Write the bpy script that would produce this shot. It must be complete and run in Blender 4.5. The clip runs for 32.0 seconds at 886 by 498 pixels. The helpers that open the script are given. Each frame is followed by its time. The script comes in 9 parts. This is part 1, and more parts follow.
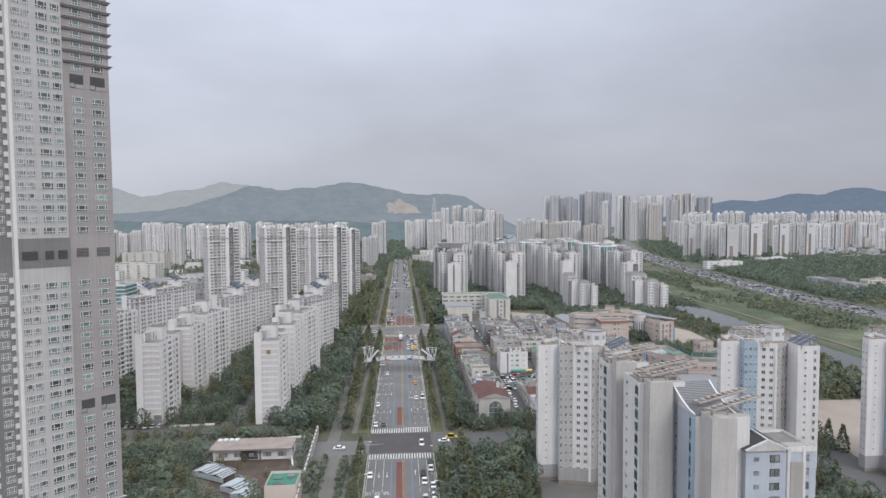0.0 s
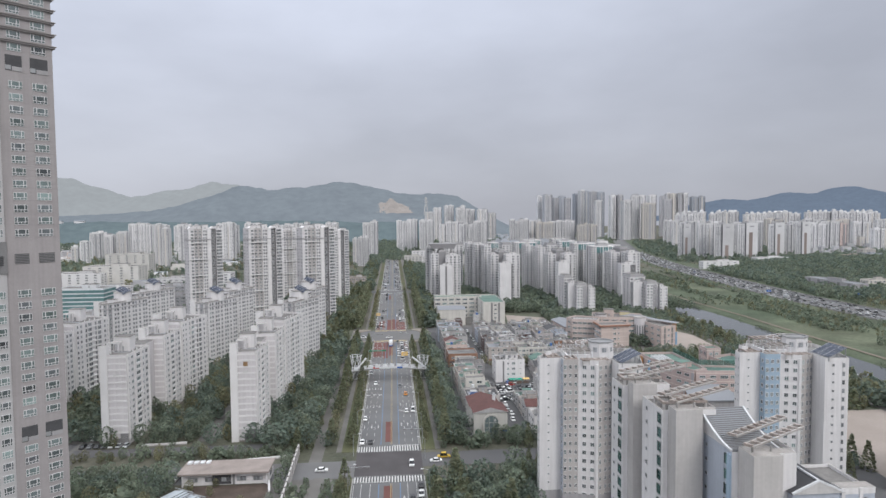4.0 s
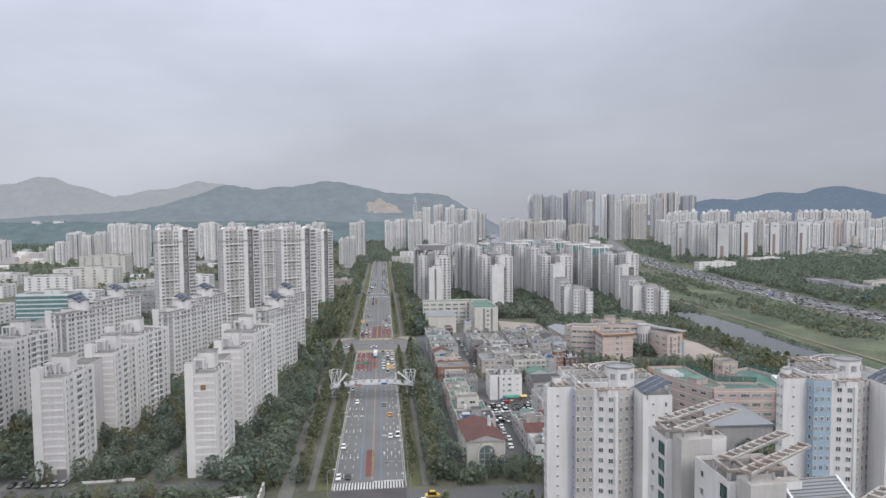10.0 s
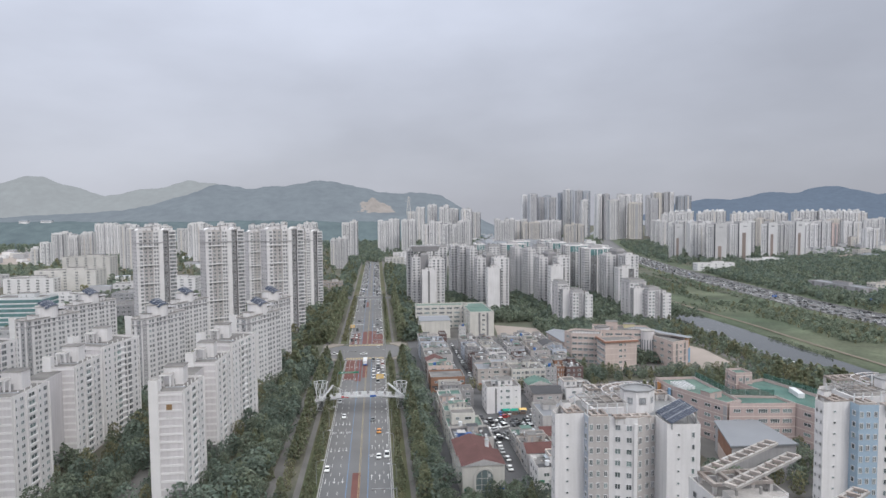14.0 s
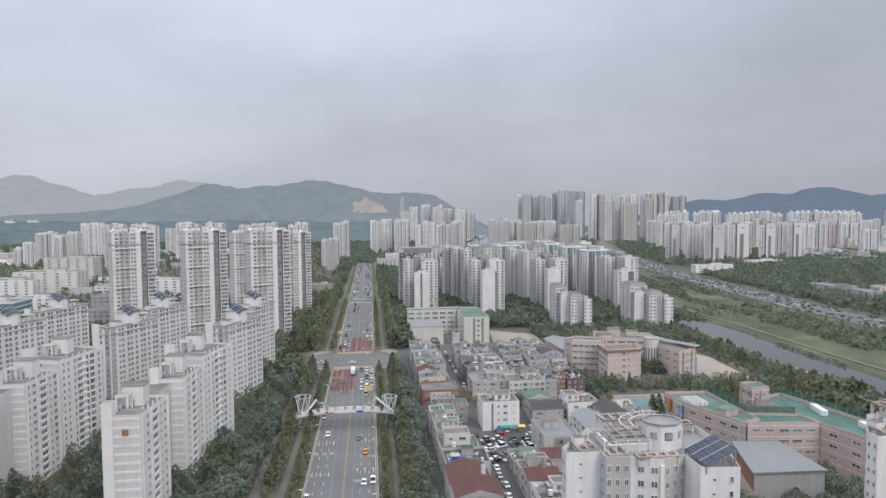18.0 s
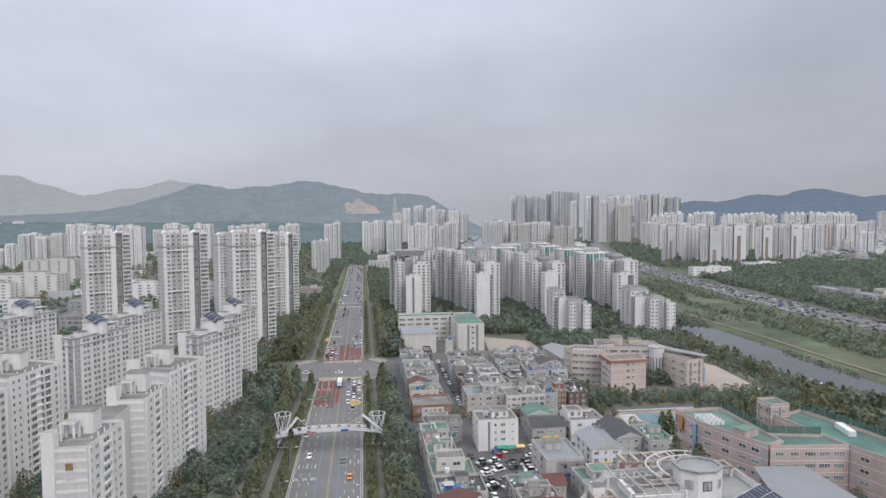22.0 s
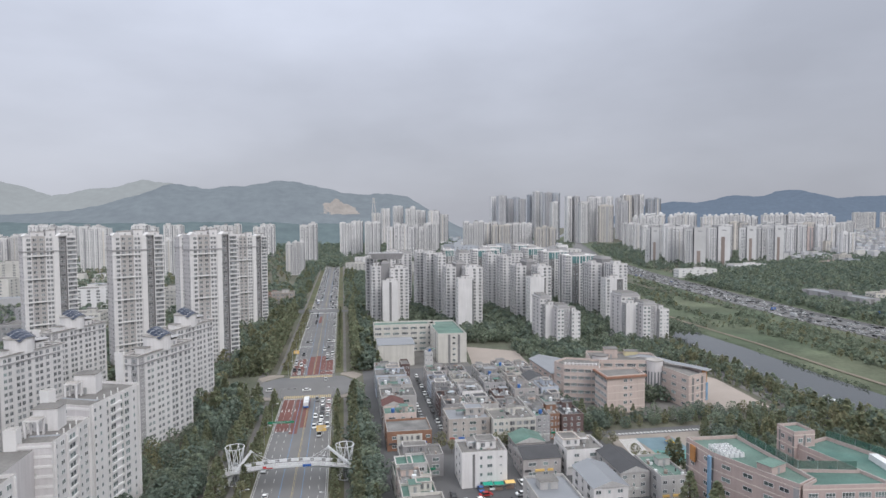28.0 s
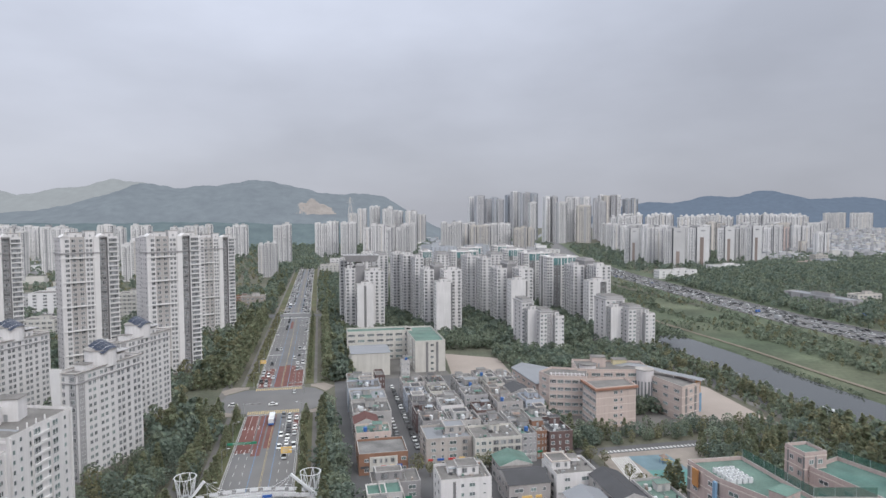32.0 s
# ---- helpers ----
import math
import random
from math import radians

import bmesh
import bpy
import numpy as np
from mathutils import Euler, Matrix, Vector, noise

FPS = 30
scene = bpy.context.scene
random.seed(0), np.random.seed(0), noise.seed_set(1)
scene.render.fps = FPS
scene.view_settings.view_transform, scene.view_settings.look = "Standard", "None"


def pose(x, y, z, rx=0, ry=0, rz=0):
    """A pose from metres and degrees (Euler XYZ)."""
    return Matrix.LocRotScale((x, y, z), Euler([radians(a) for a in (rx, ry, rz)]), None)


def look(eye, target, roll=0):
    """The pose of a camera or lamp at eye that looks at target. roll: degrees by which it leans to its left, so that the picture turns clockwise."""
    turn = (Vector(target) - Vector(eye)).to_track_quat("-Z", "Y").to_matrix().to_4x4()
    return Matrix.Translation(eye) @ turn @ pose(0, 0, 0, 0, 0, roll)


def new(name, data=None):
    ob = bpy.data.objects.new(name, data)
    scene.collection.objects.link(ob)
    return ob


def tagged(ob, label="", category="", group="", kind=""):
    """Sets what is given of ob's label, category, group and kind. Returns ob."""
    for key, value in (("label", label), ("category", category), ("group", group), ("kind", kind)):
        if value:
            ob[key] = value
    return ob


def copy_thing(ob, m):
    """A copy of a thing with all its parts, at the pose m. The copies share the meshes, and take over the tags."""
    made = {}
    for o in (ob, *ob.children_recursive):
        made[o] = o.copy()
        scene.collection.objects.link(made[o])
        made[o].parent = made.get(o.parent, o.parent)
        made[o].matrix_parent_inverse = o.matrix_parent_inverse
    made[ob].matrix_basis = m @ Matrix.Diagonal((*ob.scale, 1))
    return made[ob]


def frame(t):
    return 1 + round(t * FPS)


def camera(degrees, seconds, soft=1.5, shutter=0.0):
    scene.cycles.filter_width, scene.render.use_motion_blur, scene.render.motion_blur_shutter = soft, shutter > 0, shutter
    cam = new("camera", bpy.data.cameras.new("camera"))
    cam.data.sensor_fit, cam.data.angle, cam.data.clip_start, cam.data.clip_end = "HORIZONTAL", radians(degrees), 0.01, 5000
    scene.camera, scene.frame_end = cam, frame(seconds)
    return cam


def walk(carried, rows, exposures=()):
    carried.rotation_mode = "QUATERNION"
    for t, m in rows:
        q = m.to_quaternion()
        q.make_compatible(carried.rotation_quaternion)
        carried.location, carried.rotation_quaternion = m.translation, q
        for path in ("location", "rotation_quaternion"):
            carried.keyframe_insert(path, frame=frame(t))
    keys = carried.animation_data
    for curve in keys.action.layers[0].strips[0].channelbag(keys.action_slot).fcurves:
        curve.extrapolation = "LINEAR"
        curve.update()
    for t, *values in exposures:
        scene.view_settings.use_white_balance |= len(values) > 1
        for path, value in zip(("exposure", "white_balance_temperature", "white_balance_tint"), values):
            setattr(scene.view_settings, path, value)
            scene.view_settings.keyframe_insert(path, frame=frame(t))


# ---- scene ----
cam = camera(71.0, 32.0)
METRES, EYE, TILT, LEAN, TURN = 180.0, 96.0, 0.0, 0.0, -3.9
ROWS = [
    (0.0, 0.0, 0.0, 0.0, -0.02, -3.12, 0.33),
    (0.5, 0.0002, 0.0139, 0.0001, -0.11, -3.12, 0.35),
    (1.0, 0.0003, 0.0284, 0.0002, -0.21, -3.12, 0.38),
    (1.5, 0.0007, 0.0431, 0.0002, -0.29, -3.11, 0.39),
    (2.0, 0.0012, 0.058, 0.0003, -0.38, -3.12, 0.41),
    (2.5, 0.0014, 0.073, 0.0004, -0.47, -3.13, 0.42),
    (3.0, 0.0018, 0.088, 0.0004, -0.55, -3.13, 0.44),
    (3.5, 0.0021, 0.1031, 0.0004, -0.64, -3.14, 0.46),
    (5.5, 0.0034, 0.1676, 0.0009, -1.0, -3.19, 0.45),
    (6.0, 0.0037, 0.1832, 0.001, -1.08, -3.2, 0.45),
    (6.5, 0.004, 0.199, 0.0008, -1.16, -3.2, 0.46),
    (7.0, 0.0042, 0.2148, 0.0007, -1.24, -3.19, 0.46),
    (7.5, 0.0046, 0.2303, 0.0011, -1.32, -3.19, 0.47),
    (8.0, 0.005, 0.2459, 0.0013, -1.39, -3.18, 0.47),
    (8.5, 0.0056, 0.2615, 0.0015, -1.47, -3.18, 0.46),
    (9.0, 0.0061, 0.277, 0.0017, -1.55, -3.2, 0.47),
    (9.5, 0.0065, 0.2926, 0.0019, -1.63, -3.2, 0.47),
    (10.0, 0.0071, 0.3083, 0.0019, -1.71, -3.19, 0.48),
    (10.5, 0.0077, 0.3237, 0.0021, -1.79, -3.2, 0.49),
    (11.0, 0.0084, 0.3392, 0.0022, -1.87, -3.2, 0.48),
    (11.5, 0.0091, 0.3545, 0.0023, -1.93, -3.2, 0.48),
    (12.0, 0.0096, 0.37, 0.0025, -2.0, -3.2, 0.49),
    (12.5, 0.0103, 0.3854, 0.0028, -2.06, -3.2, 0.48),
    (13.0, 0.0109, 0.4009, 0.0027, -2.13, -3.2, 0.49),
    (13.5, 0.0118, 0.4162, 0.0029, -2.2, -3.2, 0.47),
    (14.0, 0.0128, 0.4314, 0.0029, -2.26, -3.22, 0.46),
    (14.5, 0.0138, 0.447, 0.003, -2.33, -3.22, 0.45),
    (16.5, 0.0175, 0.511, 0.0043, -2.64, -3.22, 0.37),
    (17.0, 0.0187, 0.5268, 0.0044, -2.7, -3.21, 0.36),
    (17.5, 0.0197, 0.5422, 0.0045, -2.77, -3.22, 0.36),
    (18.0, 0.0209, 0.5577, 0.0047, -2.83, -3.21, 0.34),
    (18.5, 0.022, 0.5732, 0.0046, -2.9, -3.2, 0.32),
    (19.0, 0.0229, 0.5887, 0.0047, -2.98, -3.18, 0.32),
    (19.5, 0.0238, 0.6043, 0.0046, -3.06, -3.15, 0.32),
    (20.0, 0.0247, 0.6198, 0.0048, -3.13, -3.14, 0.31),
    (20.5, 0.0259, 0.6355, 0.0048, -3.21, -3.12, 0.31),
    (21.0, 0.0269, 0.6512, 0.0052, -3.28, -3.13, 0.29),
    (21.5, 0.0282, 0.6668, 0.0054, -3.36, -3.12, 0.29),
    (22.0, 0.0292, 0.6826, 0.0055, -3.45, -3.11, 0.28),
    (22.5, 0.0302, 0.6985, 0.0052, -3.54, -3.1, 0.27),
    (23.0, 0.0317, 0.714, 0.0057, -3.63, -3.1, 0.27),
    (23.5, 0.0329, 0.7295, 0.0056, -3.78, -3.08, 0.29),
    (24.0, 0.0341, 0.7449, 0.0059, -3.93, -3.08, 0.28),
    (24.5, 0.0353, 0.7604, 0.0062, -4.09, -3.08, 0.28),
    (25.0, 0.0365, 0.7762, 0.0062, -4.24, -3.07, 0.26),
    (25.5, 0.038, 0.7917, 0.0063, -4.39, -3.06, 0.25),
    (27.5, 0.0444, 0.8557, 0.0068, -5.08, -3.06, 0.23),
    (28.0, 0.0458, 0.8715, 0.0067, -5.28, -3.07, 0.24),
    (28.5, 0.0471, 0.8873, 0.0068, -5.53, -3.07, 0.24),
    (29.0, 0.0486, 0.9031, 0.0068, -5.78, -3.06, 0.23),
    (29.5, 0.0502, 0.9188, 0.0069, -6.04, -3.07, 0.22),
    (30.0, 0.0518, 0.9344, 0.0071, -6.3, -3.07, 0.22),
    (30.5, 0.0534, 0.9503, 0.0069, -6.57, -3.07, 0.21),
    (31.0, 0.0552, 0.966, 0.0069, -6.83, -3.07, 0.2),
    (31.5, 0.0571, 0.9819, 0.007, -7.08, -3.07, 0.21),
    (32.0, 0.0589, 0.9977, 0.0069, -7.34, -3.06, 0.21),
]
walk(cam, [(t, pose(0, 0, EYE, TILT, LEAN, TURN) @ pose(METRES * x, METRES * y, METRES * z, 90 + pitch, roll, yaw)) for t, x, y, z, yaw, pitch, roll in ROWS])


# ---- sky, sun ----
SUN_AZ, SUN_EL = 154.0, 38.0     # compass-like: degrees from +y towards +x, and height
world = bpy.data.worlds.new("overcast_sky")
scene.world = world
world.use_nodes = True
wn, wl = world.node_tree.nodes, world.node_tree.links
wn.clear()
w_out = wn.new("ShaderNodeOutputWorld")
w_bg = wn.new("ShaderNodeBackground")
w_sky = wn.new("ShaderNodeTexSky")
w_sky.sky_type, w_sky.sun_disc = "NISHITA", False
w_sky.sun_elevation, w_sky.sun_rotation = radians(SUN_EL), radians(SUN_AZ)
w_tc = wn.new("ShaderNodeTexCoord")
w_sep = wn.new("ShaderNodeSeparateXYZ")
wl.new(w_tc.outputs["Generated"], w_sep.inputs[0])
# cloud deck: grey at the horizon, brighter overhead
w_ramp = wn.new("ShaderNodeValToRGB")
e = w_ramp.color_ramp.elements
e[0].position, e[0].color = 0.0, (0.489, 0.505, 0.572, 1)
e[1].position, e[1].color = 1.0, (2.0, 2.07, 2.15, 1)
for pos, col in ((0.08, (0.546, 0.57, 0.648, 1)), (0.22, (0.602, 0.64, 0.748, 1)), (0.36, (0.72, 0.775, 0.92, 1)), (0.6, (1.47, 1.53, 1.64, 1))):
    q = w_ramp.color_ramp.elements.new(pos)
    q.color = col
wl.new(w_sep.outputs["Z"], w_ramp.inputs[0])
w_map = wn.new("ShaderNodeMapping")
w_map.inputs["Scale"].default_value = (1.6, 1.6, 4.0)
wl.new(w_tc.outputs["Generated"], w_map.inputs[0])
w_noise = wn.new("ShaderNodeTexNoise")
w_noise.inputs["Scale"].default_value, w_noise.inputs["Detail"].default_value, w_noise.inputs["Roughness"].default_value = 1.5, 5.0, 0.5
wl.new(w_map.outputs[0], w_noise.inputs["Vector"])
w_cr = wn.new("ShaderNodeMapRange")
w_cr.inputs[1].default_value, w_cr.inputs[2].default_value, w_cr.inputs[3].default_value, w_cr.inputs[4].default_value = 0.3, 0.7, 0.88, 1.12
wl.new(w_noise.outputs[0], w_cr.inputs[0])
# thinner cloud towards the north-west, thicker to the north-east
w_side = wn.new("ShaderNodeMapRange")
w_side.inputs[1].default_value, w_side.inputs[2].default_value, w_side.inputs[3].default_value, w_side.inputs[4].default_value = -0.6, 0.75, 1.10, 0.80
wl.new(w_sep.outputs["X"], w_side.inputs[0])
w_mul = wn.new("ShaderNodeMath")
w_mul.operation = "MULTIPLY"
wl.new(w_cr.outputs[0], w_mul.inputs[0])
wl.new(w_side.outputs[0], w_mul.inputs[1])
w_cloud = wn.new("ShaderNodeVectorMath")
w_cloud.operation = "SCALE"
wl.new(w_ramp.outputs[0], w_cloud.inputs[0])
wl.new(w_mul.outputs[0], w_cloud.inputs["Scale"])
w_dim = wn.new("ShaderNodeVectorMath")
w_dim.operation = "SCALE"
w_dim.inputs["Scale"].default_value = 0.05
wl.new(w_sky.outputs[0], w_dim.inputs[0])
w_mix = wn.new("ShaderNodeMix")
w_mix.data_type = "RGBA"
w_mix.inputs[0].default_value = 0.94
wl.new(w_dim.outputs[0], w_mix.inputs[6])
wl.new(w_cloud.outputs[0], w_mix.inputs[7])
wl.new(w_mix.outputs[2], w_bg.inputs[0])
w_bg.inputs[1].default_value = 1.0
wl.new(w_bg.outputs[0], w_out.inputs[0])

sun_data = bpy.data.lights.new("sun", "SUN")
sun_data.energy, sun_data.angle, sun_data.color = 1.5, radians(30), (1.0, 0.97, 0.93)
sun = new("sun", sun_data)
sa, se = radians(SUN_AZ), radians(SUN_EL)
sun.matrix_world = look((0, 0, 300), Vector((0, 0, 300)) - Vector((math.sin(sa) * math.cos(se), math.cos(sa) * math.cos(se), math.sin(se))))


# ---- materials ----
MATS = {}
HH = {}     # roof heights of the buildings
FOOT = []   # footprints of all buildings


def mat(name, col, rough=0.8, var=0.12, scale=0.25, fine=4.0, bump=0.0, metal=0.0, rand=0.0, island=0.0, streak=0.0, spec=0.3, tint=None):
    """Node material: base colour with wear at two scales, streaks that run down, random shifts from piece to piece."""
    m = bpy.data.materials.new(name)
    m.use_nodes = True
    n, l = m.node_tree.nodes, m.node_tree.links
    p = n["Principled BSDF"]
    p.inputs["Roughness"].default_value, p.inputs["Metallic"].default_value = rough, metal
    p.inputs["Specular IOR Level"].default_value = spec
    geo = n.new("ShaderNodeNewGeometry")
    val = None

    def noise_val(sc, detail, lo, hi, stretch=None):
        tx = n.new("ShaderNodeTexNoise")
        tx.inputs["Scale"].default_value, tx.inputs["Detail"].default_value = sc, detail
        src = geo.outputs["Position"]
        if stretch:
            mp = n.new("ShaderNodeMapping")
            mp.inputs["Scale"].default_value = stretch
            l.new(src, mp.inputs[0])
            src = mp.outputs[0]
        l.new(src, tx.inputs["Vector"])
        mr = n.new("ShaderNodeMapRange")
        mr.inputs[1].default_value, mr.inputs[2].default_value, mr.inputs[3].default_value, mr.inputs[4].default_value = 0.3, 0.7, lo, hi
        l.new(tx.outputs[0], mr.inputs[0])
        return mr.outputs[0], tx.outputs[0]

    def times(a, b):
        if a is None:
            return b
        x = n.new("ShaderNodeMath")
        x.operation = "MULTIPLY"
        l.new(a, x.inputs[0])
        l.new(b, x.inputs[1])
        return x.outputs[0]

    def span(src, lo, hi):
        mr = n.new("ShaderNodeMapRange")
        mr.inputs[3].default_value, mr.inputs[4].default_value = lo, hi
        l.new(src, mr.inputs[0])
        return mr.outputs[0]

    big, _ = noise_val(scale, 3.0, 1 - var, 1 + var)
    small, raw = noise_val(fine, 2.0, 1 - var * 0.5, 1 + var * 0.5)
    val = times(big, small)
    if streak:
        st, _ = noise_val(1.0, 3.0, 1 - streak, 1 + streak * 0.3, (1.2, 1.2, 0.06))
        val = times(val, st)
    if rand:
        oi = n.new("ShaderNodeObjectInfo")
        val = times(val, span(oi.outputs["Random"], 1 - rand, 1 + rand))
    if island:
        val = times(val, span(geo.outputs["Random Per Island"], 1 - island, 1 + island))
    sc = n.new("ShaderNodeVectorMath")
    sc.operation = "SCALE"
    if tint:
        mx = n.new("ShaderNodeMix")
        mx.data_type = "RGBA"
        mx.inputs[6].default_value, mx.inputs[7].default_value = (*col, 1), (*tint, 1)
        if island:
            # hue goes its own way from island to island
            wv = n.new("ShaderNodeMath")
            wv.operation = "MULTIPLY"
            wv.inputs[1].default_value = 7.31
            l.new(geo.outputs["Random Per Island"], wv.inputs[0])
            fr = n.new("ShaderNodeMath")
            fr.operation = "FRACT"
            l.new(wv.outputs[0], fr.inputs[0])
            l.new(fr.outputs[0], mx.inputs[0])
        elif rand:
            wv = n.new("ShaderNodeMath")
            wv.operation = "MULTIPLY"
            wv.inputs[1].default_value = 7.31
            oi2 = n.new("ShaderNodeObjectInfo")
            l.new(oi2.outputs["Random"], wv.inputs[0])
            fr = n.new("ShaderNodeMath")
            fr.operation = "FRACT"
            l.new(wv.outputs[0], fr.inputs[0])
            l.new(fr.outputs[0], mx.inputs[0])
        else:
            tn, _ = noise_val(scale * 0.37, 4.0, 0.0, 1.0)
            l.new(tn, mx.inputs[0])
        l.new(mx.outputs[2], sc.inputs[0])
    else:
        rgb = n.new("ShaderNodeRGB")
        rgb.outputs[0].default_value = (*col, 1)
        l.new(rgb.outputs[0], sc.inputs[0])
    l.new(val, sc.inputs["Scale"])
    l.new(sc.outputs[0], p.inputs["Base Color"])
    if bump:
        b = n.new("ShaderNodeBump")
        b.inputs["Strength"].default_value, b.inputs["Distance"].default_value = bump, 0.05
        l.new(raw, b.inputs["Height"])
        l.new(b.outputs[0], p.inputs["Normal"])
    MATS[name] = m
    return m


# walls
mat("white_paint", (0.645, 0.628, 0.632), 0.75, 0.05, 0.12, 2.0, streak=0.10)
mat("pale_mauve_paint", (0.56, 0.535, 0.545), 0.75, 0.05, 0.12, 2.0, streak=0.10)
mat("light_band", (0.655, 0.64, 0.64), 0.75, 0.04, 0.2, 2.0)
mat("grey_paint", (0.361, 0.353, 0.357), 0.75, 0.06, 0.12, 2.0, streak=0.10)
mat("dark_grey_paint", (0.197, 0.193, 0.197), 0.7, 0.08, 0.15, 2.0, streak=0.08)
mat("slate_paint", (0.275, 0.268, 0.275), 0.72, 0.08, 0.15, 2.0, streak=0.08)
mat("coping", (0.36, 0.345, 0.335), 0.9, 0.2, 0.3, 2.5, tint=(0.27, 0.25, 0.235))
mat("mid_grey_paint", (0.344, 0.336, 0.344), 0.75, 0.06, 0.12, 2.0, streak=0.10)
mat("blue_grey_paint", (0.426, 0.459, 0.525), 0.75, 0.06, 0.12, 2.0, streak=0.08)
mat("sky_blue_paint", (0.318, 0.409, 0.5), 0.7, 0.06, 0.12, 2.0)
mat("taupe_paint", (0.377, 0.353, 0.348), 0.8, 0.07, 0.12, 2.0, streak=0.12)
mat("stone_base", (0.246, 0.221, 0.205), 0.8, 0.12, 0.3, 3.0, bump=0.2)
mat("concrete", (0.274, 0.263, 0.256), 0.85, 0.15, 0.15, 3.0, bump=0.1, streak=0.15)
mat("roof_concrete", (0.155, 0.148, 0.143), 0.9, 0.24, 0.12, 1.6, bump=0.1)
mat("peach_stucco", (0.508, 0.42, 0.386), 0.85, 0.07, 0.1, 2.0, streak=0.10)
mat("peach_band", (0.56, 0.485, 0.445), 0.85, 0.07, 0.1, 2.0)
mat("brown_band", (0.271, 0.148, 0.107), 0.8, 0.1, 0.2, 2.0)
mat("orange_brick", (0.24, 0.135, 0.095), 0.85, 0.12, 0.3, 6.0, bump=0.15)
mat("cream_paint", (0.54, 0.52, 0.485), 0.8, 0.06, 0.15, 2.0, streak=0.12)
mat("house_white", (0.442, 0.432, 0.434), 0.85, 0.12, 0.15, 2.0, rand=0.16, streak=0.11, tint=(0.4, 0.386, 0.376))
mat("fin_concrete", (0.46, 0.44, 0.432), 0.85, 0.07, 0.12, 1.2, streak=0.10)
mat("weathered_concrete", (0.37, 0.34, 0.32), 0.9, 0.28, 0.35, 2.5, bump=0.15, tint=(0.24, 0.19, 0.165))
mat("brown_slat", (0.22, 0.165, 0.14), 0.85, 0.15, 0.3, 3.0)
mat("bright_green_roof", (0.05, 0.19, 0.14), 0.7, 0.18, 0.2, 2.0)
mat("soil", (0.085, 0.065, 0.055), 0.95, 0.2, 0.2, 1.5, bump=0.2)
mat("house_wall", (0.385, 0.377, 0.373), 0.85, 0.12, 0.15, 2.0, rand=0.25, streak=0.11, tint=(0.41, 0.361, 0.328))
mat("house_roof", (0.138, 0.135, 0.134), 0.9, 0.26, 0.15, 1.5, rand=0.30, bump=0.1)
mat("dark_brick", (0.131, 0.0902, 0.0861), 0.85, 0.15, 0.3, 6.0, bump=0.15)
mat("red_roof", (0.101, 0.0468, 0.0432), 0.75, 0.15, 0.2, 3.0, bump=0.2)
mat("green_roof", (0.0762, 0.145, 0.122), 0.8, 0.22, 0.12, 1.5, tint=(0.126, 0.178, 0.156))
mat("teal_roof", (0.0634, 0.133, 0.117), 0.8, 0.2, 0.15, 1.5, tint=(0.101, 0.158, 0.139))
mat("metal_roof", (0.221, 0.23, 0.249), 0.5, 0.05, 0.1, 1.5, metal=0.2)
mat("dark_tile_roof", (0.054, 0.054, 0.059), 0.6, 0.12, 0.2, 3.0, bump=0.2)
mat("white_metal", (0.59, 0.599, 0.615), 0.45, 0.05, 0.3, 3.0)
mat("grey_steel", (0.328, 0.336, 0.344), 0.45, 0.08, 0.5, 3.0, metal=0.3)
mat("solar_cell", (0.03, 0.04, 0.068), 0.4, 0.10, 0.5, 3.0, spec=0.25)
mat("tarp_blue", (0.05, 0.13, 0.34), 0.6, 0.12, 0.5, 3.0)
mat("tarp_green", (0.02, 0.28, 0.20), 0.6, 0.12, 0.5, 3.0)
mat("window_frame", (0.574, 0.574, 0.582), 0.5, 0.04, 0.5, 3.0)
mat("window_glass", (0.10, 0.107, 0.118), 0.15, 0.2, 0.2, 1.0, rand=0.5, spec=0.6, tint=(0.17, 0.22, 0.215))
mat("window_glass_joined", (0.165, 0.172, 0.184), 0.15, 0.2, 0.2, 1.0, island=0.5, spec=0.7, tint=(0.27, 0.28, 0.29))
mat("green_glass", (0.10, 0.20, 0.185), 0.12, 0.2, 0.3, 1.0, island=0.5, spec=0.6, tint=(0.03, 0.055, 0.06))
mat("teal_glass", (0.115, 0.205, 0.21), 0.15, 0.15, 0.2, 1.0, island=0.35, spec=0.6)
mat("near_black", (0.075, 0.075, 0.08), 0.8, 0.1, 0.5, 2.0)
mat("orange_panel", (0.426, 0.205, 0.082), 0.8, 0.08)
mat("panel_blue", (0.18, 0.295, 0.426), 0.8, 0.08)
mat("pink_stucco", (0.455, 0.365, 0.345), 0.85, 0.07, 0.1, 2.0, streak=0.10)
mat("orange_crest", (0.246, 0.156, 0.082), 0.7, 0.2, 2.0, 6.0)
mat("taupe_paint_dark", (0.33, 0.307, 0.31), 0.75, 0.06, 0.12, 2.0, streak=0.08)
mat("light_grey_taupe", (0.43, 0.405, 0.395), 0.75, 0.05, 0.12, 2.0, streak=0.08)
mat("tower_white", (0.445, 0.433, 0.44), 0.75, 0.05, 0.12, 2.0, streak=0.10)
mat("light_taupe", (0.353, 0.328, 0.324), 0.75, 0.05, 0.12, 2.0)
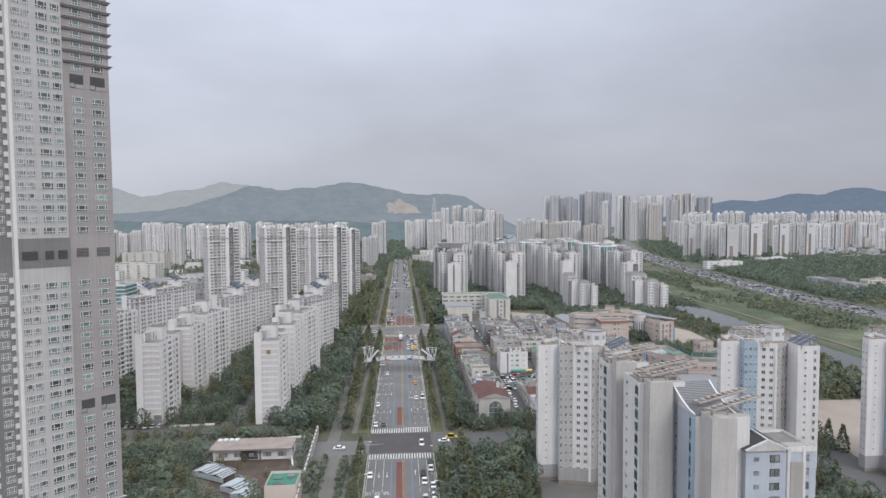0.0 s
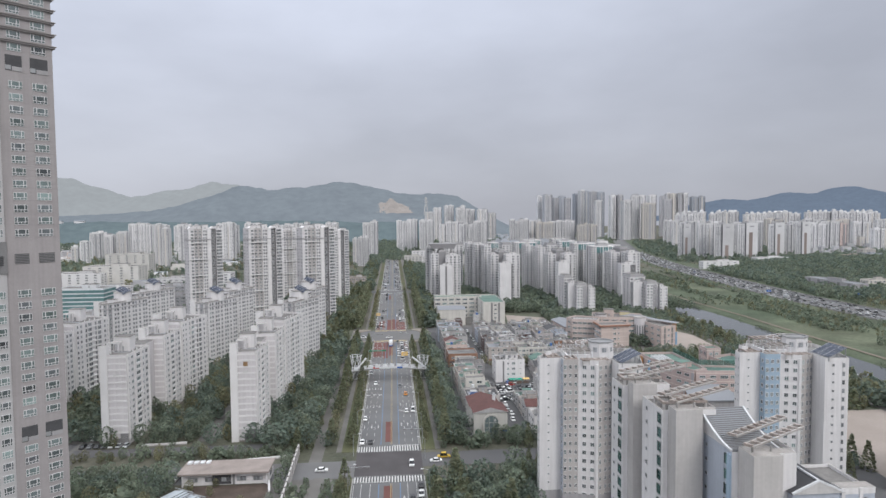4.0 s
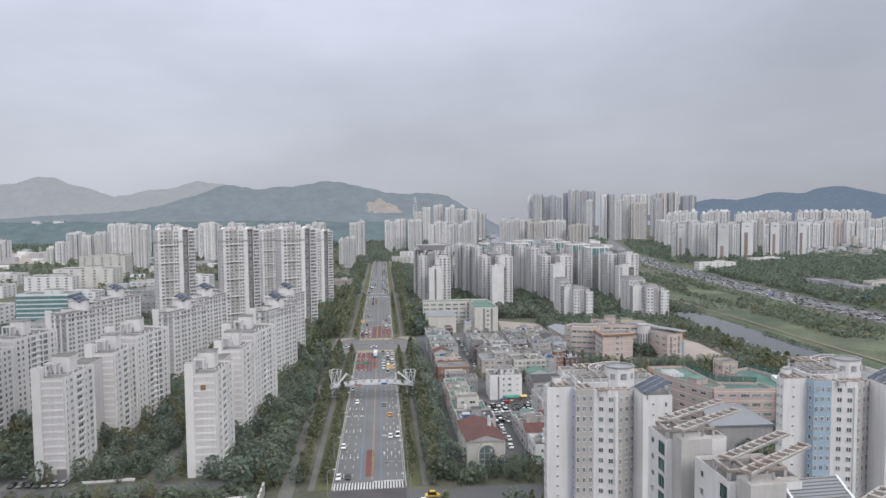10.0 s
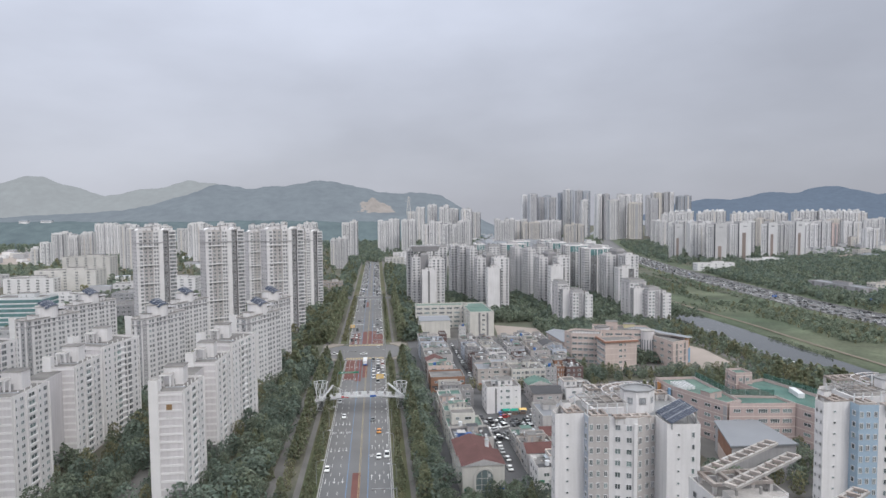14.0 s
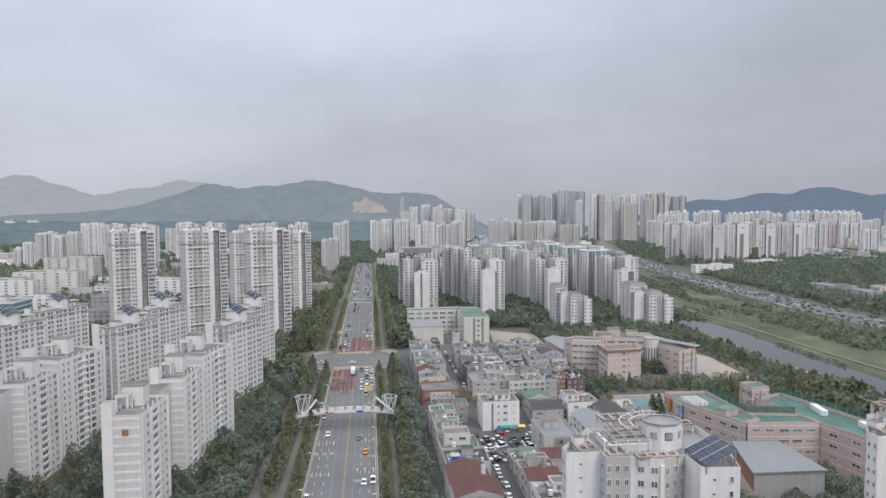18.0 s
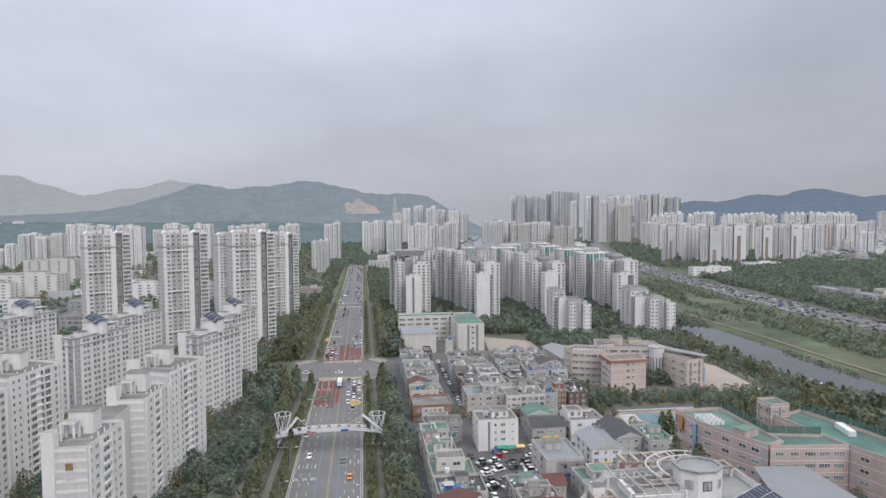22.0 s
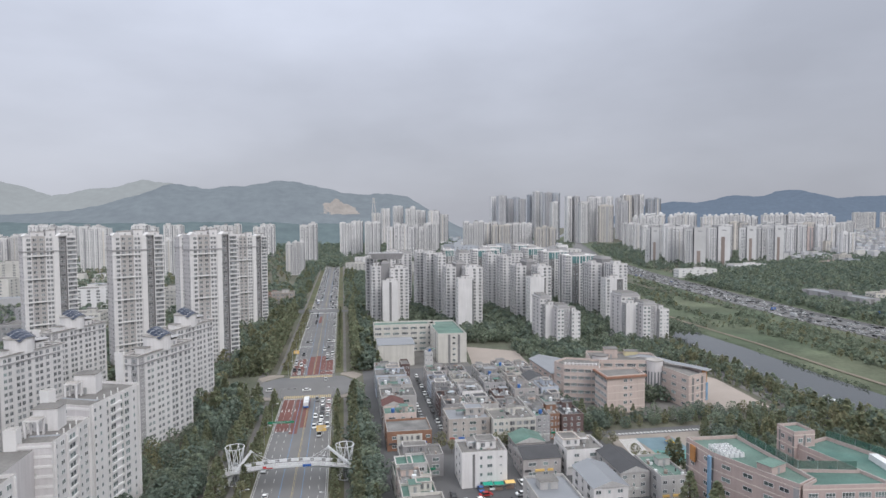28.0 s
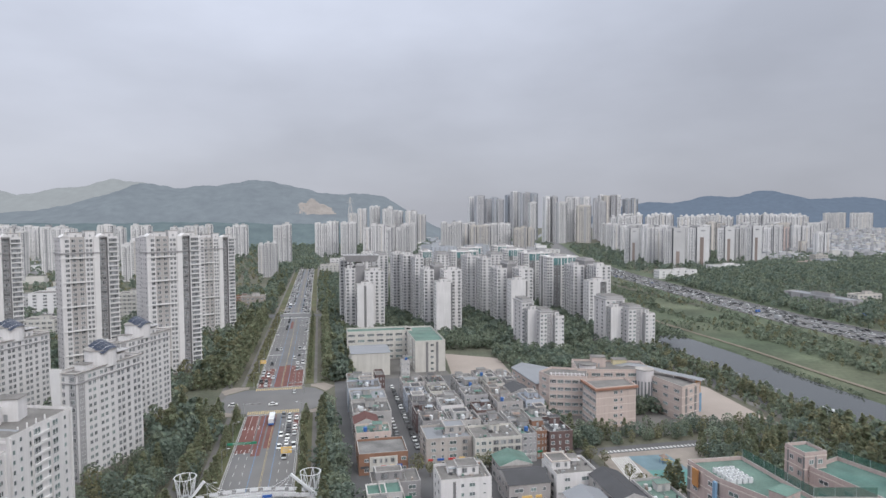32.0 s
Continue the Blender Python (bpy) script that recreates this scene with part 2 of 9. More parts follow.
# ground
mat("roof_pale", (0.255, 0.262, 0.275), 0.85, 0.18, 0.15, 1.6, tint=(0.2, 0.195, 0.19))
mat("roof_pink", (0.264, 0.226, 0.209), 0.85, 0.15, 0.2, 2.0)
mat("green_net", (0.07, 0.16, 0.13), 0.6, 0.15, 0.3, 2.0)
mat("shelter_roof", (0.36, 0.396, 0.429), 0.35, 0.08, 0.3, 2.0)
mat("earth_and_grass", (0.085, 0.094, 0.068), 0.95, 0.30, 0.03, 0.6, bump=0.3, tint=(0.108, 0.0972, 0.0778))
mat("lawn", (0.0684, 0.0828, 0.0418), 0.95, 0.28, 0.05, 1.2, bump=0.3, tint=(0.101, 0.09, 0.054))
mat("meadow", (0.066, 0.088, 0.056), 0.95, 0.35, 0.025, 0.4, bump=0.3, tint=(0.098, 0.108, 0.072))
mat("asphalt", (0.09, 0.09, 0.095), 0.85, 0.12, 0.06, 2.0, bump=0.1, tint=(0.112, 0.109, 0.112))
mat("junction_asphalt", (0.074, 0.068, 0.071), 0.85, 0.14, 0.1, 2.0)
mat("worn_asphalt", (0.045, 0.044, 0.047), 0.85, 0.15, 0.2, 2.0)
mat("lane_asphalt", (0.126, 0.127, 0.133), 0.85, 0.10, 0.05, 2.0, bump=0.1, tint=(0.148, 0.144, 0.144))
mat("red_surface", (0.137, 0.0612, 0.054), 0.85, 0.16, 0.1, 2.0)
mat("pavement_blocks", (0.138, 0.132, 0.126), 0.9, 0.14, 0.1, 2.0, bump=0.1)
mat("plaza_blocks", (0.23, 0.202, 0.18), 0.9, 0.14, 0.1, 2.0)
mat("kerb_stone", (0.331, 0.324, 0.317), 0.85, 0.1, 0.3, 2.0)
mat("line_white", (0.475, 0.475, 0.468), 0.7, 0.16, 0.5, 4.0)
mat("line_yellow", (0.43, 0.335, 0.17), 0.7, 0.16, 0.5, 4.0)
mat("line_ochre", (0.29, 0.235, 0.135), 0.7, 0.16, 0.5, 4.0)
mat("line_blue", (0.115, 0.194, 0.317), 0.7, 0.16, 0.5, 4.0)
mat("sand", (0.297, 0.257, 0.232), 0.95, 0.08, 0.05, 1.0)
mat("court_teal", (0.0936, 0.209, 0.194), 0.85, 0.1, 0.2, 2.0)
mat("court_blue", (0.125, 0.185, 0.215), 0.85, 0.1, 0.2, 2.0)
mat("track_red", (0.216, 0.101, 0.0792), 0.85, 0.1, 0.2, 2.0)
mat("river_water", (0.055, 0.06, 0.062), 0.10, 0.06, 0.02, 0.2, spec=0.5)
mat("path_earth", (0.165, 0.142, 0.112), 0.95, 0.12, 0.1, 1.0)
# plants
mat("bark", (0.10, 0.075, 0.055), 0.9, 0.2, 0.5, 5.0)
mat("leaf_green", (0.170, 0.214, 0.164), 0.8, 0.25, 0.12, 1.0, island=0.25, tint=(0.222, 0.248, 0.184))
mat("leaf_pine", (0.150, 0.196, 0.162), 0.8, 0.25, 0.12, 1.0, island=0.25, tint=(0.192, 0.228, 0.185))
mat("leaf_redwood", (0.188, 0.222, 0.146), 0.8, 0.25, 0.12, 1.0, island=0.25, tint=(0.236, 0.236, 0.152))
mat("leaf_autumn", (0.245, 0.225, 0.135), 0.8, 0.25, 0.12, 1.0, island=0.3, tint=(0.19, 0.205, 0.135))
# leaves let some light through
for nm in ("leaf_green", "leaf_pine", "leaf_redwood", "leaf_autumn"):
    n_, l_ = MATS[nm].node_tree.nodes, MATS[nm].node_tree.links
    tl, mx_, p_ = n_.new("ShaderNodeBsdfTranslucent"), n_.new("ShaderNodeMixShader"), n_["Principled BSDF"]
    l_.new(p_.inputs["Base Color"].links[0].from_socket, tl.inputs[0])
    mx_.inputs[0].default_value = 0.5
    l_.new(p_.outputs[0], mx_.inputs[1])
    l_.new(tl.outputs[0], mx_.inputs[2])
    l_.new(mx_.outputs[0], n_["Material Output"].inputs[0])
# netting lets light through its holes
n_, l_ = MATS["green_net"].node_tree.nodes, MATS["green_net"].node_tree.links
hole, mx_ = n_.new("ShaderNodeBsdfTransparent"), n_.new("ShaderNodeMixShader")
mx_.inputs[0].default_value = 0.5
l_.new(n_["Principled BSDF"].outputs[0], mx_.inputs[1])
l_.new(hole.outputs[0], mx_.inputs[2])
l_.new(mx_.outputs[0], n_["Material Output"].inputs[0])
# cars
mat("car_glass", (0.02, 0.022, 0.026), 0.1, 0.05, 0.5, 1.0, spec=0.6)
mat("tyre", (0.025, 0.025, 0.025), 0.9, 0.1, 1.0, 4.0)
for nm, c in (("car_white", (0.72, 0.72, 0.72)), ("car_silver", (0.42, 0.43, 0.44)), ("car_black", (0.03, 0.03, 0.033)), ("car_grey", (0.15, 0.155, 0.16)), ("car_red", (0.35, 0.03, 0.03)), ("car_blue", (0.04, 0.12, 0.36)), ("car_yellow", (0.60, 0.40, 0.05)), ("car_orange", (0.62, 0.25, 0.05))):
    mat(nm, c, 0.3, 0.03, 0.5, 1.0, spec=0.5)
mat("sign_blue", (0.03, 0.11, 0.38), 0.5, 0.05)
mat("sign_yellow", (0.68, 0.46, 0.17), 0.5, 0.05)
mat("sign_yellow_pale", (0.52, 0.46, 0.30), 0.7, 0.08)
mat("sign_red", (0.45, 0.05, 0.05), 0.5, 0.05)
mat("sign_green", (0.03, 0.20, 0.12), 0.5, 0.05)


# ---- geometry helpers ----
class Geo:
    """Collects faces with material names, then becomes one mesh object."""

    def __init__(self):
        self.v, self.f, self.m, self.names, self.cut = [], [], [], [], []

    def mi(self, name):
        if name not in self.names:
            self.names.append(name)
        return self.names.index(name)

    def quad(self, a, b, c, d, m):
        k = len(self.v)
        self.v += [a, b, c, d]
        self.f.append((k, k + 1, k + 2, k + 3))
        self.m.append(self.mi(m))

    def poly(self, pts, m):
        k = len(self.v)
        self.v += list(pts)
        self.f.append(tuple(range(k, k + len(pts))))
        self.m.append(self.mi(m))

    def prism(self, pts, z0, z1, m, top=None, cap=True, top_pts=None):
        """Upright prism over a footprint (counter-clockwise); top_pts gives another outline above."""
        self.cut.append((len(self.v), len(self.f)))
        n, k, i = len(pts), len(self.v), self.mi(m)
        tp = top_pts or pts
        self.v += [(x, y, z0) for x, y in pts] + [(x, y, z1) for x, y in tp]
        for j in range(n):
            q = (j + 1) % n
            self.f.append((k + j, k + q, k + n + q, k + n + j))
            self.m.append(i)
        if cap:
            self.f.append(tuple(range(k + n, k + 2 * n)))
            self.m.append(self.mi(top or m))
            self.f.append(tuple(reversed(range(k, k + n))))
            self.m.append(i)
        return self

    def box(self, x0, y0, z0, x1, y1, z1, m, top=None):
        return self.prism([(x0, y0), (x1, y0), (x1, y1), (x0, y1)], z0, z1, m, top)

    def obox(self, cx, cy, z0, lx, ly, h, ang, m, top=None):
        """Box of size lx, ly, h turned by ang degrees about its middle."""
        c, s = math.cos(radians(ang)), math.sin(radians(ang))
        pts = [(cx + c * u - s * w, cy + s * u + c * w) for u, w in ((-lx / 2, -ly / 2), (lx / 2, -ly / 2), (lx / 2, ly / 2), (-lx / 2, ly / 2))]
        return self.prism(pts, z0, z0 + h, m, top)

    def beam(self, a, b, w, m):
        """Square bar of width w from a to b."""
        a, b = Vector(a), Vector(b)
        d = (b - a).normalized()
        s = d.cross(Vector((0, 0, 1)))
        if s.length < 1e-3:
            s = Vector((1, 0, 0))
        s = s.normalized() * w / 2
        u = s.cross(d).normalized() * w / 2
        self.cut.append((len(self.v), len(self.f)))
        k, i = len(self.v), self.mi(m)
        self.v += [tuple(p + o) for p in (a, b) for o in (s + u, -s + u, -s - u, s - u)]
        for q in ((0, 1, 5, 4), (1, 2, 6, 5), (2, 3, 7, 6), (3, 0, 4, 7), (0, 3, 2, 1), (4, 5, 6, 7)):
            self.f.append(tuple(k + j for j in q))
            self.m.append(i)

    def ring(self, outer, inner, z0, z1, m):
        """A closed band between two outlines: cornices, copings."""
        self.cut.append((len(self.v), len(self.f)))
        n, k, i = len(outer), len(self.v), self.mi(m)
        self.v += [(x, y, z) for o, z in ((outer, z0), (outer, z1), (inner, z1), (inner, z0)) for x, y in o]
        for j in range(n):
            q = (j + 1) % n
            for a in range(4):
                b = (a + 1) % 4
                self.f.append((k + a * n + j, k + a * n + q, k + b * n + q, k + b * n + j))
                self.m.append(i)

    def path(self, pts, w, m):
        """One square bar bent along many points."""
        self.cut.append((len(self.v), len(self.f)))
        k, i, n = len(self.v), self.mi(m), len(pts)
        ps = [Vector(p) for p in pts]
        for j, p in enumerate(ps):
            d = (ps[min(j + 1, n - 1)] - ps[max(j - 1, 0)]).normalized()
            a = d.cross(Vector((0.31, 0.17, 1.0))).normalized() * w / 2
            b = d.cross(a).normalized() * w / 2
            self.v += [tuple(p + o) for o in (a + b, b - a, -a - b, a - b)]
        for j in range(n - 1):
            for q in range(4):
                r = (q + 1) % 4
                self.f.append((k + j * 4 + q, k + j * 4 + r, k + j * 4 + 4 + r, k + j * 4 + 4 + q))
                self.m.append(i)

    def tube(self, x, y, z0, z1, r0, r1, m, n=10):
        self.cut.append((len(self.v), len(self.f)))
        k, i = len(self.v), self.mi(m)
        for z, r in ((z0, r0), (z1, r1)):
            self.v += [(x + r * math.cos(math.tau * j / n), y + r * math.sin(math.tau * j / n), z) for j in range(n)]
        for j in range(n):
            q = (j + 1) % n
            self.f.append((k + j, k + q, k + n + q, k + n + j))
            self.m.append(i)
        self.f.append(tuple(range(k + n, k + 2 * n)))
        self.m.append(i)

    def mesh(self, name):
        me = bpy.data.meshes.new(name)
        me.from_pydata([tuple(p) for p in self.v], [], self.f)
        for nm in self.names:
            me.materials.append(MATS[nm])
        me.polygons.foreach_set("material_index", self.m)
        me.update()
        return me

    def each(self, name, parent=None, at=None):
        """Every prism, bar or tube collected so far as an object of its own."""
        cuts = self.cut + [(len(self.v), len(self.f))]
        for (v0, f0), (v1, f1) in zip(cuts, cuts[1:]):
            q = Geo()
            q.v = self.v[v0:v1]
            q.f = [tuple(i - v0 for i in f) for f in self.f[f0:f1]]
            q.m = [q.mi(self.names[i]) for i in self.m[f0:f1]]
            q.obj(name, parent, at=at)

    def obj(self, name, parent=None, label="", at=None):
        ob = new(name, self.mesh(name))
        if at is not None:
            ob.matrix_basis = at
        if parent is not None:
            ob.parent = parent
        if label:
            tagged(ob, label)
        return ob


def thing(name, label, category, at=(0, 0, 0), group="", ang=0.0):
    """The Empty at the base of a thing."""
    ob = new(name)
    ob.empty_display_size = 0.5
    ob.matrix_basis = pose(at[0], at[1], at[2], 0, 0, ang)
    return tagged(ob, label, category, group)


def structure(ob, label, category):
    return tagged(ob, label, category, "", "structure")


# a window: frame with depth, a sill, panes set back
WIN = {}


def window_mesh(w, h, panes=2, low=0.0, glass="window_glass", frame_mat="window_frame", deep=0.12):
    key = (round(w, 2), round(h, 2), panes, low, glass, frame_mat)
    if key in WIN:
        return WIN[key]
    g, t = Geo(), 0.10
    for x0, x1, z0, z1 in ((-w / 2, w / 2, 0, t), (-w / 2, w / 2, h - t, h), (-w / 2, -w / 2 + t, t, h - t), (w / 2 - t, w / 2, t, h - t)):
        g.box(x0, -deep, z0, x1, 0.0, z1, frame_mat)
    edges = [-w / 2 + t]
    for i in range(1, panes):
        x = -w / 2 + w * i / panes
        g.box(x - 0.05, -deep * 0.8, t, x + 0.05, 0.0, h - t, frame_mat)
        edges += [x - 0.05, x + 0.05]
    edges.append(w / 2 - t)
    rows = [(t, low - 0.04), (low + 0.04, h - t)] if low else [(t, h - t)]
    if low:
        g.box(-w / 2 + t, -deep * 0.6, low - 0.04, w / 2 - t, 0, low + 0.04, frame_mat)
    for x0, x1 in zip(edges[::2], edges[1::2]):
        for z0, z1 in rows:
            g.quad((x0, 0.0, z0), (x1, 0.0, z0), (x1, 0.0, z1), (x0, 0.0, z1), glass)
    # weld the pieces into one connected part
    seen, vs, to = {}, [], []
    for p in g.v:
        k = tuple(round(c, 4) for c in p)
        if k not in seen:
            seen[k] = len(vs)
            vs.append(p)
        to.append(seen[k])
    g.v, g.f = vs, [tuple(to[i] for i in f) for f in g.f]
    WIN[key] = g.mesh("window")
    return WIN[key]


# letters of a facade pattern: width weight, window width, window height, sill, panes
KINDS = {
    "w": (2.6, 1.5, 1.35, 0.95, 2), "W": (3.6, 2.6, 1.5, 0.85, 3), "s": (1.6, 0.7, 0.6, 1.3, 1), "b": (4.0, 3.4, 1.75, 0.75, 4),
    "t": (1.4, 0.8, 1.3, 0.95, 1), "v": (3.4, 2.4, 1.4, 0.9, 2), "g": (2.2, 2.0, 1.9, 0.5, 4), "d": (3.0, 2.6, 1.5, 0.8, 2),
    "T": (2.2, 1.5, 1.5, 0.8, 2), "p": (2.2, 1.25, 1.2, 0.95, 2), "D": (3.0, 1.5, 1.4, 0.9, 2), "G": (3.0, 1.8, 1.4, 0.9, 2),
}


def facade(g, a, b, z0, nst, sh, pattern, single=None, limit=0, skip=(), slab=False, flip=0, far=False, frame_mat="window_frame"):
    """Windows on the wall from a to b (outside to the right of the way). Into g, or, with single, as objects under that
    thing.
    '-' and '.' are gaps, '|' a shallow pier, '=' a flat dark strip, 'g' a stair window of green glass."""
    ax, ay = a
    bx, by = b
    L = math.hypot(bx - ax, by - ay)
    ux, uy = (bx - ax) / L, (by - ay) / L
    nx, ny = uy, -ux
    gaps = {"-": 1.0, ".": 0.4, "|": 0.9, "=": 0.7, "#": 1.4}
    total = sum(KINDS[c][0] if c in KINDS else gaps[c] for c in pattern)
    k = L / total
    u, made = 0.0, 0

    def pt(s, o, z):
        return (ax + ux * s + nx * o, ay + uy * s + ny * o, z)

    def slab_box(s0, s1, o, za, zb, m):
        g.prism([pt(s0, 0, 0)[:2], pt(s0, o, 0)[:2], pt(s1, o, 0)[:2], pt(s1, 0, 0)[:2]], za, zb, m)

    for c in pattern:
        wdt = (KINDS[c][0] if c in KINDS else gaps[c]) * k
        mid = u + wdt / 2
        if c == "|":
            slab_box(u, u + wdt, 0.35, z0, z0 + nst * sh, "light_band")
        elif c == "=":
            g.quad(pt(u, 0.02, z0), pt(u + wdt, 0.02, z0), pt(u + wdt, 0.02, z0 + nst * sh), pt(u, 0.02, z0 + nst * sh), "dark_grey_paint")
        elif c == "#":
            g.quad(pt(u, 0.02, z0), pt(u + wdt, 0.02, z0), pt(u + wdt, 0.02, z0 + nst * sh), pt(u, 0.02, z0 + nst * sh), "mid_grey_paint")
        elif c in KINDS:
            _, ww, wh, sill, panes = KINDS[c]
            ww = min(ww * min(k, 1.35), wdt * 0.94)
            glass = "green_glass" if c == "g" else "window_glass_joined"
            if c in "DG":
                pm = "dark_grey_paint" if c == "D" else "mid_grey_paint"
                g.quad(pt(u, 0.02, z0), pt(u + wdt, 0.02, z0), pt(u + wdt, 0.02, z0 + nst * sh), pt(u, 0.02, z0 + nst * sh), pm)
            for s in range(nst):
                if s in skip:
                    continue
                z = z0 + s * sh + sill * sh / 2.9
                hh = min(wh, sh - 0.35)
                if single is not None and made < limit and c != "g":
                    ob = new("window", window_mesh(ww, hh, panes, 0.45 if c in "Wb" else 0.0, frame_mat=frame_mat))
                    p = pt(mid, 0.01, z)
                    ob.matrix_basis = Matrix.Translation(p) @ Matrix.Rotation(math.atan2(uy, ux), 4, "Z")
                    ob.parent = single
                    made += 1
                    continue
                if not far:
                    f = 0.10
                    g.prism([pt(mid - ww / 2 - f, 0, 0)[:2], pt(mid - ww / 2 - f, 0.07, 0)[:2], pt(mid + ww / 2 + f, 0.07, 0)[:2], pt(mid + ww / 2 + f, 0, 0)[:2]], z - f, z + hh + f, frame_mat, cap=False)
                    g.quad(pt(mid - ww / 2 - f, 0.07, z - f), pt(mid + ww / 2 + f, 0.07, z - f), pt(mid + ww / 2 + f, 0.07, z + hh + f), pt(mid - ww / 2 - f, 0.07, z + hh + f), frame_mat)
                n = panes if not far else 1
                pw = ww / n
                for j in range(n):
                    s0 = mid - ww / 2 + j * pw + (0.05 if n > 1 else 0)
                    s1 = s0 + pw - (0.10 if n > 1 else 0)
                    g.quad(pt(s0, 0.09, z), pt(s1, 0.09, z), pt(s1, 0.09, z + hh), pt(s0, 0.09, z + hh), glass)
                if c == "b" and not far:
                    slab_box(mid - ww / 2 - 0.2, mid + ww / 2 + 0.2, 0.45, z - 0.75, z - 0.55, "light_band")
        u += wdt
    return made


def rect(x0, y0, x1, y1):
    return [(x0, y0), (x1, y0), (x1, y1), (x0, y1)]


def turned(cx, cy, lx, ly, ang):
    c, s = math.cos(radians(ang)), math.sin(radians(ang))
    return [(cx + c * u - s * w, cy + s * u + c * w) for u, w in ((-lx / 2, -ly / 2), (lx / 2, -ly / 2), (lx / 2, ly / 2), (-lx / 2, ly / 2))]


def grow(pts, d):
    """The outline pushed out by d (inwards if negative)."""
    out, n = [], len(pts)
    for i in range(n):
        p, q, r = Vector(pts[i - 1]), Vector(pts[i]), Vector(pts[(i + 1) % n])
        e0, e1 = (q - p).normalized(), (r - q).normalized()
        n0, n1 = Vector((e0.y, -e0.x)), Vector((e1.y, -e1.x))
        b = (n0 + n1)
        b = b / max(0.25, 1 + n0.dot(n1))
        out.append((q.x + b.x * d, q.y + b.y * d))
    return out


def building(name, label, category, pts, nst, sh, patterns, wall="white_paint", z0=0.0, base_h=0.0, base_mat="stone_base", parapet=1.1,
             roof="roof_concrete", single=0, far=False, bands=0, band_mat="light_band", group="", skip=(), frame_mat="window_frame", walls=None):
    """A storeyed block over any footprint: body, roof slab inside a parapet, facade windows by pattern, bands between storeys."""
    cx, cy = sum(p[0] for p in pts) / len(pts), sum(p[1] for p in pts) / len(pts)
    th = thing(name, label, category, (cx, cy, z0), group)
    FOOT.append(list(pts))
    loc = [(x - cx, y - cy) for x, y in pts]
    h = base_h + nst * sh
    g = Geo()
    n = len(loc)
    if walls:
        for i in range(n):
            a, b = loc[i], loc[(i + 1) % n]
            g.quad((*a, 0), (*b, 0), (*b, h + parapet), (*a, h + parapet), walls[i % len(walls)] or wall)
    else:
        g.prism(loc, 0, h + parapet, wall, cap=False)
    inner = grow(loc, -0.3)
    for i in range(n):
        q = (i + 1) % n
        g.quad((*loc[i], h + parapet), (*loc[q], h + parapet), (*inner[q], h + parapet), (*inner[i], h + parapet), "coping")
        g.quad((*inner[q], h), (*inner[i], h), (*inner[i], h + parapet), (*inner[q], h + parapet), wall)
    if base_h:
        g.prism(grow(loc, 0.12), 0, base_h, base_mat)
    if bands:
        for s in range(bands, nst + 1, bands):
            g.prism(grow(loc, 0.10), base_h + s * sh - 0.16, base_h + s * sh + 0.16, band_mat)
    g.obj("wall", th)
    rf = Geo()
    rf.poly([(x, y, h) for x, y in inner], roof)
    rf.obj("roof", th)
    wg = Geo()
    for i in range(n):
        pat = patterns[i % len(patterns)]
        if pat:
            single -= facade(wg, loc[i], loc[(i + 1) % n], base_h, nst, sh, pat, th if single > 0 else None, single, skip, far=far, frame_mat=frame_mat)
    if wg.f:
        tagged(wg.obj("glazing", th), kind="stuff")
    HH[th.name] = h
    return th


def roof_box(th, x, y, lx, ly, h, m="white_paint", ang=0.0, z=None, name="machine_room", top="roof_concrete", door=True):
    """A small block on a roof, with a cap that stands out."""
    g = Geo()
    z = HH[th.name] if z is None else z
    g.obox(0, 0, 0, lx, ly, h, ang, m)
    g.obox(0, 0, h, lx + 0.5, ly + 0.5, 0.25, ang, "coping", top)
    if door:
        c, s = math.cos(radians(ang)), math.sin(radians(ang))
        g.obox(s * ly / 2, -c * ly / 2, 0.1, 1.0, 0.12, 2.0, ang, "grey_steel")
    return g.obj(name, th, at=Matrix.Translation((x, y, z)))


# ---- ground, river, roads ----
RY = [-600, 380, 440, 500, 580, 680, 800, 1100, 1500, 2200, 6000]
R_NEAR = [275, 275, 275, 277, 281, 287, 296, 340, 440, 690, 2340]      # river's near water edge
R_FAR = [311, 311, 313, 313, 317, 315, 322, 362, 462, 712, 2360]
HWY = [452, 452, 451, 449, 448, 450, 462, 500, 582, 808, 2418]          # middle of the riverside expressway


def river_near(y):
    return float(np.interp(y, RY, R_NEAR))


def river_far(y):
    return float(np.interp(y, RY, R_FAR))


def hwy(y):
    return float(np.interp(y, RY, HWY))


WATER = -3.2
ground = Geo()
ys = [-900, -300, 0, 200] + list(range(300, 1000, 25)) + [1050, 1100, 1200, 1300, 1500, 1800, 2200, 2800, 3600, 4700]
rows_g = []
for y in ys:
    a, b, hh = river_near(y), river_far(y), hwy(y)
    rows_g.append([(-4800, y, 0), (-1500, y, 0), (-300, y, 0), (0, y, 0), (150, y, 0), (a - 14, y, 0), (a - 4, y, -2.6), (a + 4, y, -5), (b - 4, y, -5), (b + 3, y, -2.4),
                   (b + 22, y, -1.6), (b + 0.62 * (hh - b), y, -1.2), (hh - 26, y, 0), (hh + 30, y, 0), (hh + 60, y, 0), (hh + 400, y, 0), (max(4900, hh + 600), y, 0)])
n_c = len(rows_g[0])
for r in rows_g:
    ground.v += r
for j in range(len(ys) - 1):
    for i in range(n_c - 1):
        k = j * n_c + i
        ground.f.append((k, k + 1, k + n_c + 1, k + n_c))
        ground.m.append(ground.mi("meadow" if i in (8, 9, 10, 11, 12, 13) else "earth_and_grass"))
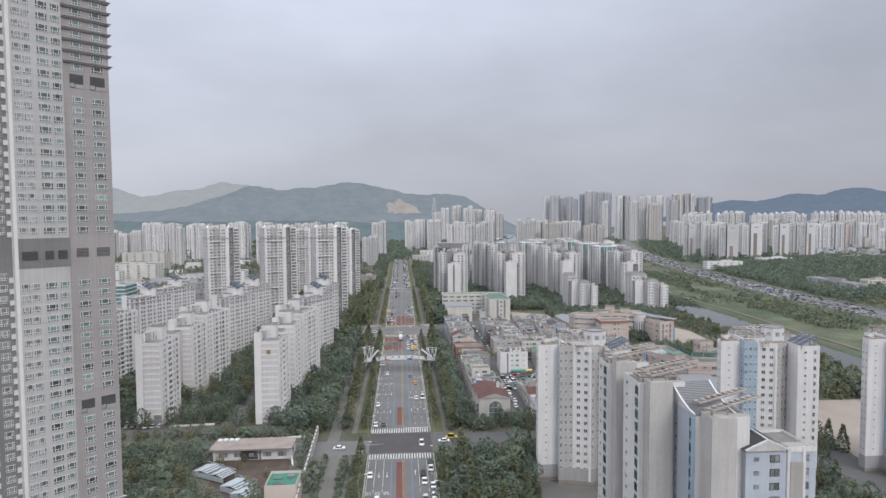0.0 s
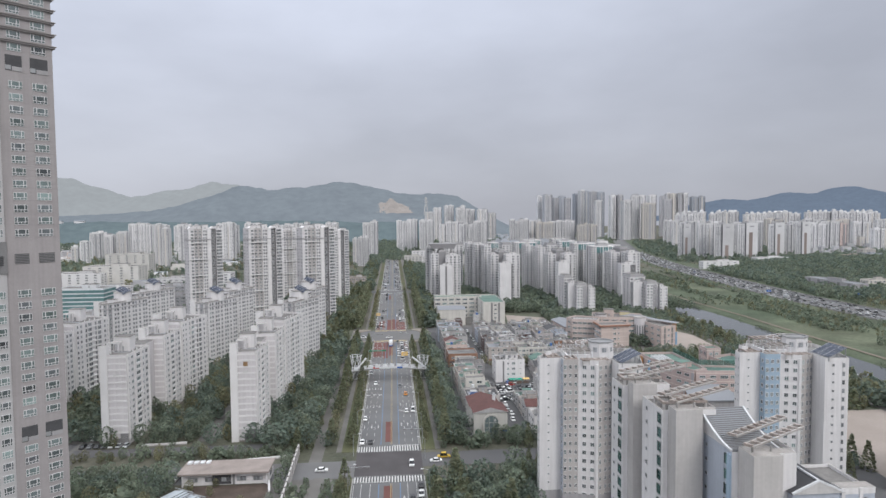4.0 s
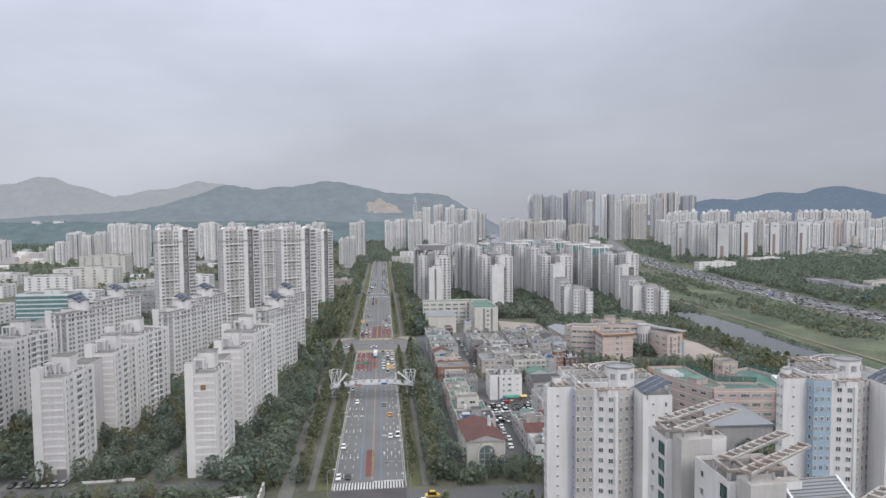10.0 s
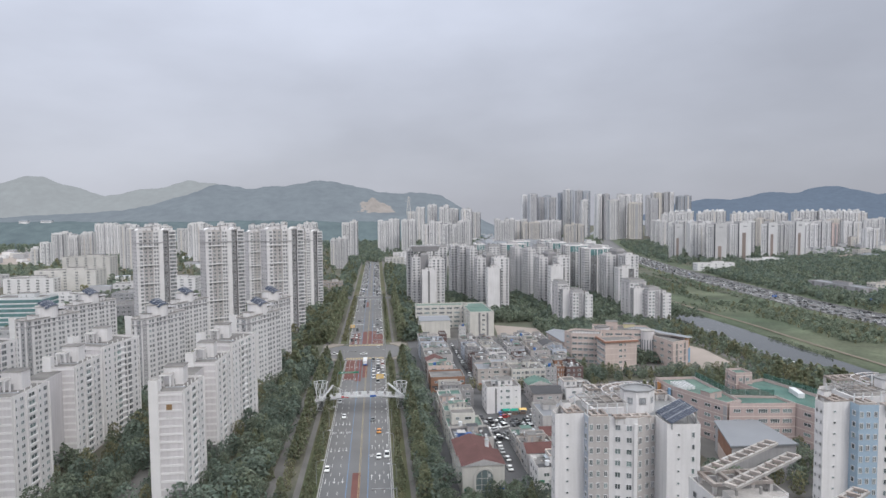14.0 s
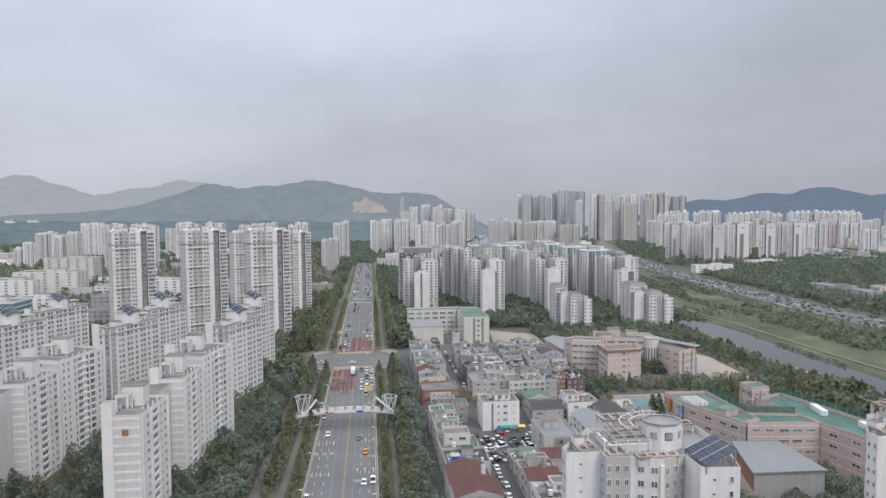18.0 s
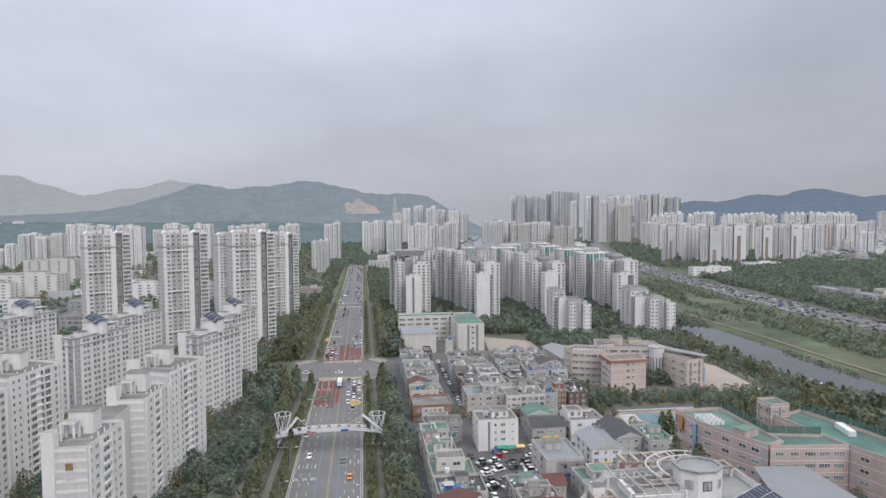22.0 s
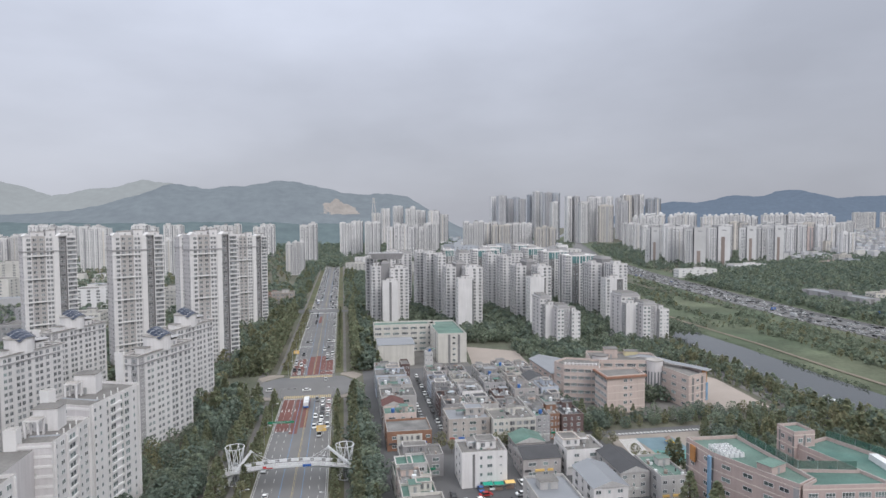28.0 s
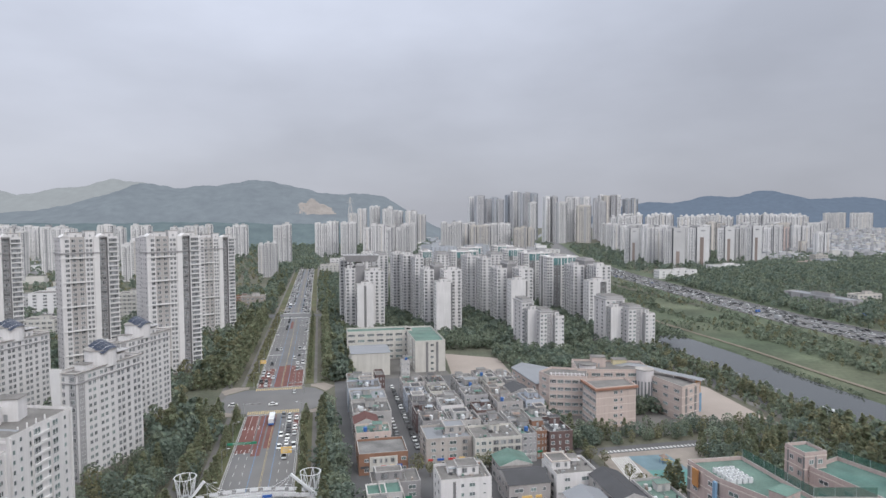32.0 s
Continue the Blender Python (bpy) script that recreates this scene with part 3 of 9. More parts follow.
structure(ground.obj("ground"), "grassy earth and bare soil between the roads and blocks", "ground")

wg = Geo()
for j in range(len(ys) - 1):
    y0, y1 = ys[j], ys[j + 1]
    wg.quad((river_near(y0) - 8, y0, WATER), (river_far(y0) + 4, y0, WATER), (river_far(y1) + 4, y1, WATER), (river_near(y1) - 8, y1, WATER), "river_water")
structure(wg.obj("water"), "dark still river water that mirrors the grey sky", "river")


def strip(g, f0, f1, y0, y1, z, m, step=25.0):
    """A ribbon along y between two edges."""
    n = max(1, int((y1 - y0) / step))
    for j in range(n):
        a, b = y0 + (y1 - y0) * j / n, y0 + (y1 - y0) * (j + 1) / n
        g.quad((f0(a), a, z), (f1(a), a, z), (f1(b), b, z), (f0(b), b, z), m)


def at_x(x):
    return lambda y: x


# boulevard: lanes, crossings
ROAD_X0, ROAD_X1 = -13.6, 12.2
MID = -0.9
rd = Geo()
strip(rd, at_x(ROAD_X0), at_x(ROAD_X1), -300, 1345, 0.06, "lane_asphalt", 100)
structure(rd.obj("road"), "wide grey asphalt boulevard with many lanes", "road")
cr = Geo()
cr.box(-260, 246, 0.02, ROAD_X0 - 0.02, 262, 0.055, "lane_asphalt")
cr.box(ROAD_X1 + 0.02, 254, 0.02, 60, 268, 0.055, "asphalt")
cr.box(ROAD_X0, 247, 0.058, ROAD_X1, 270, 0.075, "junction_asphalt")
cr.prism([(-30, 505), (-24, 497), (ROAD_X0 - 0.02, 492), (ROAD_X0 - 0.02, 536), (-19, 536), (-28, 527)], 0.02, 0.055, "lane_asphalt")
cr.prism([(ROAD_X1 + 0.02, 492), (19, 496), (24, 506), (24, 524), (19, 534), (ROAD_X1 + 0.02, 537)], 0.02, 0.055, "lane_asphalt")
cr.prism([(-31, 494), (-24.4, 490), (-17.5, 489), (-17.5, 493.5), (-24.4, 496.6), (-30.6, 504)], 0.03, 0.14, "plaza_blocks")
cr.prism([(-29, 528), (-19.6, 536.6), (-17.5, 537), (-17.5, 542), (-26, 543), (-32, 536)], 0.03, 0.14, "plaza_blocks")
cr.prism([(16.6, 489), (22, 489), (28, 494), (26, 504), (19.6, 495.4), (16.6, 493.5)], 0.03, 0.14, "plaza_blocks")
cr.prism([(25, 526), (30, 536), (24, 544), (16.6, 542), (16.6, 537.4), (19.6, 535)], 0.03, 0.14, "plaza_blocks")
cr.box(-70, 790, 0.02, ROAD_X0 - 0.02, 812, 0.055, "asphalt")
cr.box(ROAD_X1 + 0.02, 792, 0.02, 90, 806, 0.055, "asphalt")
structure(cr.obj("crossing_roads"), "side streets that meet the boulevard at junctions", "road")

# kerbs and pavements either side
for side, xs in (("west", (ROAD_X0 - 0.35, ROAD_X0)), ("east", (ROAD_X1, ROAD_X1 + 0.35))):
    k = Geo()
    for y0, y1 in ((-300, 245), (271, 488), (544, 788), (814, 1345)):
        k.box(xs[0], y0, 0.0, xs[1], y1, 0.21, "kerb_stone")
    structure(k.obj("kerb_" + side), "grey stone kerb along the boulevard", "kerb")
pv = Geo()
for y0, y1 in ((-300, 245), (271, 488), (544, 788), (814, 2000)):
    pv.box(-22.2, y0, 0.0, -20.0, y1, 0.12, "pavement_blocks")
    pv.box(18.2, y0, 0.0, 20.2, y1, 0.12, "pavement_blocks")
structure(pv.obj("pavement"), "narrow block-paved footways behind the verge trees", "pavement")
vg = Geo()
for y0, y1 in ((-300, 245), (271, 488), (544, 788), (814, 2000)):
    vg.box(-20.0, y0, 0.0, ROAD_X0 - 0.35, y1, 0.10, "lawn")
    vg.box(ROAD_X1 + 0.35, y0, 0.0, 18.2, y1, 0.10, "lawn")
structure(vg.obj("verge"), "planted verge between carriageway and footway", "verge")

# red turning lanes and approaches
red = Geo()
for x0, x1, y0, y1 in ((-2.4, 0.6, 281, 307), (-2.4, 0.6, 130, 238), (-12.8, -6.8, 440, 489), (-6.2, -2.6, 436, 489), (-1.9, 0.9, 444, 489), (3.7, 6.9, 540, 590), (7.3, 11.6, 540, 578),
                       (-12.8, -9.6, 540, 580), (-9.2, -6.2, 540, 584), (-4.2, -0.6, 540, 590), (-0.2, 3.2, 540, 592), (-3.6, -1.4, 728, 764), (9.4, 11.8, 460, 489)):
    red.quad((x0, y0, 0.07), (x1, y0, 0.07), (x1, y1, 0.07), (x0, y1, 0.07), "red_surface")
structure(red.obj("red_lanes"), "dull red road surfacing on turning lanes", "road marking")

# painted lines
ml = Geo()
ZL = 0.082


def dashes(x, y0, y1, on=3.0, off=5.0, w=0.16, m="line_white"):
    y = y0
    while y < y1:
        ml.quad((x - w / 2, y, ZL), (x + w / 2, y, ZL), (x + w / 2, min(y + on, y1), ZL), (x - w / 2, min(y + on, y1), ZL), m)
        y += on + off


def solid(x, y0, y1, w=0.16, m="line_white"):
    ml.quad((x - w / 2, y0, ZL), (x + w / 2, y0, ZL), (x + w / 2, y1, ZL), (x - w / 2, y1, ZL), m)


ml.quad((-14.5, 623.4, ZL), (-4.3, 623.4, ZL), (-4.3, 624.6, ZL), (-14.5, 624.6, ZL), "line_white")
STRETCH = ((-200, 240), (278, 488), (541, 782), (818, 1500))
for y0, y1 in STRETCH:
    solid(MID + 0.9, y0, y1, 0.20, "line_ochre")
    solid(MID + 1.35, y0, y1, 0.14, "line_ochre")
    for x in (-10.4, -7.2, 6.0, 9.2):
        dashes(x, y0 + 3, y1 - 26)
        solid(x, y1 - 24, y1, 0.16)
    solid(-4.2, y0, y1, 0.24, "line_blue")
    solid(3.4, y0, y1, 0.24, "line_blue")
    solid(ROAD_X0 + 0.5, y0, y1, 0.16, "line_white")
    solid(ROAD_X1 - 0.5, y0, y1, 0.16, "line_white")
    ml.quad((ROAD_X0 + 0.5, y1 + 1.2, ZL), (MID + 0.6, y1 + 1.2, ZL), (MID + 0.6, y1 + 1.8, ZL), (ROAD_X0 + 0.5, y1 + 1.8, ZL), "line_white")
    ml.quad((MID + 1.6, y0 - 1.8, ZL), (ROAD_X1 - 0.5, y0 - 1.8, ZL), (ROAD_X1 - 0.5, y0 - 1.2, ZL), (MID + 1.6, y0 - 1.2, ZL), "line_white")
# lane arrows
for yb in (200, 225, 300, 330, 362, 440, 470, 545, 580, 740):
    for x in (-12.0, -8.8, -5.8, 4.7, 7.6, 10.8):
        s = -1 if x < 0 else 1
        ml.quad((x - 0.1, yb, ZL), (x + 0.1, yb, ZL), (x + 0.1, yb + 3.2, ZL), (x - 0.1, yb + 3.2, ZL), "line_white")
        t0 = yb if s < 0 else yb + 3.2
        ml.poly([(x - 0.45, t0, ZL), (x + 0.45, t0, ZL), (x, t0 + s * 1.6, ZL)][::s], "line_white")


# speed numbers that read from both carriageways
def digit_bars(ch, x, y, w, h, up):
    segs = {"5": "acdfg", "0": "abcdef"}[ch]
    t = 0.16
    lay = {"a": (0, h - t, w, h), "d": (0, 0, w, t), "g": (0, h / 2 - t / 2, w, h / 2 + t / 2), "f": (0, h / 2, t * 1.3, h), "e": (0, 0, t * 1.3, h / 2), "b": (w - t * 1.3, h / 2, w, h), "c": (w - t * 1.3, 0, w, h / 2)}
    for q in segs:
        u0, v0, u1, v1 = lay[q]
        if up > 0:
            ml.quad((x + u0, y + v0, ZL), (x + u1, y + v0, ZL), (x + u1, y + v1, ZL), (x + u0, y + v1, ZL), "line_white")
        else:
            ml.quad((x - u1, y - v1, ZL), (x - u0, y - v1, ZL), (x - u0, y - v0, ZL), (x - u1, y - v0, ZL), "line_white")


for yb in (212, 352):
    for x in (-12.0, -8.8, -5.8):
        digit_bars("5", x + 0.9, yb, 0.75, 2.4, -1)
        digit_bars("0", x - 0.1, yb, 0.75, 2.4, -1)
for yb in (322,):
    for x in (4.7, 7.6, 10.6):
        digit_bars("5", x - 0.9, yb, 0.75, 2.4, 1)
        digit_bars("0", x + 0.1, yb, 0.75, 2.4, 1)
structure(ml.obj("lane_markings"), "worn white, yellow and blue lane lines and arrows", "road marking")


def zebra(name, y0, y1, m="line_white", x0=ROAD_X0 + 0.3, x1=ROAD_X1 - 0.3, dark=None):
    g = Geo()
    if dark:
        g.quad((x0, y0, ZL - 0.004), (x1, y0, ZL - 0.004), (x1, y1, ZL - 0.004), (x0, y1, ZL - 0.004), dark)
    x = x0
    while x < x1 - 0.4:
        g.quad((x, y0, ZL), (x + 0.55, y0, ZL), (x + 0.55, y1, ZL), (x, y1, ZL), m)
        x += 1.05
    return structure(g.obj(name), "striped pedestrian crossing painted across the boulevard", "crosswalk")


zebra("crosswalk_1", 241.0, 246.0, dark="worn_asphalt")
zebra("crosswalk_2", 270.5, 276.0, dark="worn_asphalt")
zebra("crosswalk_3", 491.0, 496.0, "line_yellow")
zebra("crosswalk_4", 533.5, 538.0, "line_yellow")
zebra("crosswalk_5", 784, 788.5)
zebra("crosswalk_6", 813, 817.0)

# expressway beyond the river
hw = Geo()
strip(hw, lambda y: hwy(y) - 20, lambda y: hwy(y) + 17, -300, 2300, 0.15, "lane_asphalt", 30)
strip(hw, lambda y: hwy(y) + 17.5, lambda y: hwy(y) + 25, -300, 2300, 0.15, "asphalt", 30)
structure(hw.obj("expressway"), "busy grey riverside expressway", "road")
hm = Geo()
for off in (-16.5, -13, -9.5, -6, 3, 6.5, 10, 13.5):
    y = 380.0
    while y < 1500:
        hm.quad((hwy(y) + off - 0.1, y, 0.17), (hwy(y) + off + 0.1, y, 0.17), (hwy(y + 5) + off + 0.1, y + 5, 0.17), (hwy(y + 5) + off - 0.1, y + 5, 0.17), "line_white")
        y += 13
for off in (-19.6, -2.2, -0.8, 16.6):
    strip(hm, lambda y: hwy(y) + off - 0.1, lambda y: hwy(y) + off + 0.1, 350, 1500, 0.17, "line_white", 30)
structure(hm.obj("expressway_lines"), "white lane lines on the expressway", "road marking")
hb = Geo()
for y in np.arange(350, 1500, 20):
    for off in (-20.6, -1.5, 25.4):
        hb.prism([(hwy(y) + off - 0.15, y), (hwy(y) + off + 0.15, y), (hwy(y + 20) + off + 0.15, y + 20), (hwy(y + 20) + off - 0.15, y + 20)], 0.0, 1.0, "concrete")
structure(hb.obj("expressway_barrier"), "low concrete barriers along the expressway", "barrier")

# riverside path and street
rp = Geo()
strip(rp, lambda y: river_far(y) + 13, lambda y: river_far(y) + 16.5, 0, 1500, -1.55, "path_earth", 20)
structure(rp.obj("river_path"), "pale earth path along the far river bank", "path")
rs = Geo()
strip(rs, lambda y: min(river_near(y) - 33, 262), lambda y: min(river_near(y) - 25, 270), 100, 640, 0.05, "asphalt", 20)
strip(rs, lambda y: min(river_near(y) - 38, 257), lambda y: min(river_near(y) - 33.2, 261.8), 100, 640, 0.10, "pavement_blocks", 20)
strip(rs, lambda y: min(river_near(y) - 24.8, 270.2), lambda y: min(river_near(y) - 21, 274), 100, 640, 0.10, "path_earth", 20)
structure(rs.obj("riverside_street"), "narrow street with an earth path beside the river", "road")

# neighbourhood streets and yards
st = Geo()
st.box(30, 283, 0.01, 128, 545, 0.03, "asphalt")
structure(st.obj("housing_street"), "grey asphalt lanes between small houses", "road")
ld = Geo()
ld.box(36, 545, 0.01, 100, 612, 0.04, "pavement_blocks")
ld.box(125, 425, 0.012, 205, 545, 0.045, "pavement_blocks")
ld.box(135, 268, 0.014, 215, 400, 0.04, "pavement_blocks")
structure(ld.obj("school_yards"), "paved yards round the school buildings", "pavement")
sf = Geo()
sf.poly([(101, 546, 0.06), (138, 543, 0.06), (141, 583, 0.06), (108, 604, 0.06)], "sand")
sf.poly([(202, 436, 0.06), (231, 434, 0.06), (236, 488, 0.06), (230, 506, 0.06), (206, 512, 0.06)], "sand")
sf.poly([(178, 225, 0.06), (240, 225, 0.06), (240, 300, 0.06), (186, 300, 0.06)], "sand")
structure(sf.obj("sports_ground"), "bare sandy school sports grounds", "sports ground")
pg = Geo()
pg.poly([(129, 372, 0.05), (170, 368, 0.05), (176, 412, 0.05), (133, 416, 0.05)], "plaza_blocks")
pg.poly([(143, 376, 0.07), (158, 374, 0.07), (162, 388, 0.07), (144, 391, 0.07)], "court_teal")
pg.poly([(144, 391.2, 0.07), (160, 388.4, 0.07), (160, 404, 0.07), (143, 405, 0.07)], "court_blue")
pg.box(128, 409, 0.04, 250, 416, 0.06, "asphalt")
for i in range(9):
    x = 131 + i * 0.9
    pg.quad((x, 372 + i * 0.2, 0.09), (x + 0.5, 372 + i * 0.2, 0.09), (x + 0.5 + 5, 405, 0.09), (x + 5, 405, 0.09), "line_white")
for i in range(34):
    pg.quad((137 + i * 1.7, 410, 0.075), (137.9 + i * 1.7, 410, 0.075), (137.9 + i * 1.7, 412, 0.075), (137 + i * 1.7, 412, 0.075), "line_white")
structure(pg.obj("playground_floor"), "teal and blue rubber play surface with pale paving", "playground")
ap = Geo()
for x0, y0, x1, y1 in ((-32, 258, -27, 560), (-130, 276, -50, 284), (-83, 290, -76, 460), (-190, 284, -132, 292)):
    ap.box(x0, y0, 0.01, x1, y1, 0.05, "asphalt" if x1 - x0 > 10 else "pavement_blocks")
ap.box(-152, 268, 0.01, -124, 300, 0.045, "pavement_blocks")
ap.box(-43, 200, 0.012, -27, 246, 0.05, "pavement_blocks")
ap.box(42, 185, 0.012, 185, 260, 0.04, "pavement_blocks")
ap.box(150, 60, 0.012, 178, 268, 0.05, "asphalt")
ap.box(-360, 560, 0.01, -190, 900, 0.04, "asphalt")
ap.box(20, 1180, 0.01, 330, 1500, 0.04, "pavement_blocks")
structure(ap.obj("estate_paths"), "paved drives and footpaths between apartment blocks", "pavement")
fm = Geo()
fm.poly([(-1050, 1250, 0.05), (-520, 1150, 0.05), (-600, 1420, 0.05), (-1300, 1500, 0.05)], "meadow")
fm.poly([(-1500, 1510, 0.05), (-640, 1430, 0.05), (-760, 1850, 0.05), (-1700, 1850, 0.05)], "sand")
structure(fm.obj("far_fields"), "flat grassy and bare fields far off", "field")


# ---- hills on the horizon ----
# emission stands in for the pale air-light over distant slopes
def backdrop(name, col, haze_glow):
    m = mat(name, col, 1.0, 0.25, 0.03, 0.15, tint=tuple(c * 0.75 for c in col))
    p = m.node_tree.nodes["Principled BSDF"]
    p.inputs["Emission Color"].default_value, p.inputs["Emission Strength"].default_value = (*haze_glow, 1), 1.0
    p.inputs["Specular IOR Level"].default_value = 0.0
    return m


# second colour: haze put into emission, stronger on the farther ridge
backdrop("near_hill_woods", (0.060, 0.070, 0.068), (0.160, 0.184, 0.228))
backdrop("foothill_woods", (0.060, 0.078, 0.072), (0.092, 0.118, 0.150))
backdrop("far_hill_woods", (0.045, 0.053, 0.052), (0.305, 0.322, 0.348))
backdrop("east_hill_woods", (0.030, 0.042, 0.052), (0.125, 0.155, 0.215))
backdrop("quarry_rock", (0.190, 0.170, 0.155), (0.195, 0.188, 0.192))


def hill(name, label, ridge, y0, depth, m, seed, rough=4.5):
    """A ridge along x with gullies on its front slope; ridge: (x, height) pairs."""
    xs, hs = [p[0] for p in ridge], [p[1] for p in ridge]
    g = Geo()
    nx_, ny_ = 280, 34
    x0, x1 = xs[0], xs[-1]
    for j in range(ny_ + 1):
        v = j / ny_
        for i in range(nx_ + 1):
            x = x0 + (x1 - x0) * i / nx_
            top = float(np.interp(x, xs, hs))
            prof = math.sin(min(1.0, v / 0.62) * math.pi / 2) ** 1.1 if v < 0.62 else 1 - ((v - 0.62) / 0.38) ** 2 * 0.6
            wob = noise.fractal(Vector((x * 0.006, v * 2.6, seed)), 1.0, 2.0, 4)
            z = top * prof * (1 + 0.10 * wob * (1 - v * 0.6)) + (rough * noise.noise(Vector((x * 0.022, v * 10, seed + 5))) + rough * 0.5 * noise.noise(Vector((x * 0.07, v * 34, seed + 9)))) * prof
            g.v.append((x, y0 + depth * v + 40 * wob * (1 - v), z - 2))
    for j in range(ny_):
        for i in range(nx_):
            k = j * (nx_ + 1) + i
            g.f.append((k, k + 1, k + nx_ + 2, k + nx_ + 1))
            g.m.append(g.mi(m))
    ob = g.obj(name)
    ob.data.polygons.foreach_set("use_smooth", [True] * len(ob.data.polygons))
    return structure(ob, label, "hill")


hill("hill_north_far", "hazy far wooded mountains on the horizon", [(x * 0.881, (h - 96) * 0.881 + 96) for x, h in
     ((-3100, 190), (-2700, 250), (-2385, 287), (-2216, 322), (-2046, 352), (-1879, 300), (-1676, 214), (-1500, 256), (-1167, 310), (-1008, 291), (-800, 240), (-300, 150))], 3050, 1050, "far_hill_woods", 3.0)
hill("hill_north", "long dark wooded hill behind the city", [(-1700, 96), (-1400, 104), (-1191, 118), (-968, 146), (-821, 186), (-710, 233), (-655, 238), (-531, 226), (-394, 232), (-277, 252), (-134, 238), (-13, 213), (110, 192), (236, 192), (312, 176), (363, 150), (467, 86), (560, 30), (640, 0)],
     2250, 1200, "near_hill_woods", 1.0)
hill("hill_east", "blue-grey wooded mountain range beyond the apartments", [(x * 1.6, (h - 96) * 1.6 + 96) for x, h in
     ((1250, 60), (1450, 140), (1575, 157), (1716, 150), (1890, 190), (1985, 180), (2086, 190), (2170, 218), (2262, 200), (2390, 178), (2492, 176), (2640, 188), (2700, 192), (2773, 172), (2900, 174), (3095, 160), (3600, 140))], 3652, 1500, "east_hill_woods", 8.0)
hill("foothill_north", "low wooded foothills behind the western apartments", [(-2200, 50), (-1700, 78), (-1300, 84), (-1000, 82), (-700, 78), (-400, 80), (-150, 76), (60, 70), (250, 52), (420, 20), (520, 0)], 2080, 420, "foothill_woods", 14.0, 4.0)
for x, y, w in ((-1165, 2300, 26), (-1098, 2310, 34)):
    q = thing("white_hall", "small bright white hall on a far wooded rise", "hall", (x, y, 76))
    g = Geo()
    g.box(-w / 2, -8, -14, w / 2, 8, 7, "light_band")
    g.obj("wall", q)
    rf_ = Geo()
    rf_.prism(rect(-w / 2 - 1, -9, w / 2 + 1, 9), 7, 10, "metal_roof", top_pts=rect(-w / 2 - 1, -0.2, w / 2 + 1, 0.2))
    rf_.obj("roof", q)
qg = Geo()
for i in range(36):
    for j in range(9):
        u, v = i / 36, j / 9
        x = -150 + 240 * u
        jag = noise.noise(Vector((u * 9, 3, 1)))
        # a fan: long tail to the west, steep edge to the east
        crest = (max(0.0, (u - 0.16) / 0.40) ** 0.75 if u < 0.56 else max(0.0, 1 - (u - 0.56) / 0.40) ** 0.5)
        foot = 104 + 16 * max(0.0, 0.45 - u) + 4 * jag
        top = foot + 58 * crest * (1 + 0.22 * jag) + 5 * max(0.0, noise.noise(Vector((u * 21, 7, 2))))
        z0, z1 = foot + (top - foot) * v, foot + (top - foot) * (v + 1 / 9)
        yy = 2515 + 95 * v + 7 * noise.noise(Vector((u * 18, v * 9, 2)))
        qg.quad((x, yy, z0), (x + 6.7, yy, z0), (x + 6.7, yy + 4, z1), (x, yy + 4, z1), "quarry_rock")
structure(qg.obj("quarry_face"), "bare pinkish quarried rock face on the hillside", "quarry")


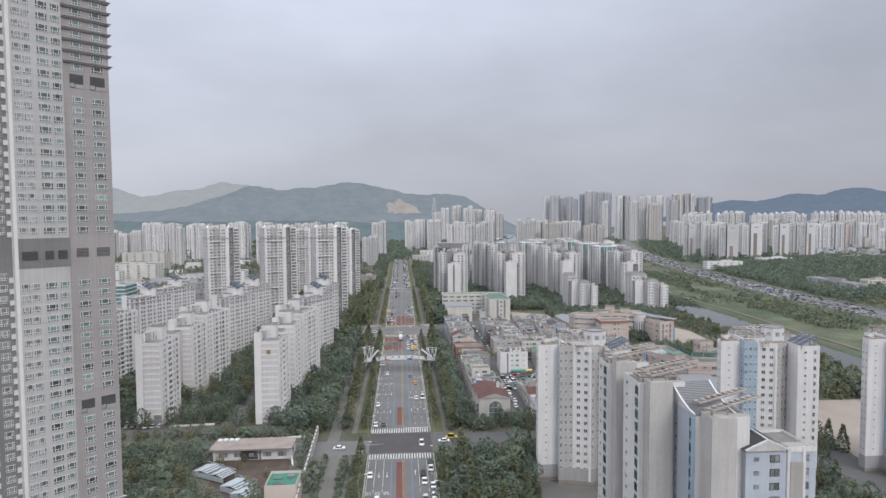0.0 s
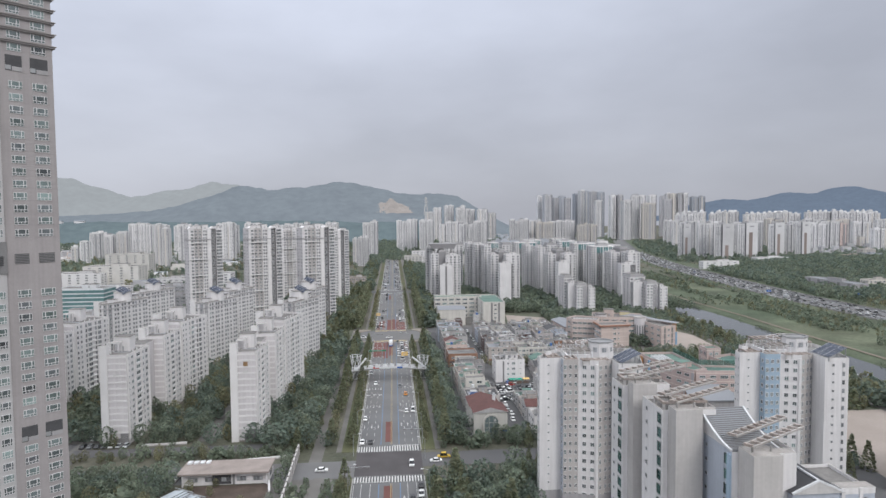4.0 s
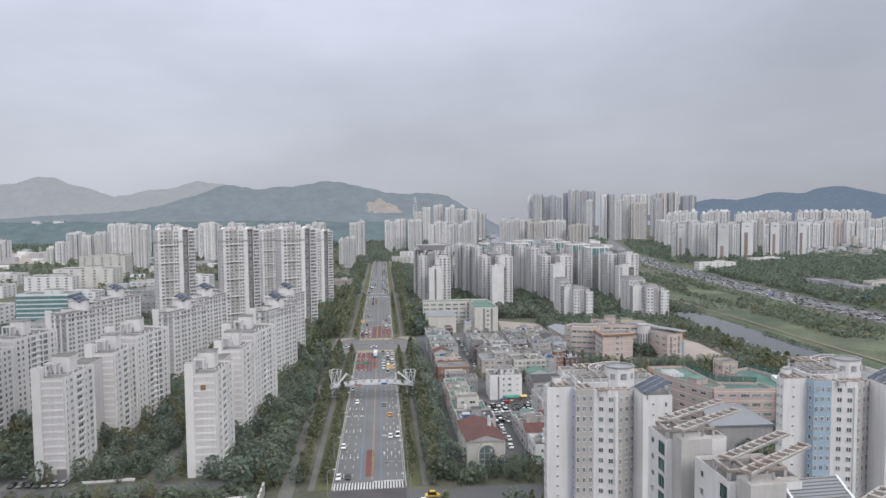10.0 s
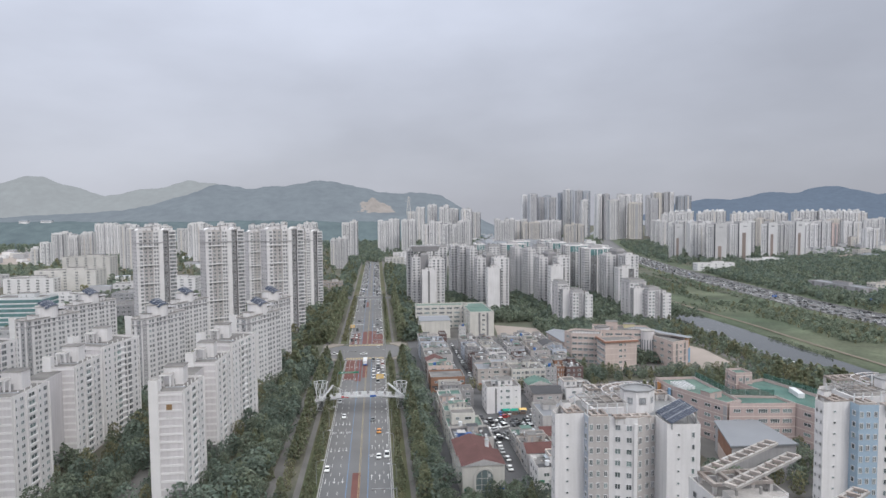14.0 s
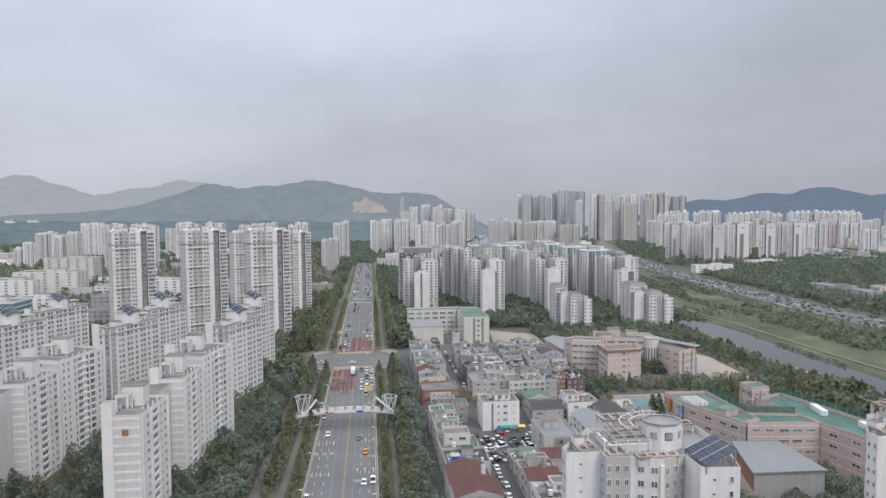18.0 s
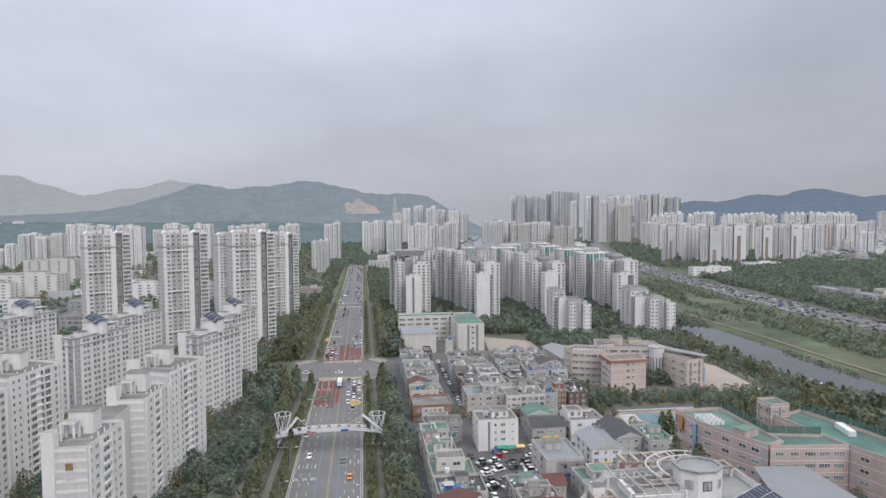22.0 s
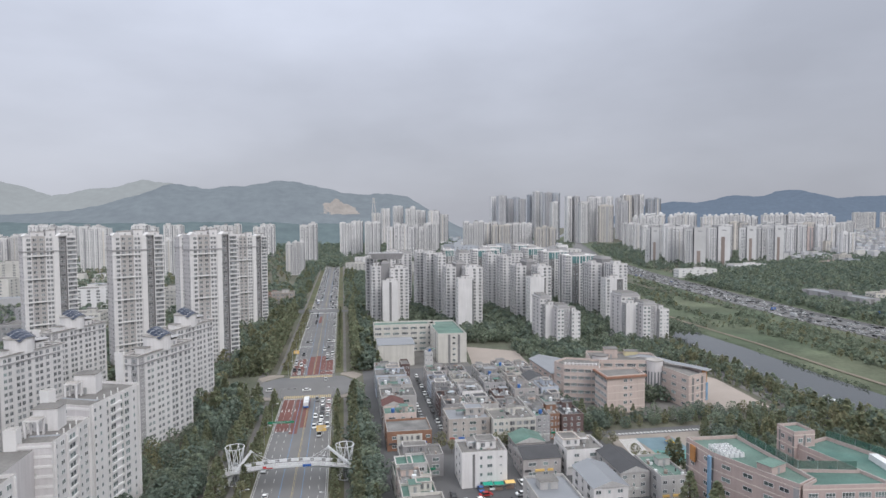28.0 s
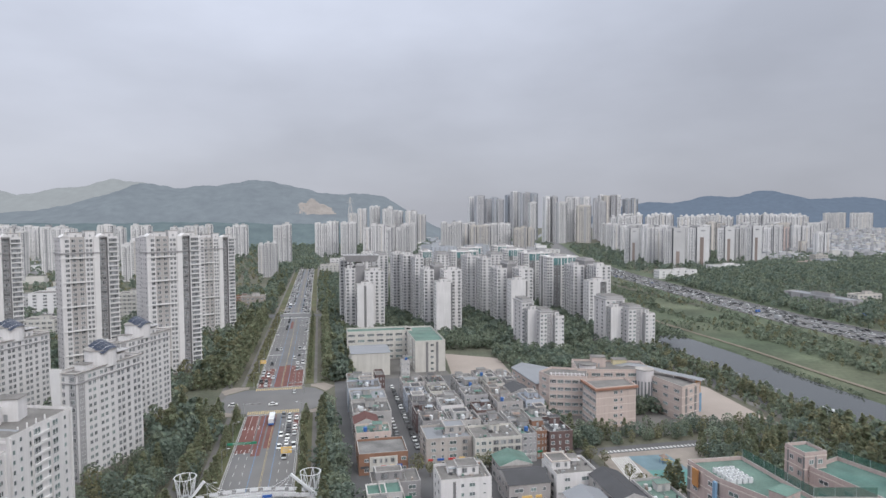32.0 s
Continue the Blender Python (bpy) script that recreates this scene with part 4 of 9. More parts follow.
# ---- grey residential tower ----
def tower_block():
    """Tall tower whose street face turns to the south-east; local x runs along that face, from its far end back."""
    ux, uy = -0.714, -0.700                     # along the face, towards the camera
    origin = (-86.6, 194.5)
    ang = math.degrees(math.atan2(-uy, -ux))     # local +x points from near to far end
    sh, n = 3.12, 59
    th = thing("residential_tower", "very tall grey and white residential tower with small ledges", "apartment tower", (origin[0], origin[1], 0), ang=ang)
    g = Geo()
    H = n * sh
    # three bays: plum-grey end bay, white bay, dark bay set back
    g.box(-12.4, 0, 0, 0, 16, H, "taupe_paint_dark")
    g.box(-25.0, -0.5, 0, -12.4, 16, H, "tower_white")
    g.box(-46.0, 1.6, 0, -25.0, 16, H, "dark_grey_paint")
    g.box(-25.9, -0.7, 0, -25.0, 1.6, H, "light_band")
    g.each("wall_bay", th)
    # floor slabs that stand out near the top and the foot of the end bay
    led = Geo()
    for s in list(range(45, 59)) + [0, 1, 2, 3]:
        z = s * sh - 0.2
        led.box(-12.4, -0.55, z, 0.6, 0.0, z + 0.45, "taupe_paint_dark")
        led.box(-12.4, -0.9, z + 0.45, 0.9, 0.0, z + 0.62, "light_taupe")
        led.box(0.0, 0.0, z, 0.6, 15, z + 0.45, "taupe_paint_dark")
    led.box(-12.5, -0.25, 0, 0.2, 0, 2.2 * sh, "stone_base")
    led.each("ledge", th)
    # louvred service floors and refuge floors; openings' inner shade painted as near-black plates
    sv = Geo()
    sv.box(-25.0, -0.62, 82.0, -12.2, -0.5, 90.2, "dark_grey_paint")
    for x0, x1 in ((-24.2, -20.4), (-18.6, -16.4), (-15.4, -13.0)):
        for k in range(6):
            sv.box(x0, -0.75, 84.2 + k * 0.42, x1, -0.60, 84.5 + k * 0.42, "near_black")
    for x0, x1 in ((-10.4, -7.2), (-5.0, -1.4)):
        sv.box(x0, -0.06, 84.4, x1, 0.0, 87.0, "near_black")
        for k in range(6):
            sv.box(x0, -0.14, 84.5 + k * 0.42, x1, -0.04, 84.72 + k * 0.42, "dark_grey_paint")
        for z in (38.2, 133.2):
            sv.box(x0 - 0.2, -0.06, z, x1 + 0.2, 0.0, z + 3.9, "near_black")
            sv.box(x0 - 0.2, -0.16, z + 0.2, x0 + 1.0, -0.02, z + 1.3, "grey_steel")
            sv.box(x0 + 1.2, -0.12, z, x1 + 0.2, -0.02, z + 1.1, "mid_grey_paint")
    sv.each("louvre", th)
    # windows
    cols = ((-3.2, 3.3), (-8.6, 3.0), (-14.0, 2.3), (-17.3, 2.9), (-21.2, 1.9), (-23.5, 2.0))
    count = 0
    wgeo = Geo()
    for s in range(n):
        zc = s * sh + 0.85
        if 81 < zc < 90 and True:
            continue
        for ci, (x, w) in enumerate(cols):
            if ci < 2 and (36.8 < zc + 1 < 42.6 or 132.2 < zc + 1 < 137.6):
                continue
            if 80 < zc + 2.1 < 91:
                continue
            y = 0.0 if ci < 2 else -0.5
            if ci < 4 and count < 300 and 2 < s < 55:
                ob = new("window", tower_window(w))
                ob.matrix_basis = Matrix.Translation((x, y - 0.005, zc))
                ob.parent = th
                count += 1
            else:
                tower_window_into(wgeo, x, y, zc, w)
        for x in (-28.4, -33.5, -38.0):
            w = 2.2
            tower_window_into(wgeo, x, 1.6, zc, w)
            wgeo.box(x + 1.5, 1.35, zc - 0.7, x + 2.7, 1.6, zc + 0.7, "window_frame")
    tagged(wgeo.obj("glazing", th), kind="stuff")
    return th




def tower_window(w):
    """White frame: two side lights, a wide middle light above a row of four low lights."""
    key = ("tower", w)
    if key not in WIN:
        g = Geo()
        tower_window_into(g, 0, 0, 0, w, "window_glass")
        WIN[key] = g.mesh("window")
    return WIN[key]


def tower_window_into(g, x, y, z, w, glass="window_glass_joined"):
    h = 1.95
    g.box(x - w / 2, y - 0.10, z, x + w / 2, y, z + h, "window_frame")
    n = 4
    for i in range(n):
        x0 = x - w / 2 + w * i / n + 0.08
        g.box(x0, y - 0.125, z + 0.12, x0 + w / n - 0.16, y - 0.08, z + 0.58, glass)
    for f0, f1 in ((0.03, 0.18), (0.25, 0.75), (0.82, 0.97)):
        g.box(x - w / 2 + w * f0, y - 0.125, z + 0.75, x - w / 2 + w * f1, y - 0.08, z + h - 0.12, glass)


tower_block()
FOOT.append([(-86, 195), (-97, 206), (-131, 173), (-120, 161)])
FOOT.append([(-86, 195), (-120, 161), (-108, 150), (-74, 184)])


# ---- white slab blocks west of the boulevard ----
def slab_segment(pts, nst, label, side_pat, front_pat, single, dx=0, crest=False, mark=False):
    pts = [(x + dx, y) for x, y in pts]
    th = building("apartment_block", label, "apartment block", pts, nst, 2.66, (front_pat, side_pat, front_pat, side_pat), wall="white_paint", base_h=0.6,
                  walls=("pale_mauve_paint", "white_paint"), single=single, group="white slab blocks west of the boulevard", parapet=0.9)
    h = HH[th.name]
    cx, cy = sum(p[0] for p in pts) / 4, sum(p[1] for p in pts) / 4
    loc = [Vector((x - cx, y - cy, 0)) for x, y in pts]
    a, b = loc[0], loc[1]
    d = (b - a).normalized()
    nrm = Vector((d.y, -d.x, 0))
    st = Geo()
    # pale string courses on the end wall
    for s in range(1, nst + 1):
        z = 0.6 + s * 2.66 - 0.55
        p0, p1 = a + nrm * 0.0, b
        q0, q1 = a + nrm * 0.12 + d * 2.6, b + nrm * 0.12 + d * 0.0
        st.prism([tuple((a + d * 2.6))[:2], tuple(q0)[:2], tuple(q1)[:2], tuple(b)[:2]], z, z + 0.75, "light_band")
    # tall fin on the west corner, dark plinth
    st.prism([tuple(a - d * 0.4 - nrm * 2.4)[:2], tuple(a - d * 0.4 + nrm * 0.5)[:2], tuple(a + d * 2.6 + nrm * 0.5)[:2], tuple(a + d * 2.6 - nrm * 2.4)[:2]], 0, h + 4.8, "light_band", "coping")
    st.prism([tuple(a + d * 5)[:2], tuple(a + d * 5 + nrm * 0.3)[:2], tuple(b + nrm * 0.3)[:2], tuple(b)[:2]], 0, 3.4, "dark_grey_paint")
    st.prism([tuple(a + d * 7)[:2], tuple(a + d * 7 + nrm * 0.3)[:2], tuple(b + nrm * 0.3)[:2], tuple(b)[:2]], 3.6, 5.4, "dark_grey_paint")
    st.each("string_course", th)
    side = (loc[2] - loc[1]).normalized()
    # balcony slabs and dividing fins on the east wall
    bl = Geo()
    L = (loc[2] - loc[1]).length
    out = Vector((side.y, -side.x, 0))
    for fr in (0.04, 0.34, 0.62, 0.95):
        p = loc[1] + side * (L * fr)
        bl.prism([tuple(p)[:2], tuple(p + out * 0.55)[:2], tuple(p + out * 0.55 + side * 0.35)[:2], tuple(p + side * 0.35)[:2]], 2.5, h + 0.4, "white_paint")
    for s in range(nst):
        z = 0.6 + s * 2.66
        for f0, f1 in ((0.36, 0.60),):
            p, q = loc[1] + side * (L * f0), loc[1] + side * (L * f1)
            bl.prism([tuple(p)[:2], tuple(p + out * 0.5)[:2], tuple(q + out * 0.5)[:2], tuple(q)[:2]], z + 0.05, z + 0.75, "light_band")
    bl.each("balcony_front", th)
    # roof: stair block, portal frame, pipes
    roof_box(th, loc[0].x * 0.30, loc[2].y * 0.42, 6.4, 5.4, 6.2)
    fr = Geo()
    fx, fy = loc[0].x * 0.5, loc[0].y * 0.35
    for px, py in ((fx - 1.6, fy), (fx + 1.6, fy), (fx - 1.6, fy + 3.2), (fx + 1.6, fy + 3.2)):
        fr.box(px - 0.25, py - 0.25, h, px + 0.25, py + 0.25, h + 4.4, "white_paint")
    fr.box(fx - 2.0, fy - 0.4, h + 4.4, fx + 2.0, fy + 3.6, h + 4.8, "white_paint", "coping")
    fr.each("roof_frame", th)
    # sloping grey roof over the end flat
    gr = Geo()
    e1, e2 = a + d * 3.0 + side * 0.6, b - d * 0.4 + side * 0.6
    gr.prism([tuple(e1)[:2], tuple(e2)[:2], tuple(e2 + side * 5.0)[:2], tuple(e1 + side * 5.0)[:2]], h, h + 1.1, "roof_concrete", "metal_roof", top_pts=[tuple(e1 + side * 3.6)[:2], tuple(e2 + side * 3.6)[:2], tuple(e2 + side * 5.0)[:2], tuple(e1 + side * 5.0)[:2]])
    gr.obj("sloping_roof", th, "grey sheet-metal lean-to roof")
    vent = Geo()
    for k in range(4):
        p = loc[1] * 0.7 + side * (3.0 + 3.5 * k)
        vent.tube(p.x, p.y, h, h + 1.3, 0.22, 0.22, "light_band", 8)
    vent.each("vent_pipe", th)
    if crest:
        q = Geo()
        c0 = a + d * 6.0 + nrm * 0.14
        q.prism([tuple(c0 - d * 0.9)[:2], tuple(c0 - d * 0.9 + nrm * 0.12)[:2], tuple(c0 + d * 0.9 + nrm * 0.12)[:2], tuple(c0 + d * 0.9)[:2]], h - 5.2, h - 3.4, "orange_crest")
        q.obj("emblem", th, "square brown and gold emblem")
    q = Geo()
    c0 = a + d * 6.0 + nrm * 0.14
    for i in range(3):
        c1 = c0 + d * (i - 1) * 0.75
        q.prism([tuple(c1 - d * 0.2)[:2], tuple(c1 - d * 0.2 + nrm * 0.06)[:2], tuple(c1 + d * 0.2 + nrm * 0.06)[:2], tuple(c1 + d * 0.2)[:2]], h - 8.0, h - 7.1, "line_white")
    q.each("number_bar", th)
    return th


for dx, crest in ((0, True), (-53, False), (-106, False)):
    near = 150 if dx == 0 else (60 if dx == -53 else 0)
    slab_segment([(-67.2, 288), (-57.0, 288), (-55.6, 309), (-67, 309)], 14, "white slab apartment block with striped end wall and flat roof", "-t.w.-d-.t.w-", "", near, dx, crest)
    slab_segment([(-67.4, 329), (-56.6, 329), (-55.2, 350), (-67, 350)], 14, "white slab apartment block with portal frame on its roof", "-t.w.-d-.t.w-", "", near, dx)
    slab_segment([(-71, 357), (-55.8, 351.5), (-49.6, 377), (-64, 382)], 15, "white slab apartment block with rows of balcony windows", "-t.t-b-b-t.t", "-t-", near, dx)
    lk = Geo()
    lk.box(-69 + dx, 309.2, 0, -61 + dx, 328.8, 37, "pale_mauve_paint", "roof_concrete")
    tagged(lk.obj("linking_wing"), "plain pale link between two slab blocks", "apartment block")


# ---- blocks with round roof houses and solar panels ----
def dome_block(p1, p2, depth, nst, single, group):
    """A turned block: p1 to p2 is its street face."""
    a, b = Vector(p1), Vector(p2)
    d = (b - a).normalized()
    inw = Vector((-d.y, d.x))
    c, e = b + inw * depth, a + inw * depth
    pts = [tuple(a), tuple(b), tuple(c), tuple(e)]
    th = building("apartment_block", "white apartment block with a round roof house under blue solar panels", "apartment block", pts, nst, 2.72,
                  ("-G.-TT.-TT-T.-TT-T.-TT-", ".T-TT-T.", "-w-w-w-w-", "--.T.-G"), wall="white_paint", base_h=3.2, base_mat="stone_base", single=single, group=group, parapet=0.9)
    h = HH[th.name]
    cx, cy = sum(p[0] for p in pts) / 4, sum(p[1] for p in pts) / 4
    g = Geo()
    loc = [(x - cx, y - cy) for x, y in pts]
    g.prism(grow(loc, 0.35), h - 2.9, h - 2.55, "mid_grey_paint")
    g.ring(grow(loc, 0.6), grow(loc, -0.4), h + 0.75, h + 1.05, "coping")
    g.each("cornice", th)
    ang = math.degrees(math.atan2(d.y, d.x))
    sl = Geo()
    p0 = Vector(loc[3])
    way = (Vector(loc[0]) - p0).normalized()
    nrm = Vector((way.y, -way.x))
    sl.prism([tuple(p0 - way * 0.2), tuple(p0 - way * 0.2 + nrm * 0.6), tuple(p0 + way * 2.9 + nrm * 0.6), tuple(p0 + way * 2.9)], 0, h + 2.4, "light_band", "coping", top_pts=[tuple(p0 - way * 1.0), tuple(p0 - way * 1.0 + nrm * 1.2), tuple(p0 + way * 2.9 + nrm * 1.0), tuple(p0 + way * 2.9)])
    sl.obj("corner_sail", th, "tall white leaning corner fin")
    dr = Geo()
    dr.tube(0, 0, 0, 6.2, 5.4, 5.4, "white_paint", 24)
    dr.tube(0, 0, 6.2, 6.5, 5.7, 5.7, "coping", 24)
    dr.obj("roof_house", th, at=Matrix.Translation((0, 0, h)))
    # panels laid over a low vault on the round house
    for k in range(6):
        for j in range(2):
            pn = Geo()
            a0 = radians(-38 + k * 13)
            ux_, uz_ = 7.6 * math.sin(a0 + radians(6.5)), 7.6 * math.cos(a0 + radians(6.5)) - 7.6
            pn.prism(rect(-0.82, -1.75, 0.82, 1.75), -0.12, 0, "grey_steel", "solar_cell")
            pn.box(-0.82, -0.05, 0, 0.82, 0.05, 0.02, "white_metal")
            pn.obj("solar_panel", th, at=Matrix.Translation((0, 0, h)) @ Matrix.Rotation(radians(ang), 4, "Z") @ Matrix.Rotation(radians(16), 4, "X") @ Matrix.Translation((ux_ * 1.0, -1.8 + j * 3.6, 8.3 + uz_ + 0.5 * j)) @ Matrix.Rotation(a0 + radians(6.5), 4, "Y") @ Matrix.Rotation(radians(8), 4, "X"))
    roof_box(th, d.x * 7.5, d.y * 7.5, 4.0, 5.0, 3.0, ang=ang)
    roof_box(th, -d.x * 8.5, -d.y * 8.5, 3.0, 5.0, 2.4, ang=ang, door=False)
    ft = Geo()
    ft.obox(d.x * 9, d.y * 9, h + 3.8, 7.0, 6.0, 0.22, ang, "mid_grey_paint")
    ft.obj("roof_canopy", th)
    return th


GRP = "blocks with round roof houses"
for ox, oy in ((0, 0), (-55, 4), (-115, 8)):
    k = 80 if ox == 0 else 30 if ox == -55 else 0
    dome_block((-62 + ox, 415 + oy), (-48.6 + ox, 446 + oy), 8.6, 14, k, GRP)
    dome_block((-64 + ox, 471 + oy), (-50.4 + ox, 502 + oy), 8.6, 14, k // 2, GRP)
    lk = building("apartment_block", "white link wing with close window columns", "apartment block", [(-66 + ox, 448 + oy), (-57.5 + ox, 446 + oy), (-62 + ox, 474 + oy), (-71 + ox, 474 + oy)], 13, 2.72, (".TT.", ".TT.TTT.TTT.TTT.", "", "-T-T-T-T-"), base_h=2.4, base_mat="stone_base", group=GRP)
    roof_box(lk, 0, 0, 5, 7, 3.0)


# ---- tall point towers further along ----
def point_tower(left, right, nst, balconies=True):
    """A slab tower turned towards the south-east: taupe strip, plain pier, dark recess and a stack of balconies."""
    a, b = Vector(left), Vector(right)
    W = (b - a).length
    d = (b - a).normalized()
    inw = Vector((-d.y, d.x))
    D = 13.0
    uv = ((0, 0), (0.16, 0), (0.16, 0.9), (0.41, 0.9), (0.41, 0.2), (0.56, 0.2), (0.56, -0.5), (0.66, -0.5), (0.66, 2.0), (0.81, 2.0), (0.81, -0.2), (1.0, -0.2), (1.0, D), (0, D))
    pts = [tuple(a + d * (u * W) + inw * v) for u, v in uv]
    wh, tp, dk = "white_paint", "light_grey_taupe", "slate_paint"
    sh = 2.82
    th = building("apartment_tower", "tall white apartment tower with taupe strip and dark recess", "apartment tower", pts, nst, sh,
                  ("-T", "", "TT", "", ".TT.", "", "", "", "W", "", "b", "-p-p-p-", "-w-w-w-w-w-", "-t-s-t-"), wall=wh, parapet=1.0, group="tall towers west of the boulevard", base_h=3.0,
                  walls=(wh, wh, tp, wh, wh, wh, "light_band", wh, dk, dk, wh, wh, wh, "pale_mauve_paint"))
    h = HH[th.name]
    cx, cy = sum(p[0] for p in pts) / 14, sum(p[1] for p in pts) / 14
    loc = [(x - cx, y - cy) for x, y in pts]
    o = a - Vector((cx, cy))

    def bar(u0, u1, v0, v1):
        return [tuple(o + d * (u * W) + inw * v) for u, v in ((u0, v0), (u1, v0), (u1, v1), (u0, v1))]

    g = Geo()
    g.prism(grow(loc, 0.45), h - 8.6, h - 8.0, "mid_grey_paint")
    for s in range(5, nst - 3, 5):
        g.prism(bar(-0.01, 0.56, -0.35, 1.2), 3.0 + s * sh - 0.2, 3.0 + s * sh + 0.5, "light_band")
    g.each("string_course", th)
    q = Geo()
    for s in range(nst if balconies else 0):
        z = 3.0 + s * sh
        q.prism(bar(0.83, 1.012, -0.9, 0.0), z, z + 0.5, "light_band")
    q.each("balcony", th)
    # open gables over the corner, the recess and the end
    cr_ = Geo()
    for u0, u1 in ((0.0, 0.15), (0.64, 0.82)):
        cr_.prism(bar(u0, u1, -0.4, 6.0), h + 1.0, h + 2.8, "white_paint", "roof_concrete", top_pts=bar((u0 + u1) / 2 - 0.01, (u0 + u1) / 2 + 0.01, -0.4, 6.0))
        cr_.prism(bar(u0, u1, 1.0, 6.0), h, h + 1.0, "white_paint")
    cr_.each("roof_gable", th)
    for u, lx, hh_ in ((0.3, 7.0, 3.4), (0.55, 5.0, 4.2), (0.9, 4.6, 2.8)):
        p = o + d * (u * W) + inw * 8.0
        roof_box(th, p.x, p.y, lx, 5.5, hh_, ang=math.degrees(math.atan2(d.y, d.x)))
    return th


for lf, rg, n in (((-171, 564), (-147.5, 580), 29), ((-121.5, 566), (-96.5, 583), 29), ((-76, 566), (-50, 582), 29), ((-73.5, 708), (-47.5, 724), 27), ((-121, 724), (-96, 740), 27)):
    point_tower(lf, rg, n, lf[1] < 600)


# ---- near estate east of the boulevard ----
def pergola(th, x0, y0, x1, y1, z, name="roof_pergola"):
    """Weathered concrete beams standing above a roof."""
    g = Geo()
    n = max(3, int((x1 - x0) / 1.6))
    for i in range(n + 1):
        x = x0 + (x1 - x0) * i / n
        g.box(x - 0.14, y0, z + 2.2, x + 0.14, y1, z + 2.5, "concrete")
    for y in (y0 + 0.4, y1 - 0.6):
        g.box(x0 - 0.3, y, z + 1.9, x1 + 0.3, y + 0.25, z + 2.2, "concrete")
    for x in (x0, (x0 + x1) / 2, x1):
        for y in (y0 + 0.5, y1 - 0.5):
            g.box(x - 0.18, y - 0.18, z - 0.4, x + 0.18, y + 0.18, z + 1.9, "concrete")
    return g.each("pergola_beam", th)


def beam_frame(th, x0, y0, x1, y1, z, nx, ny, rise):
    """Weathered concrete roof frame: thick beams on short posts with open bays."""
    g = Geo()
    for i in range(nx + 1):
        x = x0 + (x1 - x0) * i / nx
        g.box(x - 0.28, y0 - 0.28, z + rise, x + 0.28, y1 + 0.28, z + rise + 0.5, "weathered_concrete")
        for y in (y0, y1):
            g.box(x - 0.24, y - 0.24, z - 0.2, x + 0.24, y + 0.24, z + rise, "fin_concrete")
    for j in range(ny + 1):
        y = y0 + (y1 - y0) * j / ny
        g.box(x0 - 0.3, y - 0.22, z + rise + 0.04, x1 + 0.3, y + 0.22, z + rise + 0.46, "weathered_concrete")
    g.obj("roof_frame", th, "weathered concrete roof frame")


def ridge_roof(th, x0, y0, x1, y1, z, rise, m, along="y", name="pitched_roof", over=0.4):
    g = Geo()
    x0, y0, x1, y1 = x0 - over, y0 - over, x1 + over, y1 + over
    if along == "y":
        xm = (x0 + x1) / 2
        a = [(x0, y0, z), (x1, y0, z), (x1, y1, z), (x0, y1, z), (xm, y0, z + rise), (xm, y1, z + rise)]
        fs = ((0, 1, 4), (2, 3, 5), (1, 2, 5, 4), (3, 0, 4, 5), (3, 2, 1, 0))
    else:
        ym = (y0 + y1) / 2
        a = [(x0, y0, z), (x1, y0, z), (x1, y1, z), (x0, y1, z), (x0, ym, z + rise), (x1, ym, z + rise)]
        fs = ((0, 1, 5, 4), (1, 2, 5), (2, 3, 4, 5), (3, 0, 4), (3, 2, 1, 0))
    g.v, g.f = a, list(fs)
    g.m = [g.mi("house_white" if len(q) == 3 else m) for q in fs]
    return g.obj(name, th)


